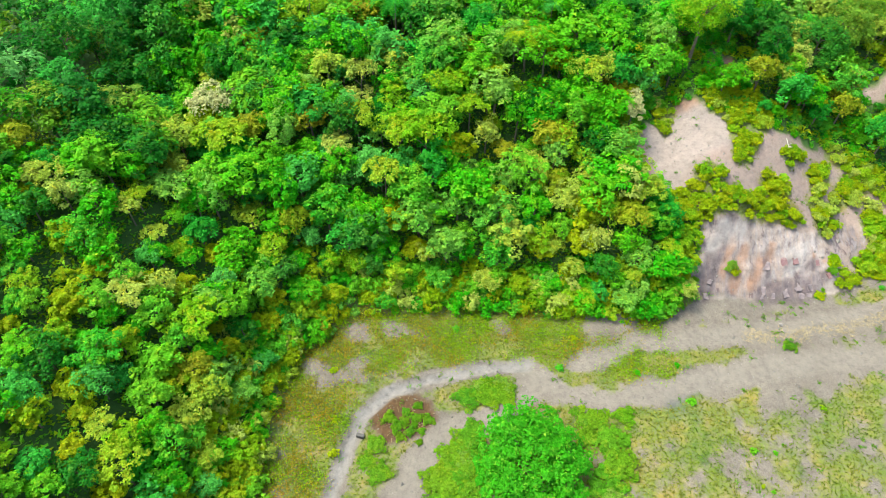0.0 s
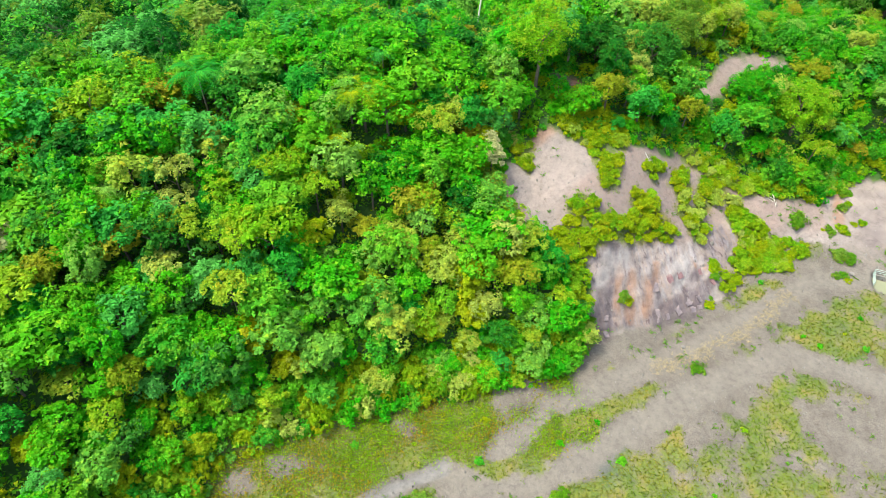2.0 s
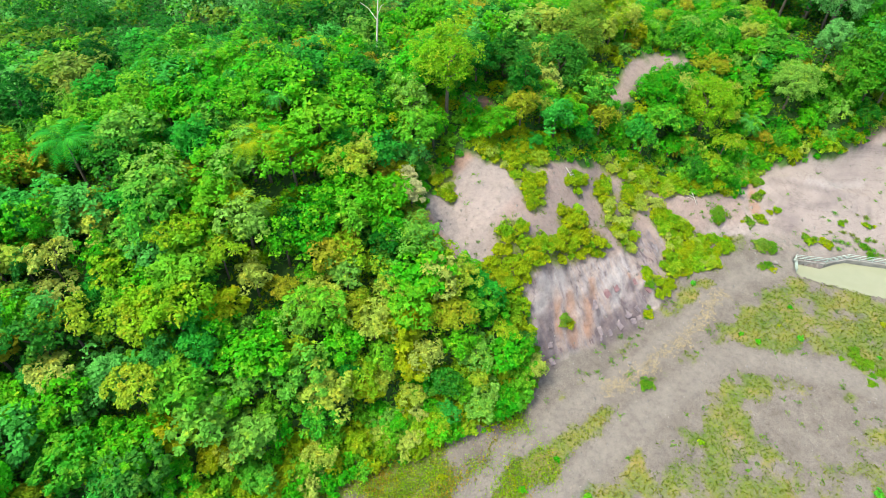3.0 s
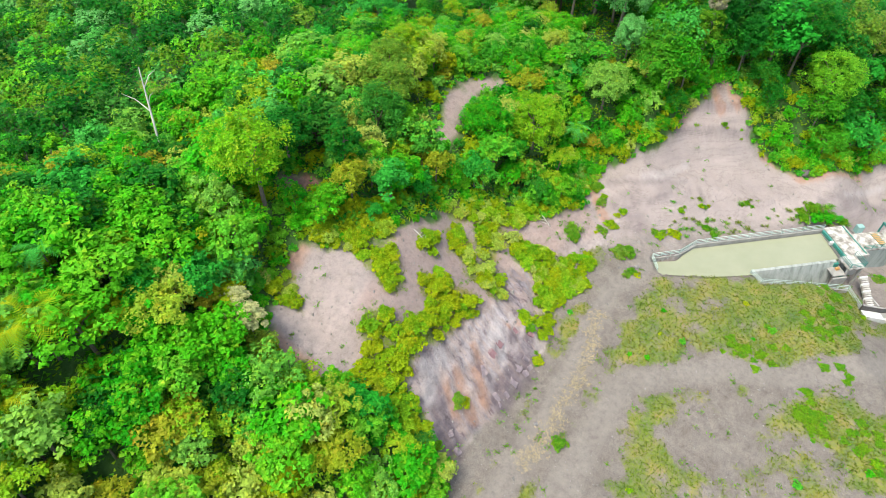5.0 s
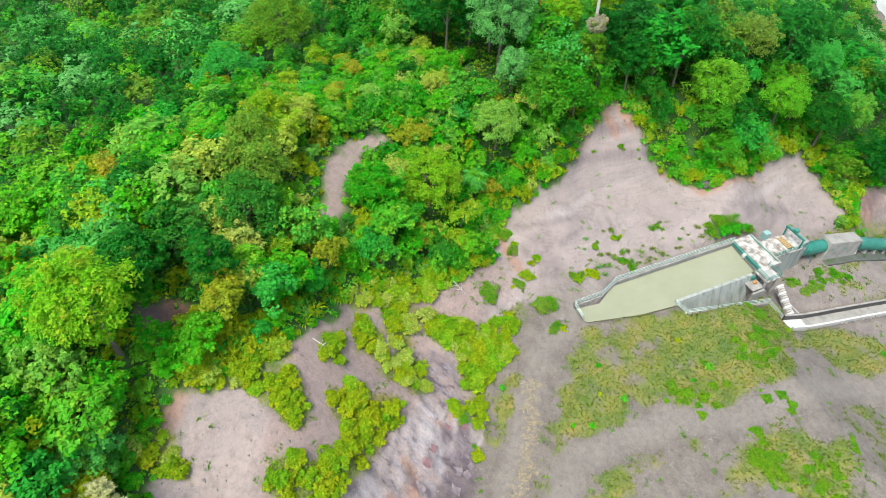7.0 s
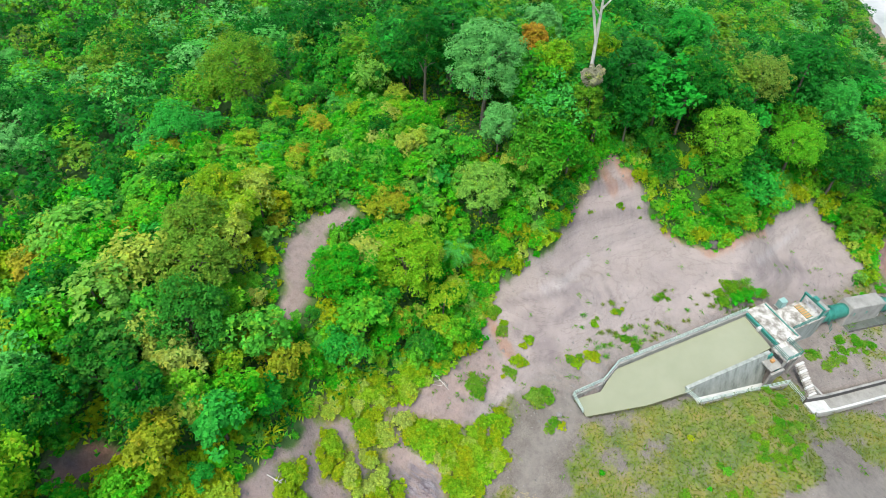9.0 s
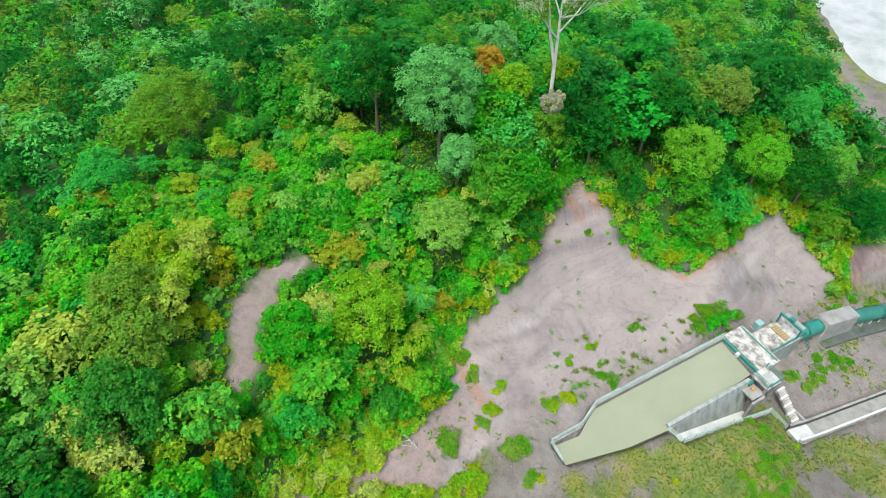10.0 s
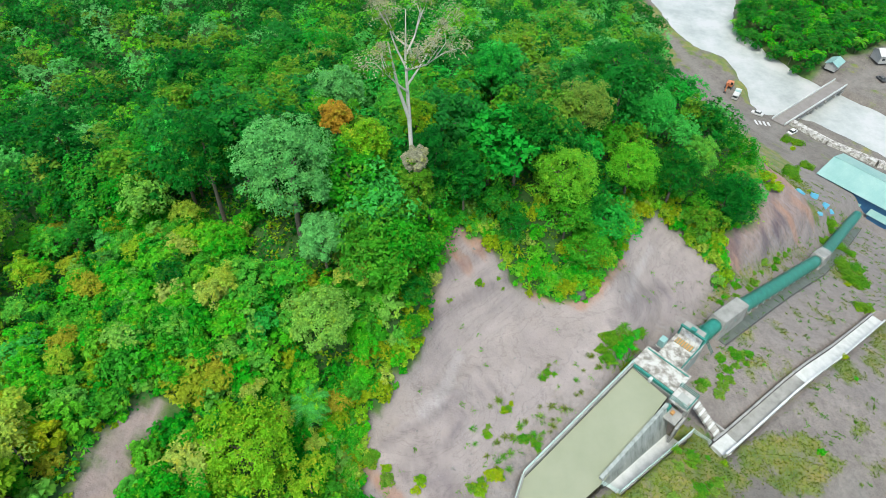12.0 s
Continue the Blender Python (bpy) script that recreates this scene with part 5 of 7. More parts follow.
v, t = leaf_arrays(rnd, pos, rnd.normal(size=pos.shape) * 0.7 + [0, 0, 0.6], 0.40, 0.10, 0.3)
tagged(new("weed_tufts", mesh_from("weed_tufts", v, t, LEAF_OLIVE_DARK)), "thin olive tufts scattered over bare soil", "weeds", kind="stuff")
x, y, rnd = scatter(19, (-20, 150, 18, 90), 0.95)
c = cover(x, y)
keep = (c["green"] < 0.6) & (c["wood"] < 0.1) & (rnd.uniform(0, 1, len(x)) < 0.4) & (signed(x, y, POND) < -0.6) & (signed(x, y, TROUGH) < -0.5) & (line_distance(x, y, SPILL) > 2)
x, y = x[keep], y[keep]
n = len(x)
size = rnd.uniform(0.05, 0.2, (n, 1)) * (1 + 1.2 * (rnd.uniform(0, 1, (n, 1)) < 0.05))
corners = unit(np.array([[1, 0, -0.2], [-0.5, 0.87, -0.2], [-0.5, -0.87, -0.2], [0.1, 0.1, 0.8]]))
verts = np.stack([x, y, ground_z(x, y)], 1)[:, None] + corners[None] * size[:, None] * rnd.uniform(0.7, 1.4, (n, 4, 1))
faces = (np.array([[0, 1, 3], [1, 2, 3], [2, 0, 3]])[None] + np.arange(n)[:, None, None] * 4).reshape(-1, 3)
tagged(new("loose_stones", mesh_from("loose_stones", verts.reshape(-1, 3), faces, STONE)), "small grey stones strewn over the bare ground", "stones", kind="stuff")


# Ferns and palms
def fern_mesh(seed, blades, reach, width, mat):
    """Arching strap leaves from one root."""
    rnd = np.random.RandomState(seed)
    verts, faces = [], []
    for k in range(blades):
        a, r, h = k * 2.4 + rnd.uniform(-0.3, 0.3), reach * rnd.uniform(0.7, 1.2), reach * rnd.uniform(0.55, 0.95)
        out, side = np.array([math.cos(a), math.sin(a), 0]), np.array([-math.sin(a), math.cos(a), 0])
        for s in range(5):
            u = s / 4
            p = out * r * u + np.array([0, 0, h * (2.2 * u - 1.75 * u * u)])
            w = width * (0.25 + 1.5 * u * (1 - u) * 1.6) * (1 - 0.85 * (s == 4))
            verts += [p + side * w, p - side * w]
            if s:
                n = len(verts)
                faces.append([n - 4, n - 3, n - 1, n - 2])
    return mesh_from("fern_blades", np.array(verts), np.array(faces), mat)


def palm_mesh(seed, fronds, reach, mat):
    """Feathery fronds: arching midribs with paired leaflets."""
    rnd = np.random.RandomState(seed)
    verts, faces = [], []
    for k in range(fronds):
        a, h = k * 2.4 + rnd.uniform(-0.2, 0.2), rnd.uniform(0.2, 0.75)
        out, side = np.array([math.cos(a), math.sin(a), 0]), np.array([-math.sin(a), math.cos(a), 0])
        at = lambda u: out * reach * u + np.array([0, 0, reach * (h * 1.6 * u - (h + 0.55) * u * u)])
        for s in range(1, 20):
            u, n = s / 20, len(verts)
            p, w = at(u), reach * 0.24 * (1 - abs(2 * u - 0.9) ** 2 * 0.75)
            for sign in (-1, 1):
                tip = p + side * sign * w + out * w * 0.7 - np.array([0, 0, w * 0.35])
                n = len(verts)
                verts += [p - out * 0.06, tip, p + out * 0.07]
                faces.append([n, n + 1, n + 2])
    return mesh_from("palm_fronds", np.array(verts), np.array(faces), mat)


FERNS = [fern_mesh(s, 16, 1.0, 0.09, LEAF_YELLOW if s % 2 else LEAF_GREEN) for s in (101, 102, 103, 104)]
x, y, rnd = scatter(20, (30, 152, 40, 106), 1.6)
rim = np.minimum(hill_distance(x, y), -bareness(x, y))
keep = (rim > 0.1) & (rim < 4.5) & (rnd.uniform(0, 1, len(x)) < 0.6) & ((np.hypot(x - 66, y - 88) < 15) | (np.hypot(x - 133, y - 52) < 11) | (np.hypot(x - 84, y - 82) < 9) | (np.hypot(x - 148, y - 34) < 9))
for x0, y0 in list(zip(x[keep], y[keep]))[:290]:
    ob = new("fern", FERNS[rnd.randint(4)])
    k = rnd.uniform(0.7, 1.5)
    ob.matrix_basis = Matrix.LocRotScale((x0, y0, float(ground_z(x0, y0)) - 0.05), Euler((0, 0, rnd.uniform(0, 6.28))), (k, k, k))
    tagged(ob, "arching strap-leaved fern at the rim of the bare slope", "fern", "ferns on the slope")
PALM_STEM = {h: trunk_mesh("palm_stem", 3, h, 0.13, 0.1, 0, BARK) for h in (4.0, 6.0)}
FRONDS = [palm_mesh(s, 13, 3.0, m) for s, m in ((111, LEAF_TEAL), (112, LEAF_GREEN), (113, LEAF_YELLOW))]
for k, (x0, y0, h) in enumerate(((-8.3, 102.4, 6), (13.0, 97.6, 4), (13.8, 94.0, 6), (27.5, 101.5, 6), (30.5, 106.7, 6), (24.0, 98.5, 6), (-5.5, 103.0, 6), (32.5, 93.0, 4), (36.0, 97.0, 4), (18.5, 101.0, 6), (-22.0, 88.0, 6), (8.0, 90.0, 6),
                                (60.5, 92.5, 4), (39.0, 103.0, 6), (-33.0, 97.5, 6), (100.0, 84.0, 4), (122.0, 82.0, 6))):
    palm = new("palm")
    palm.matrix_basis = Matrix.LocRotScale((x0, y0, float(ground_z(x0, y0))), Euler((0, 0, k * 1.1)), (1.6, 1.6, 1.5 if k == 0 else 1.2) if k < 3 else (1, 1, 1))
    part("trunk", PALM_STEM[float(h)], palm)
    part("fronds", FRONDS[k % 3], palm, m=Matrix.Translation((0, 0, h)))
    tagged(palm, "palm with long arching feathery fronds among the trees", "palm", "palms in the woods")

# Thick low greenery round the lone tree and on the green bank
rnd = np.random.RandomState(77)
spots = [(3.5 + 3.2 * math.cos(k * 2.4) * math.sqrt(k / 14), 33.0 + 4.5 * math.sin(k * 2.4) * math.sqrt(k / 14), 0.9) for k in range(14)]
spots += [(103.0 + rnd.normal() * 5.0, 34.5 + rnd.normal() * 3.0, rnd.uniform(0.25, 0.5)) for k in range(20)]
spots += [(17.0 + 2.5 * math.cos(k * 2.4), 41.0 + 1.6 * math.sin(k * 2.4), 0.55) for k in range(5)] + [(7.2 + 2.0 * math.cos(k * 2.4), 46.2 + 0.9 * math.sin(k * 2.4), 0.6) for k in range(7)]
for x0, y0, k in spots:
    k = k * rnd.uniform(0.7, 1.25)
    plant("bank_shrub", SHRUB_STEM, SHRUBS["fine_green"][rnd.randint(2)], (x0, y0, float(ground_z(x0, y0)) - 0.05), rnd.uniform(0, 6.28), (k * 1.2, k * 1.2, k * 0.8), "low fresh green shrub spreading over the bench", "shrub", "shrubs on the bench")

TUFT = [fern_mesh(s, 18, 0.55, 0.035, LEAF_OLIVE_DARK if s % 2 else GRASS) for s in (121, 122)]
rnd = np.random.RandomState(78)
for k in range(72):
    p = pose(117, 38.9, 0, 0, 0, -38.75) @ Vector((rnd.uniform(-27, -3) if k < 46 else rnd.normal() * 2.0 + 2.4, (rnd.uniform(4.8, 8.5) + (4 if k % 5 == 0 else 0)) if k < 46 else rnd.uniform(4.4, 8.2), 0))
    ob = new("grass_tuft", TUFT[k % 2])
    size = rnd.uniform(0.6, 1.5) * (1.0 if k < 46 else 1.7)
    ob.matrix_basis = Matrix.LocRotScale((p.x, p.y, float(ground_z(p.x, p.y)) - 0.03), Euler((0, 0, rnd.uniform(0, 6.28))), (size, size, size))
    tagged(ob, "olive tuft of coarse grass beside the basin wall", "grass tuft", "grass tufts by the basin")
spots = [(29 + 2.6 * k, rnd.uniform(0.8, 3.2) - 0.08 * k, rnd.uniform(0.35, 0.7)) for k in range(14)] + [(rnd.uniform(6, 22), rnd.uniform(-9.5, -4.0), rnd.uniform(0.3, 0.65)) for k in range(16)]
for x0, y0, k in spots:
    p = pose(117, 38.9, 0, 0, 0, -38.75) @ Vector((x0, y0, 0))
    plant("bank_shrub", SHRUB_STEM, SHRUBS["fine_green"][rnd.randint(2)], (p.x, p.y, float(ground_z(p.x, p.y)) - 0.05), rnd.uniform(0, 6.28), (k * 1.2, k * 1.2, k * 0.8), "low green shrub beside the penstock", "shrub", "shrubs by the penstock")

# ---- forebay, penstock and spillway ----


def bevel_box(name, size, mat, bevel=0.04, taper=(1.0, 1.0)):
    """A box on its base centre with bevelled edges; taper narrows its top in x and y."""
    bm = bmesh.new()
    bmesh.ops.create_cube(bm, size=1.0)
    for v in bm.verts:
        k = taper if v.co.z > 0 else (1.0, 1.0)
        v.co = Vector((v.co.x * size[0] * k[0], v.co.y * size[1] * k[1], (v.co.z + 0.5) * size[2]))
    if bevel:
        bmesh.ops.bevel(bm, geom=bm.edges[:], offset=bevel, segments=1, affect="EDGES")
    me = bpy.data.meshes.new(name)
    bm.to_mesh(me)
    bm.free()
    me.materials.append(mat)
    return me


def prism(name, outline, low, high, mat):
    """A plate from an outline of the plan, between two heights."""
    bm = bmesh.new()
    f = bm.faces.new([bm.verts.new((x, y, low)) for x, y in outline])
    out = bmesh.ops.extrude_face_region(bm, geom=[f])
    for v in out["geom"]:
        if isinstance(v, bmesh.types.BMVert):
            v.co.z = high
    bmesh.ops.recalc_face_normals(bm, faces=bm.faces[:])
    me = bpy.data.meshes.new(name)
    bm.to_mesh(me)
    bm.free()
    me.materials.append(mat)
    return me


def wall_between(name, a, b, low, high, thick, mat, foot=0.0):
    """A straight wall in the plan; foot widens its base to the right of a to b."""
    ax, ay, bx, by = *a, *b
    w = math.hypot(bx - ax, by - ay)
    nx, ny = (by - ay) / w, -(bx - ax) / w
    h = thick / 2
    ring = []
    for z, out in ((low, foot), (high, 0.0)):
        ring += [(ax - nx * h, ay - ny * h, z), (bx - nx * h, by - ny * h, z), (bx + nx * (h + out), by + ny * (h + out), z), (ax + nx * (h + out), ay + ny * (h + out), z)]
    quads = np.array([[3, 2, 1, 0], [4, 5, 6, 7], [0, 1, 5, 4], [1, 2, 6, 5], [2, 3, 7, 6], [3, 0, 4, 7]])
    return mesh_from(name, np.array(ring), quads, mat)


def sloping_wall(name, a, b, low, tops, thick, mat):
    """A wall whose top falls from a to b."""
    me = wall_between(name, a, b, low, 0.0, thick, mat)
    for k, z in zip((4, 5, 6, 7), (tops[0], tops[1], tops[1], tops[0])):
        me.vertices[k].co.z = z
    return me


def tube_mesh(name, path, radius, mat, sides=8):
    v, q = tube(path, [radius] * len(path), sides)
    return mesh_from(name, v, q, mat, True)


def railing(line, height=1.1, step=2.0, mat=None):
    """A pipe railing: posts along a line of points and three rails."""
    ob = new("railing")
    post = tube_mesh("rail_post", [(0, 0, 0), (0, 0, height)], 0.05, mat or RAIL, 6)
    for p, q in zip(line, line[1:]):
        p, q = Vector(p), Vector(q)
        n = max(1, round((q - p).length / step))
        for k in range(n):
            part("post", post, ob, m=Matrix.Translation(p.lerp(q, k / n)))
        for h in (height, height * 0.66, height * 0.33):
            part("rail", tube_mesh("rail", [p + Vector((0, 0, h)), q + Vector((0, 0, h))], 0.045, mat or RAIL, 6), ob)
    part("post", post, ob, m=Matrix.Translation(Vector(line[-1])))
    return tagged(ob, "pale green painted pipe railing on a concrete wall", "railing", "railings of the forebay")


BASIN = pose(117, 38.9, 0, 0, 0, -38.75)


def in_basin(x, y, z=0.0):
    return tuple(BASIN @ Vector((x, y, z)))


def at_basin(ob):
    ob.matrix_basis = BASIN
    return ob


tagged(new("pond_water", prism("pond_water", POND, -3.2, 0.25, POND_WATER)), "silty pale green water filling the forebay", "water", kind="structure")

basin = at_basin(new("forebay_basin"))
tagged(basin, "concrete forebay basin with stained walls and a bare deck", "water basin")
part("left_wall", wall_between("basin_wall", (-24.2, 3.5), (4.6, 3.5), -4.5, 1.0, 0.45, CONCRETE), basin)
part("bend_wall", wall_between("basin_wall", (-28.0, 1.75), (-24.3, 3.45), -3.0, 0.98, 0.45, CONCRETE), basin)
part("entry_wall", wall_between("basin_wall", (-33.2, 1.6), (-28.1, 1.7), -2.0, 0.96, 0.45, CONCRETE), basin)
part("right_wall", wall_between("basin_wall", (-17.2, -3.8), (-1.4, -3.8), -7.0, 0.75, 0.5, STREAKED, 2.3), basin, "streaked grey-green sloping wall")
part("overflow_floor", sloping_wall("overflow_floor", (-17.0, -5.5), (-1.0, -7.2), -7.0, (-1.5, -5.2), 3.0, WHITE_WASH), basin, "bright washed concrete overflow floor")
part("kerb", sloping_wall("overflow_kerb", (-17.2, -6.7), (-1.0, -8.4), -7.0, (0.9, -1.9), 0.35, CONCRETE), basin)
part("end_wall", wall_between("basin_wall", (0.6, -3.6), (0.6, 3.3), -5.0, 0.3, 0.5, CONCRETE), basin)
part("deck", bevel_box("deck", (4.1, 7.5, 0.7), STAINED, 0.05), basin, "deck slab blotched with white and dark stains", pose(2.75, -0.1, 0.5))
for y in (-3.4, -1.2, 1.2, 3.2):
    part("pier", bevel_box("pier", (3.8, 0.5, 6.2), CONCRETE), basin, m=pose(2.75, y, -5.7))
part("gate_beam", bevel_box("gate_beam", (0.35, 6.7, 0.6), TEAL), basin, "dark teal painted gate beam", pose(0.5, -0.1, 0.45))
part("hoist_post", bevel_box("hoist_post", (0.7, 0.5, 0.8), WHITE_WASH, 0.08), basin, "small white hoist post", pose(0.1, 0.1, 0.45))
part("rake_rail", bevel_box("rake_rail", (0.2, 7.0, 0.12), TEAL, 0.02), basin, m=pose(4.3, -0.1, 1.2))

intake = at_basin(new("intake_box"))
tagged(intake, "white-stained concrete intake box with a teal gate frame", "intake structure")
part("box", bevel_box("intake_walls", (7.6, 4.0, 8.0), STREAKED, 0.06), intake, m=pose(8.6, 0, -8.0))
part("top_slab", bevel_box("intake_slab", (7.6, 4.2, 0.35), STAINED, 0.05), intake, "white washed slab", m=pose(8.6, 0, 0.0))
part("grating", bevel_box("grating", (1.2, 2.8, 0.12), RUST, 0.02), intake, "orange rusty grating", pose(9.6, 0.1, 0.36))
for k in range(7):
    part("bar", bevel_box("grating_bar", (1.3, 0.1, 0.14), TEAL, 0.01), intake, m=pose(9.6, -1.25 + 0.42 * k, 0.4))
for y in (-1.9, 1.9):
    part("frame_post", bevel_box("frame_post", (0.25, 0.25, 2.0), TEAL, 0.02), intake, m=pose(10.9, y, 0.3))
part("frame_beam", bevel_box("frame_beam", (0.35, 4.2, 0.35), TEAL, 0.03), intake, m=pose(10.9, 0, 2.3))
part("hoist", bevel_box("hoist", (0.7, 0.9, 0.6), TEAL, 0.05), intake, "teal gate hoist on the beam", pose(10.9, 0.1, 2.65))
part("cabinet", bevel_box("cabinet", (1.2, 1.0, 1.5), ROOF, 0.05), intake, "pale turquoise control cabinet", pose(7.2, 2.6, 0.2))
part("bracket", bevel_box("cabinet_bracket", (1.5, 1.6, 0.3), CONCRETE, 0.03), intake, m=pose(7.2, 2.5, -0.1))
part("cap", bevel_box("intake_cap", (2.6, 3.6, 1.1), CONCRETE, 0.08), intake, "grey concrete cap over the pipe mouth", pose(13.0, 0.6, -0.9))
part("head_wall", bevel_box("head_wall", (1.2, 3.8, 6.5), CONCRETE, 0.05), intake, m=pose(12.9, 0.2, -7.4))

platform = at_basin(new("gate_platform"))
tagged(platform, "small concrete gate platform with a puddled top on columns", "platform")
part("slab", bevel_box("platform_slab", (3.0, 3.0, 0.4), STAINED, 0.06), platform, m=pose(0.5, -5.0, 0.9))
part("puddle", bevel_box("puddle", (1.5, 1.7, 0.05), PUDDLE, 0.02, (0.9, 0.9)), platform, "dark damp patch in a worn hollow", pose(0.6, -5.1, 1.28))
for x, y in ((-0.7, -6.2), (1.7, -6.2), (-0.7, -3.9), (1.7, -3.9)):
    part("column", bevel_box("platform_column", (0.35, 0.35, 6.4), CONCRETE, 0.03), platform, m=pose(x, y, -5.5))
part("lower_slab", bevel_box("lower_slab", (2.4, 2.4, 0.3), CONCRETE, 0.04), platform, m=pose(-1.8, -5.1, -0.6))
part("gate_leaf", bevel_box("gate_leaf", (0.2, 2.2, 3.6), TEAL, 0.03), platform, "dark teal sluice gate", pose(-0.95, -5.1, -4.0))
part("motor", bevel_box("motor", (0.6, 0.5, 0.5), RUST, 0.05), platform, "orange gate motor", pose(-1.6, -5.0, -0.3))
part("hoist_box", bevel_box("hoist_box", (0.9, 0.7, 0.8), TEAL, 0.05), platform, m=pose(-1.5, -4.1, -0.3))
for side in (-1, 1):
    part("chute_wall", wall_between("chute_wall", (-3.2, -5.1 + 1.5 * side), (-0.6, -5.1 + 1.5 * side), -6.0, -0.6, 0.35, CONCRETE), platform)

railing([in_basin(-33.2, 1.6, 0.96), in_basin(-28.0, 1.75, 0.97), in_basin(-24.2, 3.5, 0.98), in_basin(0.6, 3.5, 1.0)])
railing([in_basin(-33.2, 1.6, 0.9), in_basin(-33.4, -1.3, 0.7)])
railing([in_basin(-18.0, -4.4, 0.9), in_basin(-17.2, -6.6, 0.6)])
railing([in_basin(-17.2, -6.7, 0.9), in_basin(-1.0, -8.4, -1.9)])
railing([in_basin(-0.9, -8.3, -2.2), in_basin(0.6, -11.0, -4.2)])
railing([in_basin(-0.9, -3.6, 1.3), in_basin(-0.9, -6.4, 1.3), in_basin(1.9, -6.4, 1.3), in_basin(1.9, -3.6, 1.3)], mat=TEAL)
railing([in_basin(5.0, -2.0, 0.35), in_basin(12.2, -2.0, 0.35), in_basin(14.2, -3.2, -3.6)], mat=TEAL)

stairs = at_basin(new("stairs"))
tagged(stairs, "weathered concrete steps down to the spillway channel", "stairs")
for k in range(14):
    part("step", bevel_box("step", (1.5, 0.36, 0.5), STAINED if k % 3 else WHITE_WASH, 0.03), stairs, m=pose(2.9, -6.7 - 0.33 * k, -1.6 - 0.24 * k))
part("landing", bevel_box("landing", (3.0, 3.4, 0.6), WHITE_WASH, 0.05), stairs, "white washed landing", pose(0.8, -12.3, -5.6))
part("stair_wall", wall_between("stair_wall", (3.9, -6.6), (3.9, -11.4), -7.0, -3.6, 0.3, CONCRETE), stairs)


def gz(x, y):
    return float(ground_z(x, y))


channel = tagged(new("spillway_channel"), "concrete spillway channel, dry and white washed below", "channel")
cuts = [Vector((*p, 0)) for p in SPILL]
stations = []
for a, b in zip(cuts, cuts[1:]):
    stations += [a.lerp(b, k / 5) for k in range(5)]
stations.append(cuts[-1])
for k, (a, b) in enumerate(zip(stations, stations[1:])):
    side = (b - a).normalized().cross(Vector((0, 0, 1)))
    za, zb = gz(a.x, a.y), gz(b.x, b.y)
    mat = WHITE_WASH if k >= 6 or k < 1 else CONCRETE
    # Left wall near black: algae stain, with the channel's shadow put into its colour
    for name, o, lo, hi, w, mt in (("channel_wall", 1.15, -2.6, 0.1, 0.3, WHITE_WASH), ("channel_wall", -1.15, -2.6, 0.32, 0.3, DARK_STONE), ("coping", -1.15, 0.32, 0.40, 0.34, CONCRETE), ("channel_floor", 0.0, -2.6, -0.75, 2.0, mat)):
        p, q = a + side * o, b + side * o
        u = (q - p).normalized().cross(Vector((0, 0, 1))) * w * 0.5
        ring = [(*(e + s * u).xy, z + h) for h in (lo, hi) for e, z, s in ((p, za, -1), (q, zb, -1), (q, zb, 1), (p, za, 1))]
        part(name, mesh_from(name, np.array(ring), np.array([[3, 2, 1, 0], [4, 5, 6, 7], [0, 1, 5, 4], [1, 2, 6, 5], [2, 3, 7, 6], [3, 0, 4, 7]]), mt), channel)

# Penstock
PIPE_LINE = [in_basin(12.5, 0.1, -2.9), in_basin(20.0, -0.5, -3.8), in_basin(27.5, -1.2, -5.2), in_basin(63.0, -4.3, -17.4), in_basin(70.0, -4.5, -20.2), in_basin(122.0, -2.2, -42.6)]
penstock = tagged(new("penstock"), "dark green steel penstock pipe with ring flanges", "pipeline")
RADIUS = 1.25
for n, (a, b) in enumerate(zip(PIPE_LINE, PIPE_LINE[1:])):
    a, b = Vector(a), Vector(b)
    turn = (b - a).to_track_quat("Z", "Y").to_matrix().to_4x4()
    length = (b - a).length
    part("pipe", tube_mesh("pipe", [a, b], RADIUS, PIPE, 24), penstock)
    for k in range(int(length / 3.0)):
        flange = tube_mesh("flange", [(0, 0, -0.2), (0, 0, -0.19), (0, 0, 0.19), (0, 0, 0.2)], RADIUS + 0.22, PIPE, 24)
        part("flange", flange, penstock, m=Matrix.Translation(a.lerp(b, (k + 0.5) * 3.0 / length)) @ turn)
        if n in (2, 4):
            p = a.lerp(b, (k + 0.5) * 3.0 / length)
            heading = math.degrees(math.atan2(b.y - a.y, b.x - a.x))
            part("saddle", bevel_box("saddle", (0.5, 2.6, 2.2), WHITE_WASH, 0.05, (1, 0.8)), penstock, "pale concrete pipe saddle", pose(p.x, p.y, p.z - 2.9, 0, 0, heading))
for n, (size, drop) in ((1, ((8.4, 3.4, 4.6), 2.9)), (3, ((7.0, 3.4, 4.4), 2.9))):
    a, b = Vector(PIPE_LINE[n]), Vector(PIPE_LINE[n + 1])
    mid = (a + b) / 2
    pitch = math.degrees(math.atan2(a.z - b.z, (b - a).xy.length))
    block = new("anchor_block", bevel_box("anchor_block", size, CONCRETE, 0.12, (0.96, 0.75)))
    block.matrix_basis = pose(mid.x, mid.y, mid.z - drop, 0, 0, math.degrees(math.atan2(b.y - a.y, b.x - a.x))) @ pose(0, 0, 0, 0, pitch, 0)
    tagged(block, "weathered grey concrete anchor block holding the penstock", "anchor block", "anchor blocks")

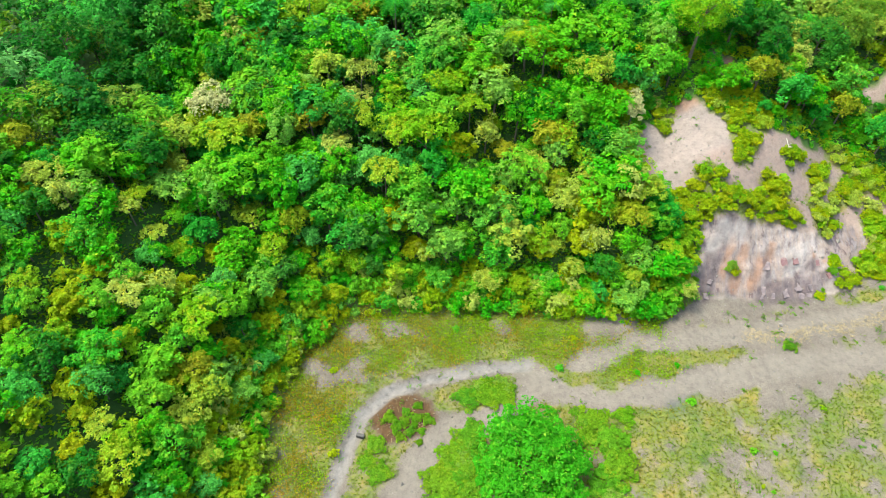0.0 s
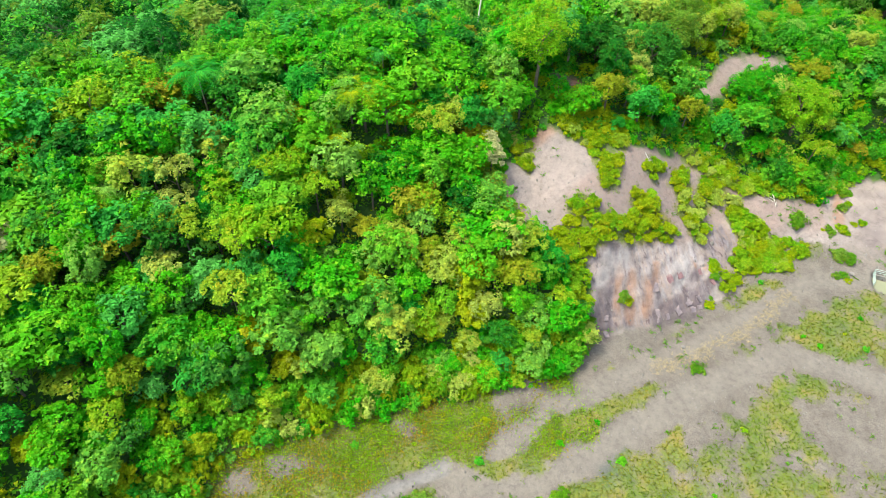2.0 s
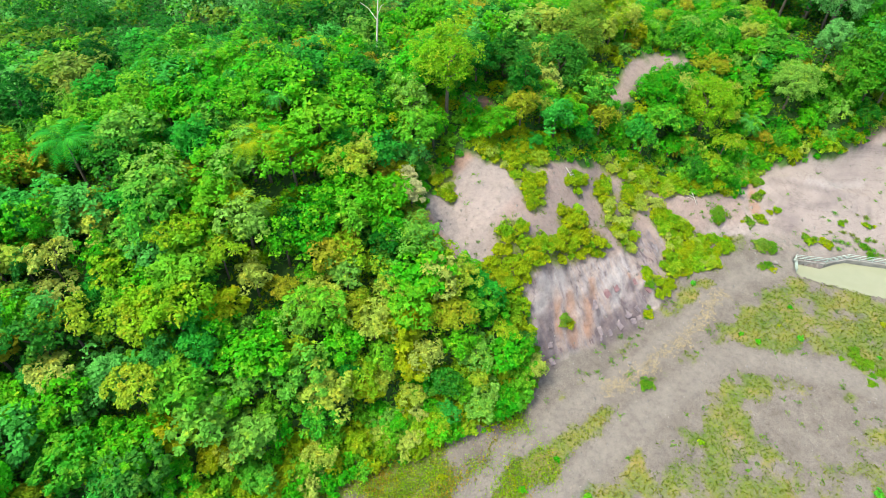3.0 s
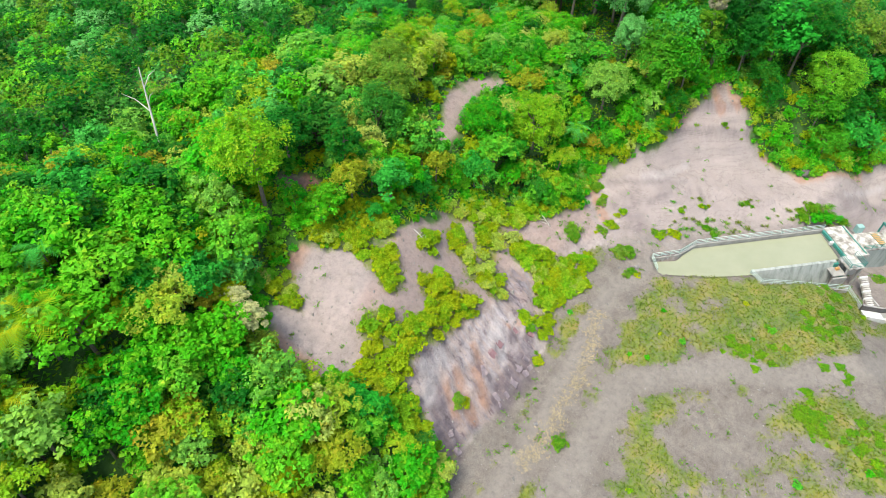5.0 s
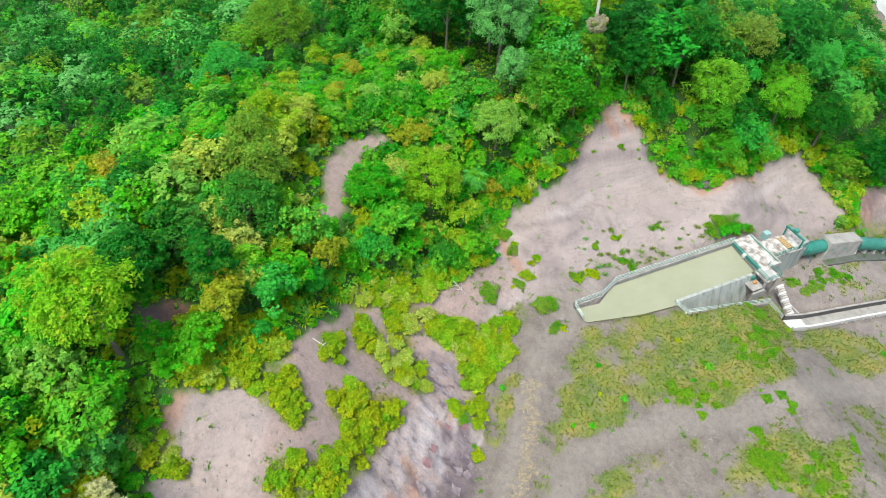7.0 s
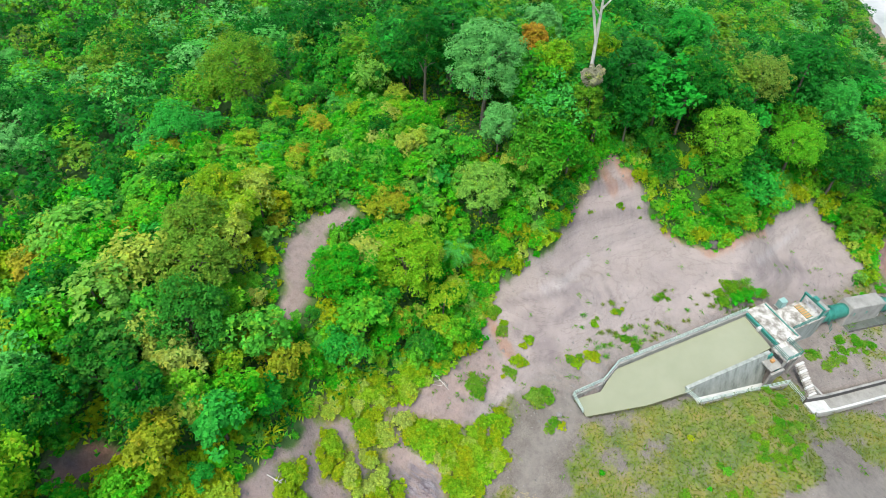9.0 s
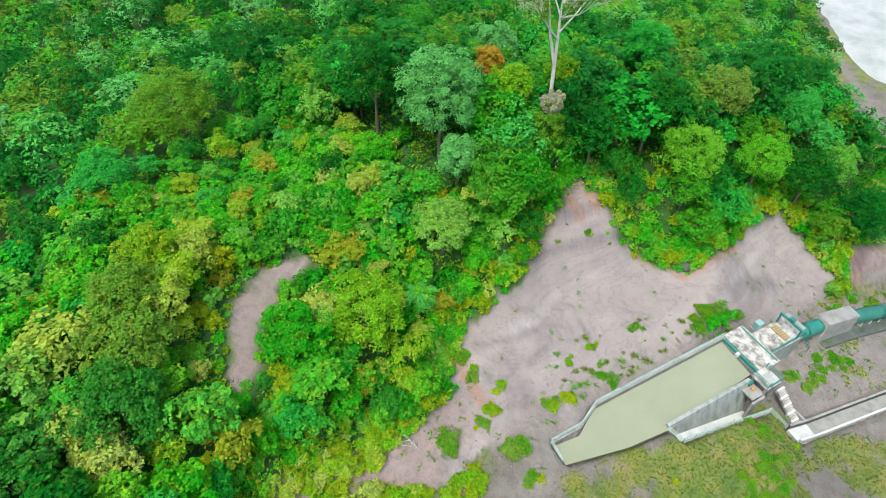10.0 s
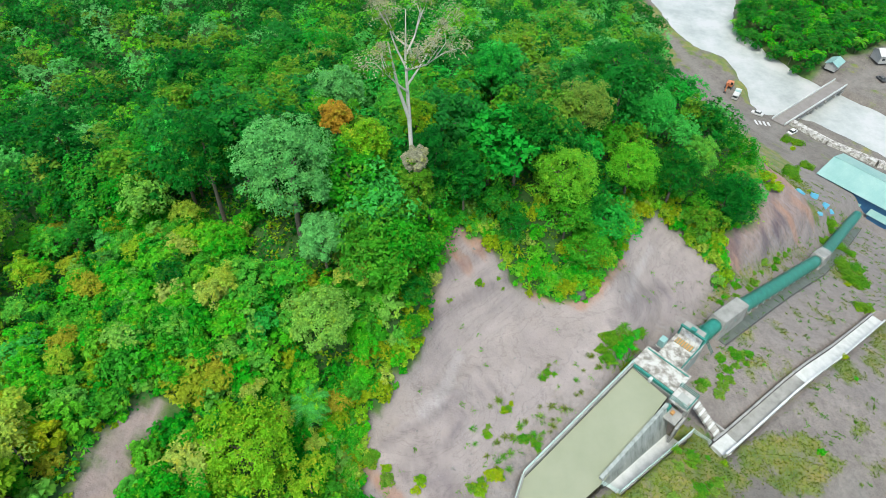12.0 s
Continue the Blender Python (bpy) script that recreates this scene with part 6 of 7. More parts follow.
# ---- river, bridge and buildings in the valley ----
wet = [(x, y) for x, y in WATER if abs(x) < 900 and y > -400]
left, right = [(900, 0)] + [p for p in BANK_NEAR if p in wet], [(900, -160)] + [p for p in BANK_FAR if p in wet]
left, right = [(x - 2.5, y + 2.5) for x, y in left], [(x + 2.5, y - 2.5) for x, y in right]
tagged(new("river_water", prism("river_water", left + right[::-1], -56, -52.6, RIVER_WATER)), "fast white silty river water", "river", kind="structure")


def house(name, at, heading, size, eave, rise, roof, wall, label, category, over=0.7, windows=4):
    """A building with walls, two roof slopes with sheet ribs, a ridge cap, a door and windows."""
    L, W = size
    ob = new(name)
    ob.matrix_basis = pose(*at, 0, 0, heading)
    tagged(ob, label, category)
    part("wall", bevel_box(name + "_wall", (L, W, eave), wall, 0.03), ob)
    for side in (-1, 1):
        run = W / 2 + over
        v = [(-L / 2 - over, 0, eave + rise), (L / 2 + over, 0, eave + rise), (L / 2 + over, side * run, eave - 0.1), (-L / 2 - over, side * run, eave - 0.1)]
        v = [(x, y, z - 0.12) for x, y, z in v] + v
        slope = part("roof", mesh_from("roof_slope", np.array(v), np.array([[3, 2, 1, 0], [4, 5, 6, 7], [0, 1, 5, 4], [1, 2, 6, 5], [2, 3, 7, 6], [3, 0, 4, 7]]), roof), ob)
        for k in range(int(L / 1.5) + 1):
            x = -L / 2 + 1.5 * k
            part("rib", tube_mesh("roof_rib", [(x, 0, eave + rise + 0.02), (x, side * run, eave - 0.08)], 0.05, roof, 4), slope)
    part("ridge_cap", tube_mesh("ridge_cap", [(-L / 2 - over, 0, eave + rise), (L / 2 + over, 0, eave + rise)], 0.16, roof, 6), ob)
    gable = [(s * L / 2 * 0.998, y, z) for s in (-1, 1) for y, z in ((-W / 2, eave - 0.05), (W / 2, eave - 0.05), (0, eave + rise - 0.15))]
    for k in (0, 3):
        part("gable", mesh_from("gable", np.array(gable[k:k + 3]), np.array([[0, 1, 2]]), wall), ob)
    for side in (-1, 1):
        for k in range(windows):
            w = part("window", bevel_box("window_frame", (1.5, 0.12, 1.3), WHITE_PAINT, 0.02), ob, m=pose(-L / 2 + L * (k + 0.5) / windows, side * W / 2, min(1.1, eave * 0.35)))
            part("pane", bevel_box("window_pane", (1.3, 0.16, 1.1), GLASS_DARK, 0.01), w, m=pose(0, 0, 0.1))
    return ob


HALL_TURN = -134.0
house("powerhouse", (219.4, -50.6, -50.6), HALL_TURN, (36, 15), 10.0, 2.6, ROOF, ROOF_WALL, "long powerhouse with a turquoise sheet roof and blue walls", "power station")
house("annex", (223.4, -37.4, -49.6), HALL_TURN + 6, (16, 5.2), 6.0, 0.9, ROOF, PLASTER, "low annex with a turquoise sheet roof beside the powerhouse", "annex", 0.4, 3)
house("valve_house", (212.6, -47.4, -49.0), HALL_TURN, (6.0, 5.0), 5.4, 0.7, ROOF, ROOF_WALL, "small valve house with a turquoise roof at the pipe's end", "annex", 0.4, 1)
house("river_hut", (309.8, -63.6, -49.4), -40, (6, 4.2), 2.6, 1.2, ROOF, PLASTER, "white hut with a turquoise sheet roof across the river", "hut", 0.6, 2)
house("white_house", (319.5, -87.0, -49.4), -80, (9, 6), 3.6, 1.6, WHITE_PAINT, PLASTER, "white house with a pale roof across the river", "house", 0.6, 3)

bridge = tagged(new("bridge"), "narrow concrete road bridge with low parapets over the river", "bridge")
A, B = Vector((265.5, -32.0, -48.6)), Vector((296.5, -62.5, -48.6))
heading = math.degrees(math.atan2(B.y - A.y, B.x - A.x))
mid, span = (A + B) / 2, (B - A).length
part("deck", bevel_box("bridge_deck", (span, 5.2, 0.6), ASPHALT, 0.05), bridge, m=pose(mid.x, mid.y, mid.z - 0.6, 0, 0, heading))
for side in (-1, 1):
    off = Vector((-math.sin(radians(heading)), math.cos(radians(heading)), 0)) * 2.45 * side
    part("parapet", bevel_box("bridge_parapet", (span, 0.3, 0.9), WHITE_WASH, 0.04), bridge, m=pose(mid.x + off.x, mid.y + off.y, mid.z, 0, 0, heading))
    part("girder", bevel_box("bridge_girder", (span, 0.5, 1.3), CONCRETE, 0.04), bridge, m=pose(mid.x + off.x * 0.8, mid.y + off.y * 0.8, mid.z - 1.9, 0, 0, heading))
    for k in range(7):
        p = A.lerp(B, (k + 0.5) / 7)
        part("bracket", bevel_box("bridge_bracket", (0.5, 0.7, 1.0), CONCRETE, 0.03), bridge, m=pose(p.x + off.x * 1.2, p.y + off.y * 1.2, p.z - 1.6, 0, 0, heading))
for k in (0.02, 0.5, 0.98):
    p = A.lerp(B, k)
    part("pier", bevel_box("bridge_pier", (1.2, 4.6, 6.0), CONCRETE, 0.1), bridge, m=pose(p.x, p.y, p.z - 6.6, 0, 0, heading))

for k in range(4):
    stripe = new("crossing_stripe", bevel_box("crossing_stripe", (3.6, 0.75, 0.03), WHITE_PAINT, 0.005))
    x, y = 262.4, -23.4 - 1.55 * k
    stripe.matrix_basis = pose(x, y, gz(x, y) + 0.06, 0, 0, 5)
    tagged(stripe, "worn white painted crossing stripe on the valley road", "road marking", "crossing stripes")

bank = tagged(new("river_wall"), "pale stone-faced river embankment wall", "retaining wall")
for (ax, ay), (bx, by) in (((268, -37), (257, -47)), ((256.7, -47.2), (247, -60)), ((246.8, -60.3), (241, -80)), ((240.9, -80.4), (236, -120))):
    part("wall_section", wall_between("wall_section", (ax, ay), (bx, by), -55, -48.6, 2.2, STAINED, 2.5), bank)

# Excavator and truck on the valley road
digger = tagged(new("excavator"), "orange tracked excavator parked beside the river road", "excavator")
digger.matrix_basis = pose(290.0, -19.6, gz(290, -19.6), 0, 0, 155)
for side in (-1, 1):
    part("track", bevel_box("excavator_track", (3.8, 0.6, 0.9), STEEL_DARK, 0.25), digger, m=pose(0, side * 1.1, 0))
part("body", bevel_box("excavator_body", (3.0, 2.6, 1.3), ORANGE, 0.15, (0.92, 0.92)), digger, m=pose(-0.2, 0, 1.0))
cab = part("cab", bevel_box("excavator_cab", (1.5, 1.0, 1.5), ORANGE, 0.12, (0.85, 0.9)), digger, m=pose(0.7, 0.75, 1.6))
part("pane", bevel_box("cab_pane", (0.08, 0.8, 0.9), GLASS_DARK, 0.02), cab, m=pose(0.72, 0, 0.4))
part("boom", tube_mesh("boom", [(1.0, -0.2, 1.8), (3.2, -0.2, 4.4), (5.2, -0.2, 4.2)], 0.32, ORANGE, 6), digger)
part("stick", tube_mesh("stick", [(5.2, -0.2, 4.2), (6.0, -0.2, 1.2)], 0.24, ORANGE, 6), digger)
part("bucket", bevel_box("bucket", (0.9, 1.1, 0.8), STEEL_DARK, 0.15, (0.7, 1.0)), digger, m=pose(5.9, -0.2, 0.3))

truck = tagged(new("truck"), "white lorry with covered cargo parked by the river", "truck")
truck.matrix_basis = pose(282.2, -20.6, gz(282.2, -20.6), 0, 0, 155)
part("chassis", bevel_box("truck_chassis", (6.4, 2.0, 0.4), STEEL_DARK, 0.05), truck, m=pose(0, 0, 0.6))
cab = part("cab", bevel_box("truck_cab", (1.7, 2.2, 1.9), WHITE_PAINT, 0.15, (0.9, 0.95)), truck, m=pose(2.4, 0, 0.9))
part("pane", bevel_box("truck_pane", (0.1, 1.8, 0.7), GLASS_DARK, 0.02), cab, m=pose(0.83, 0, 0.9))
for k in range(3):
    part("cargo", bevel_box("truck_cargo", (1.3, 2.2, 1.6), ROOF if k == 1 else WHITE_PAINT, 0.12), truck, m=pose(-2.4 + 1.45 * k, 0, 1.0))
for x in (2.2, -1.0, -2.2):
    for side in (-1, 1):
        part("wheel", tube_mesh("truck_wheel", [(0, -0.18, 0), (0, 0.18, 0)], 0.5, STEEL_DARK, 12), truck, m=pose(x, side * 0.95, 0.5))


def parked_car(x, y, heading, paint, label):
    ob = tagged(new("car"), label, "car", "parked cars")
    ob.matrix_basis = pose(x, y, gz(x, y), 0, 0, heading)
    part("body", bevel_box("car_body", (4.2, 1.75, 0.75), paint, 0.15), ob, m=pose(0, 0, 0.3))
    part("cabin", bevel_box("car_cabin", (2.4, 1.6, 0.65), GLASS_DARK, 0.1, (0.75, 0.85)), ob, m=pose(-0.1, 0, 1.0))
    part("roof", bevel_box("car_roof", (1.7, 1.35, 0.08), paint, 0.03), ob, m=pose(-0.1, 0, 1.64))
    for a in (-1.3, 1.3):
        for side in (-1, 1):
            part("wheel", tube_mesh("car_wheel", [(0, -0.1, 0), (0, 0.1, 0)], 0.32, STEEL_DARK, 10), ob, m=pose(a, side * 0.8, 0.32))


parked_car(270.0, -25.6, 60, WHITE_PAINT, "white car parked beside the river road")
parked_car(259.0, -35.0, 130, WHITE_PAINT, "white car parked at the bridge head")
parked_car(304.5, -81.0, 20, STEEL_DARK, "dark car parked in the yard across the river")

for x, y, sx, sy, turn in ((199.7, -14.3, 2.8, 1.8, 30), (199.3, -18.2, 4.2, 2.2, -25), (195.4, -19.6, 3.0, 1.8, -40), (195.6, -22.0, 2.2, 1.3, 10), (189.0, -15.4, 2.0, 1.4, 70)):
    tarp = new("tarpaulin", bevel_box("tarpaulin", (sx, sy, 0.5), TARP, 0.12, (0.6, 0.5)))
    tarp.matrix_basis = pose(x, y, gz(x, y) - 0.05, 0, 0, turn)
    tagged(tarp, "crumpled blue tarpaulin lying over materials", "tarpaulin", "tarpaulins by the powerhouse")


def boulder(x, y, size, seed, mat, label):
    rnd = np.random.RandomState(seed)
    bm = bmesh.new()
    bmesh.ops.create_icosphere(bm, subdivisions=2, radius=size)
    for v in bm.verts:
        v.co *= 1 + 0.22 * noise.noise(v.co * 1.3 / size + Vector((seed, 0, 0)))
        v.co.z *= 0.75
    me = bpy.data.meshes.new("boulder")
    bm.to_mesh(me)
    bm.free()
    me.materials.append(mat)
    ob = new("boulder", me)
    ob.matrix_basis = pose(x, y, gz(x, y) + size * 0.3, 0, 0, rnd.uniform(0, 360))
    return tagged(ob, label, "boulder", "boulders")


boulder(129.7, 49.0, 1.0, 3, DARK_STONE, "dark rounded boulder at the foot of the shrubs")
for k, (x, y, size) in enumerate(((53.0, 57.3, 0.35), (88.0, 61.6, 0.45), (86.6, 60.2, 0.35), (96, 79.0, 0.5), (101.4, 82.0, 0.8), (102.8, 81.6, 0.7), (101.5, 79.6, 0.7), (99.6, 78.2, 0.5))):
    boulder(x, y, size, 20 + k, STONE, "small grey loose boulder on bare soil")


def fallen_branch(a, b, seed):
    """A bleached forked branch lying on the slope."""
    rnd = np.random.RandomState(seed)
    p, q = (np.array([x, y, gz(x, y) + 0.35]) for x, y in (a, b))
    pieces = [tube([p, (p + q) / 2 + [0, 0, 0.15], q], [0.075, 0.055, 0.03], 6)]
    for k in range(4):
        m = p + (q - p) * (0.3 + 0.17 * k)
        pieces.append(tube([m, m + rnd.normal(size=3) * [0.4, 0.4, 0.1] + [0, 0, 0.25], m + rnd.normal(size=3) * [0.8, 0.8, 0.1] + [0, 0, 0.3]], [0.06, 0.04, 0.015], 5))
    v, f = join(pieces)
    tagged(new("fallen_branch", mesh_from("fallen_branch", v, f, PALE_BARK, True)), "bleached dead branch lying on the slope", "dead branch", "fallen branches")


fallen_branch((58.6, 85.4), (59.0, 82.9), 71)
fallen_branch((83.0, 78.8), (82.2, 76.0), 72)

# Angular blocks at the foot of the rock face
def rock_block(x, y, size, seed, mat):
    rnd = np.random.RandomState(seed)
    bm = bmesh.new()
    bmesh.ops.create_cube(bm, size=1.0)
    bmesh.ops.subdivide_edges(bm, edges=bm.edges[:], cuts=1, use_grid_fill=True)
    for v in bm.verts:
        v.co = Vector((v.co.x * size * rnd.uniform(0.8, 1.2), v.co.y * size * 1.5 * rnd.uniform(0.8, 1.2), v.co.z * size * 0.9 * rnd.uniform(0.7, 1.2)))
    me = bpy.data.meshes.new("rock_block")
    bm.to_mesh(me)
    bm.free()
    me.materials.append(mat)
    ob = new("rock_block", me)
    ob.matrix_basis = pose(x, y, gz(x, y) - 0.32 * size, rnd.uniform(15, 35), rnd.uniform(-12, 12), rnd.uniform(-25, 25))
    tagged(ob, "angular weathered block on the rock face", "rock", "rock blocks")


rnd = np.random.RandomState(66)
for k, (x, y) in enumerate(((62.0, 68.0), (63.7, 66.3), (58.3, 68.3), (56.2, 67.9), (60.2, 64.5), (59.8, 63.2), (58.0, 64.6), (58.5, 63.1), (52.2, 63.8), (51.7, 62.7), (53.8, 63.1), (53.1, 67.2), (42.4, 62.6), (43.2, 64.4), (56.0, 63.6))):
    rock_block(x, y, rnd.uniform(0.6, 1.15), 400 + k, MAROON_STONE if k < 4 else MAUVE_STONE)

post = new("marker_block", bevel_box("marker_block", (1.1, 0.5, 0.6), STEEL_DARK, 0.05))
post.matrix_basis = pose(-11.2, 38.6, gz(-11.2, 38.6) - 0.05, 0, 0, -15)
tagged(post, "dark steel grate block set at the drain's edge", "drain grate")

# Lone tree on the bench
trunk, crown = species("bench_tree", [91], 7.6, 4.6, 2.6, 150, 80, 0.38, LEAF_BENCH, girth=0.28, low=-0.15, lobes=0.1, clump=0.18)[0]
plant("bench_tree", trunk, crown, (11.2, 34.0, gz(11.2, 34.0)), 0.4, (1, 1, 1), "broad bright green tree standing alone on the bench", "tree", "")
# Trees that stand out
trunk, crown = species("cream_tree", [93], 3.9, 3.2, 3.6, 60, 60, 0.30, LEAF_YELLOW, low=-0.5)[0]
cream = plant("pale_tree", trunk, crown, (-36.5, 83.8, gz(-36.5, 83.8)), 0.0, (1.3, 1.3, 1.3), LABELS["pale_tree"], "tree", "")
part("young_leaves", crown_mesh("young_leaves", 95, 2.5, 1.5, 30, 60, 0.30, LEAF_PALE, 6.4, -0.1), cream, "pale cream young leaves at the top")
for k, (x, y, size) in enumerate(((118.5, 76.2, 1.25), (121.0, 74.6, 1.35), (129.6, 73.2, 1.1), (116.4, 80.2, 1.1), (119.6, 80.0, 1.3), (137.0, 68.0, 1.2))):
    trunk, crown = MID["leafy_tree"][k % 3]
    plant("leafy_tree", trunk, crown, (x, y, gz(x, y)), k * 1.3, (size * 0.9, size * 0.9, size * 1.15), LABELS["leafy_tree"], "tree", "trees on the far slope")

for x, y, k, mat, label in ((31.0, 85.3, 0.9, LEAF_PALE, "small tree with whitish dry leaves on the slope"), (31.8, 88.6, 0.7, LEAF_PALE, "small tree with whitish dry leaves on the slope")):
    trunk, crown = species("accent", [94], 2.2, 2.2, 6.0, 30, 60, 0.34, mat)[0]
    plant("accent_tree", trunk, crown, (x, y, gz(x, y)), 0.3, (k, k, k), label, "tree", "")
snag = new("bare_trunk", trunk_mesh("bare_trunk", 8, 17.0, 0.2, 5.0, 3, PALE_BARK))
snag.matrix_basis = pose(38.6, 116.0, gz(38.6, 116.0), 0, 8, 20)
tagged(snag, "bare pale trunk standing above the woods", "dead tree")

# Plants in the muddy hollow
for k in range(12):
    a = k * 2.4
    x, y = -4.6 + (0.6 + 0.27 * k) * math.cos(a), 40.3 + (0.6 + 0.22 * k) * math.sin(a)
    shrub(x, y, 0.42 + 0.07 * (k % 5), "lush", np.random.RandomState(300 + k))

# Kerb of the wet gutter beside the penstock
gutter = tagged(new("pipe_gutter"), "damp dark concrete gutter kerb running beside the penstock", "gutter")
for (ax, ay), (bx, by) in (((20, -3.6), (27, -4.4)), ((27, -4.4), (45, -5.6)), ((45, -5.6), (64, -7.4)), ((64, -7.4), (80, -7.2)), ((80, -7.2), (115, -5.6))):
    a, b = in_basin(ax, ay), in_basin(bx, by)
    for k in range(4):
        p, q = Vector(a).lerp(Vector(b), k / 4), Vector(a).lerp(Vector(b), (k + 1) / 4)
        part("gutter_slab", sloping_wall("gutter_slab", p.xy, q.xy, min(gz(*p.xy), gz(*q.xy)) - 1.0, (gz(*p.xy) + 0.2, gz(*q.xy) + 0.2), 0.2, DARK_STONE), gutter)
        across = Vector((0.626, 0.780)) * 0.95
        p, q = p.xy + across, q.xy + across
        part("gutter_floor", sloping_wall("gutter_floor", p, q, min(gz(*p), gz(*q)) - 1.0, (gz(*p) + 0.1, gz(*q) + 0.1), 1.7, WET_CONCRETE), gutter, "wet grey-green concrete strip")

# Gaunt white-barked tree
gaunt = new("white_barked_tree")
gaunt.matrix_basis = pose(128.2, 75.5, gz(128.2, 75.5) - 0.6)
tagged(gaunt, "gaunt white-barked tree with sparse foliage above the woods", "tree")
rnd = np.random.RandomState(5)
pieces, ends = [tube([(0, 0, -1), (0.2, 0, 10), (0.3, 0.2, 20), (0.6, 0.4, 27), (0.9, 0.2, 33)], [0.42, 0.32, 0.26, 0.15, 0.05], 8), tube([(0.2, 0.1, 19), (-0.5, 1.2, 24), (-0.9, 2.0, 30)], [0.26, 0.2, 0.06], 7)], []
for k, (h, a, out, up) in enumerate(((23, 2.6, 4.2, 5.5), (24, 5.4, 4.5, 6.0), (26, 0.8, 4.0, 4.5), (26, 3.6, 4.2, 4.0), (28, 5.8, 3.2, 4.0), (26, 4.4, 5.0, 3.5), (29, 1.8, 2.4, 3.4))):
    s = np.array([0.35, 0.2, h])
    e = s + [out * math.cos(a), out * math.sin(a), up]
    m = (s + e) / 2 + [0, 0, -0.5]
    pieces.append(tube([s, m, e], [0.15, 0.10, 0.04], 6))
    ends.append(e)
    for j in range(3):
        f = e + [rnd.uniform(-1.6, 1.6), rnd.uniform(-1.6, 1.6), rnd.uniform(0.4, 1.8)]
        pieces.append(tube([m + (e - m) * 0.4 * j, (e + f) / 2, f], [0.07, 0.05, 0.02], 5))
        ends.append(f)
v, q = join(pieces)
part("trunk", mesh_from("white_trunk", v, q, PALE_BARK, True), gaunt)
ends = np.array(ends)
v, t = clump_leaves(rnd, ends, unit(ends - [0, 0, 26]), 1.7, 130, 0.26, 0.16)
part("crown", mesh_from("sparse_crown", v, t, LEAF_GREY), gaunt, "sparse greyish foliage at the twig ends")
v, t = clump_leaves(rnd, ends[::3] * [0.8, 0.8, 1] + [0, 0, -1.5], unit(ends[::3]), 1.4, 120, 0.34, 0.2)
part("crown", mesh_from("lower_crown", v, t, LEAF_OLIVE_DARK), gaunt, "olive foliage on lower limbs")


# Palms over the far bank's woods
DARK_FRONDS = [palm_mesh(s, 16, 2.6, m) for s, m in ((114, LEAF_FOREST), (115, LEAF_GREEN), (116, LEAF_FOREST))]
x, y, rnd = scatter(23, (296, 420, -128, -28), 5.6)
keep = signed(x, y, FAR_BANK) > 1.0
for n, (px, py) in enumerate(sorted(zip(x[keep], y[keep]))[:170]):
    palm = new("riverside_palm")
    k = rnd.uniform(0.9, 1.4)
    palm.matrix_basis = Matrix.LocRotScale((px, py, gz(px, py)), Euler((0, 0, rnd.uniform(0, 6.28))), (k, k, k))
    part("trunk", PALM_STEM[4.0], palm)
    part("fronds", DARK_FRONDS[rnd.choice(3)], palm, m=Matrix.Translation((0, 0, 4.0)))
    tagged(palm, "bushy green palm in the woods across the river", "palm", "palms across the river")

# Bushes of the valley side, the river bank and the yard
rnd = np.random.RandomState(34)
for x, y, k, tone in ((186.0, 15.0, 1.8, "lush"), (189.0, 13.0, 1.5, "lush"), (233.6, -31.1, 1.6, "lush"), (252.1, -31.8, 1.3, "lush"), (250.0, -34.0, 1.5, "lush"), (246.9, -31.0, 1.1, "yellow"),
                      (214.7, -17.4, 1.7, "lush"), (220.7, -21.8, 1.5, "lush"), (210.7, -18.4, 1.3, "lush"), (181.4, 3.7, 2.0, "yellow"), (181.6, 1.4, 1.7, "yellow"), (180.6, 6.0, 1.5, "yellow"), (183.5, -17.2, 1.9, "lush"), (180.4, -14.8, 1.6, "lush"),
                      (188.5, -20.7, 1.6, "lush"), (166.8, -13.0, 1.4, "lush"), (162.7, -13.7, 1.6, "lush"), (179.5, -21.5, 1.3, "lush"), (171.0, -15.9, 1.5, "lush"), (163.3, -16.7, 1.3, "lush"), (152.1, -10.3, 1.2, "lush")):
    for n in range(2):
        px, py = x + rnd.normal() * 0.9, y + rnd.normal() * 0.9
        size = k * rnd.uniform(0.6, 1.0)
        plant("valley_bush", SHRUB_STEM, SHRUBS[tone][rnd.randint(2)], (px, py, gz(px, py) - 0.05), rnd.uniform(0, 6.28), (size, size, size * 0.9), "rounded leafy bush on the valley side", "shrub", "bushes in the valley")

# Straw and stones along the footpath
STRAW = plain("dry_straw", [(0.3, (0.20, 0.165, 0.09)), (0.7, (0.36, 0.30, 0.17))], 1.5, 0.9)
x, y, rnd = scatter(35, (46, 78, 52, 63), 0.36)
band = line_distance(x, y, [(74.5, 60.6), (68.0, 58.2), (62.0, 56.6), (54.0, 55.6), (47.0, 55.2)]) + 0.8 * waves(x, y, 2.5, 43)
keep = rnd.uniform(0, 1, len(x)) < 0.75 * (1 - smooth(0.3, 1.7, band))
x, y = x[keep], y[keep]
pos = np.repeat(np.stack([x, y, ground_z(x, y)], 1), 6, 0) + rnd.normal(size=(len(x) * 6, 3)) * [0.16, 0.16, 0.02] + [0, 0, 0.08]
v, t = leaf_arrays(rnd, pos, rnd.normal(size=pos.shape) * 0.35 + [0, 0, 1], 0.30, 0.07, 0.1, True)
tagged(new("dry_straw", mesh_from("dry_straw", v, t, STRAW)), "pale dry straw and litter strewn along the path", "straw", kind="stuff")

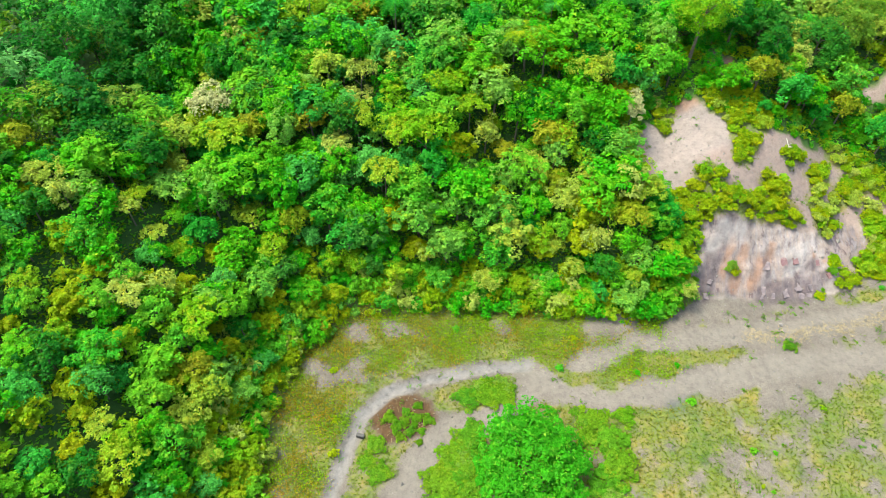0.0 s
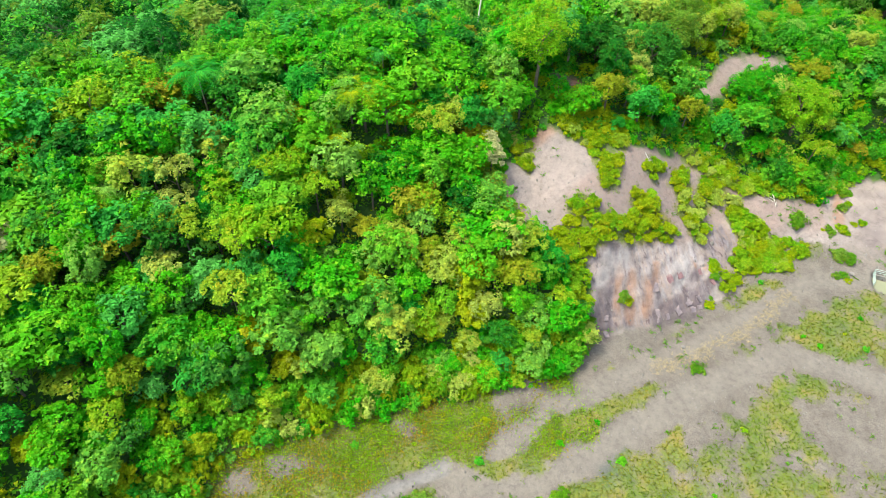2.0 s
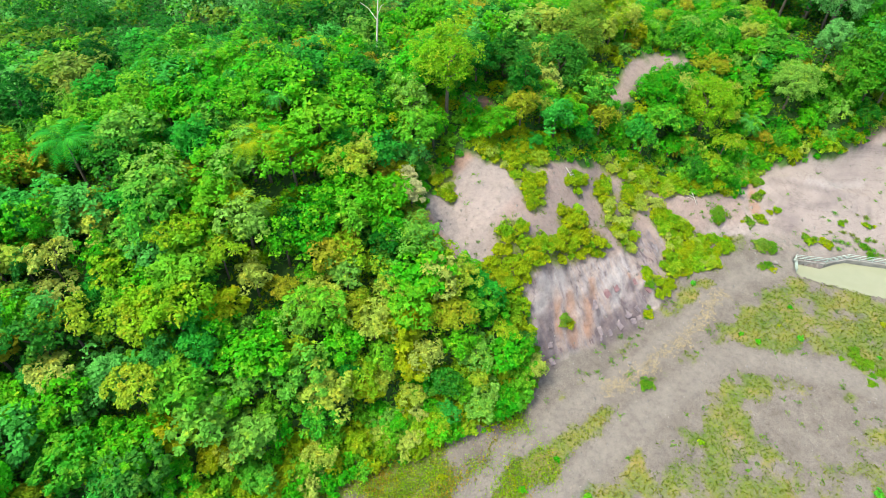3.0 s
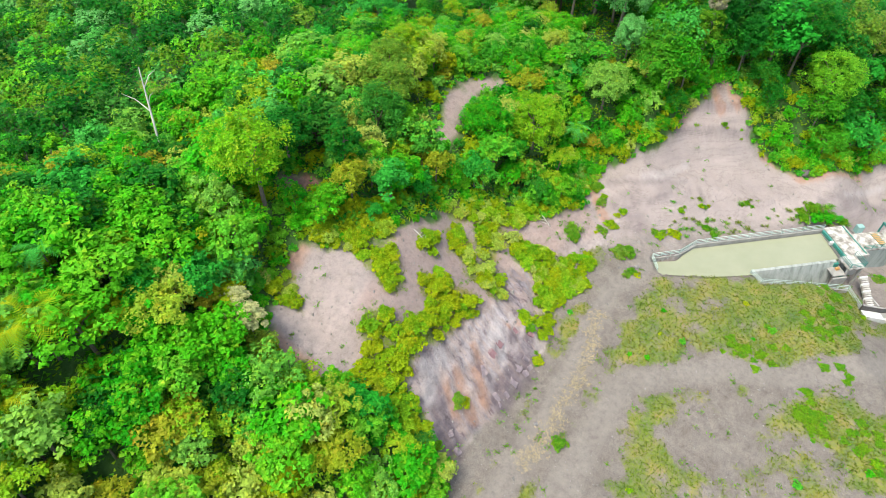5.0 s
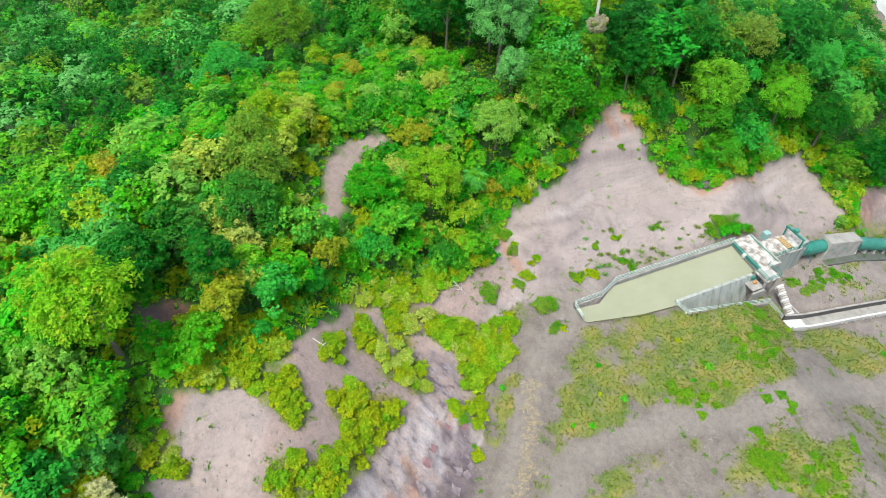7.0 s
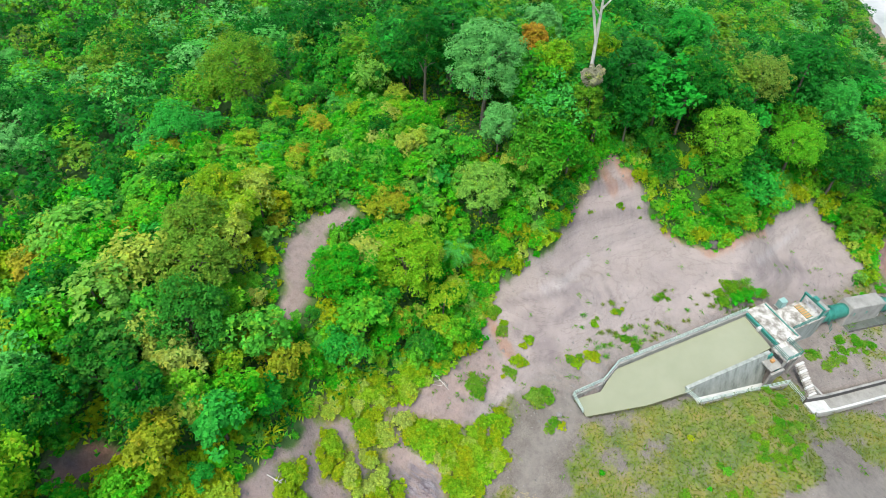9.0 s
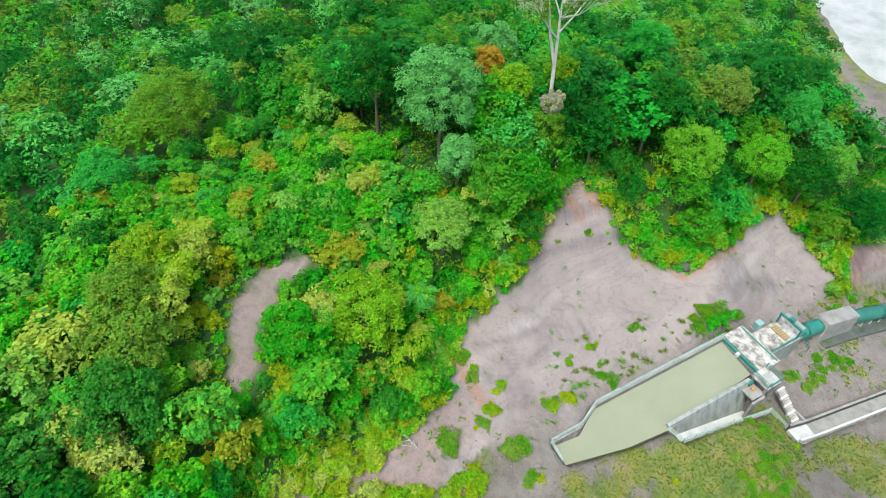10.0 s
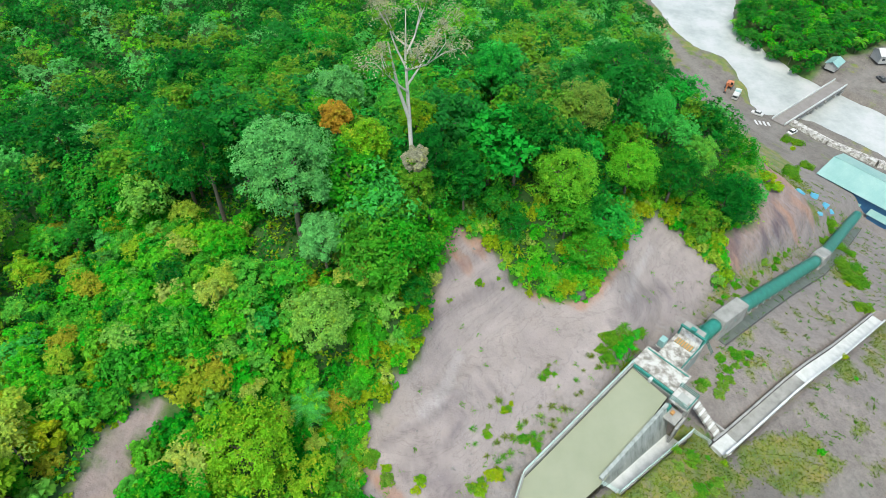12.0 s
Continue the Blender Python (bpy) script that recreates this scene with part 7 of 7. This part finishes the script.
# Dry twigs lying in the muddy hollow
rnd = np.random.RandomState(31)
pieces = []
for k in range(70):
    a, r = rnd.uniform(0, 6.28), math.sqrt(rnd.uniform(0, 1))
    p = np.array([-5.2 + 4.2 * r * math.cos(a), 41.2 + 3.6 * r * math.sin(a), 0])
    p[2] = gz(p[0], p[1]) + 0.05
    w = np.array([rnd.normal(), rnd.normal(), rnd.uniform(0.1, 0.5)]) * rnd.uniform(0.3, 0.7)
    pieces.append(tube([p, p + w * 0.5 + [0, 0, 0.08], p + w], [0.022, 0.018, 0.01], 4))
v, q = join(pieces)
tagged(new("dry_twigs", mesh_from("dry_twigs", v, q, STRAW)), "pale dry twigs strewn over dark mud", "twigs", kind="stuff")

# Weeds flanking the lone tree
rnd = np.random.RandomState(32)
for x, y, k, tone in ((20.9, 41.1, 1.2, "lush"), (22.5, 37.8, 1.5, "fine_green"), (23.1, 34.6, 1.4, "lush"), (20.9, 31.8, 1.5, "fine_green"), (25.3, 41.5, 0.9, "lush"), (19.6, 38.6, 1.0, "lush"), (21.5, 29.0, 1.4, "fine_green"),
                      (-0.9, 32.7, 1.2, "lush"), (1.5, 35.7, 1.4, "lush"), (3.3, 37.9, 1.3, "lush"), (4.2, 39.8, 0.9, "lush"), (1.0, 31.5, 1.6, "lush"), (3.2, 34.5, 1.5, "lush"), (-0.5, 29.0, 1.4, "lush"),
                      (6.2, 45.0, 1.3, "lush"), (3.5, 44.5, 1.1, "lush"), (8.6, 44.8, 1.1, "lush"), (-10.1, 35.1, 0.7, "lush"), (-8.3, 33.4, 0.9, "lush"), (-9.0, 37.3, 0.8, "lush")):
    plant("weed_mound", SHRUB_STEM, SHRUBS[tone][rnd.randint(2)], (x, y, gz(x, y) - 0.05), rnd.uniform(0, 6.28), (k * 1.25, k * 1.25, k * 0.6), "low spreading mound of leafy weeds on the bench", "shrub", "weed mounds on the bench")

# Lush clumps in the bench grass
rnd = np.random.RandomState(33)
for x, y in ((84.1, 41.4), (84.1, 43.0), (84.1, 39.7), (98.5, 34.7), (100.3, 33.6), (96.4, 35.9), (94.0, 30.9), (91.7, 30.0), (87.9, 36.9), (80.4, 30.4), (81.1, 31.6), (78.9, 27.9), (81.1, 24.3), (78.6, 27.2), (85.8, 19.6), (78.3, 20.1), (80.8, 23.1), (79.0, 29.3)):
    for n in range(5):
        px, py, k = x + rnd.normal() * 1.7, y + rnd.normal() * 1.4, rnd.uniform(0.18, 0.5)
        plant("weed_clump", SHRUB_STEM, SHRUBS["lush"][rnd.randint(2)], (px, py, gz(px, py) - 0.05), rnd.uniform(0, 6.28), (k * 1.3, k * 1.3, k * 0.4), "small lush clump of leafy weeds in bench grass", "weeds", "weed clumps in the bench grass")
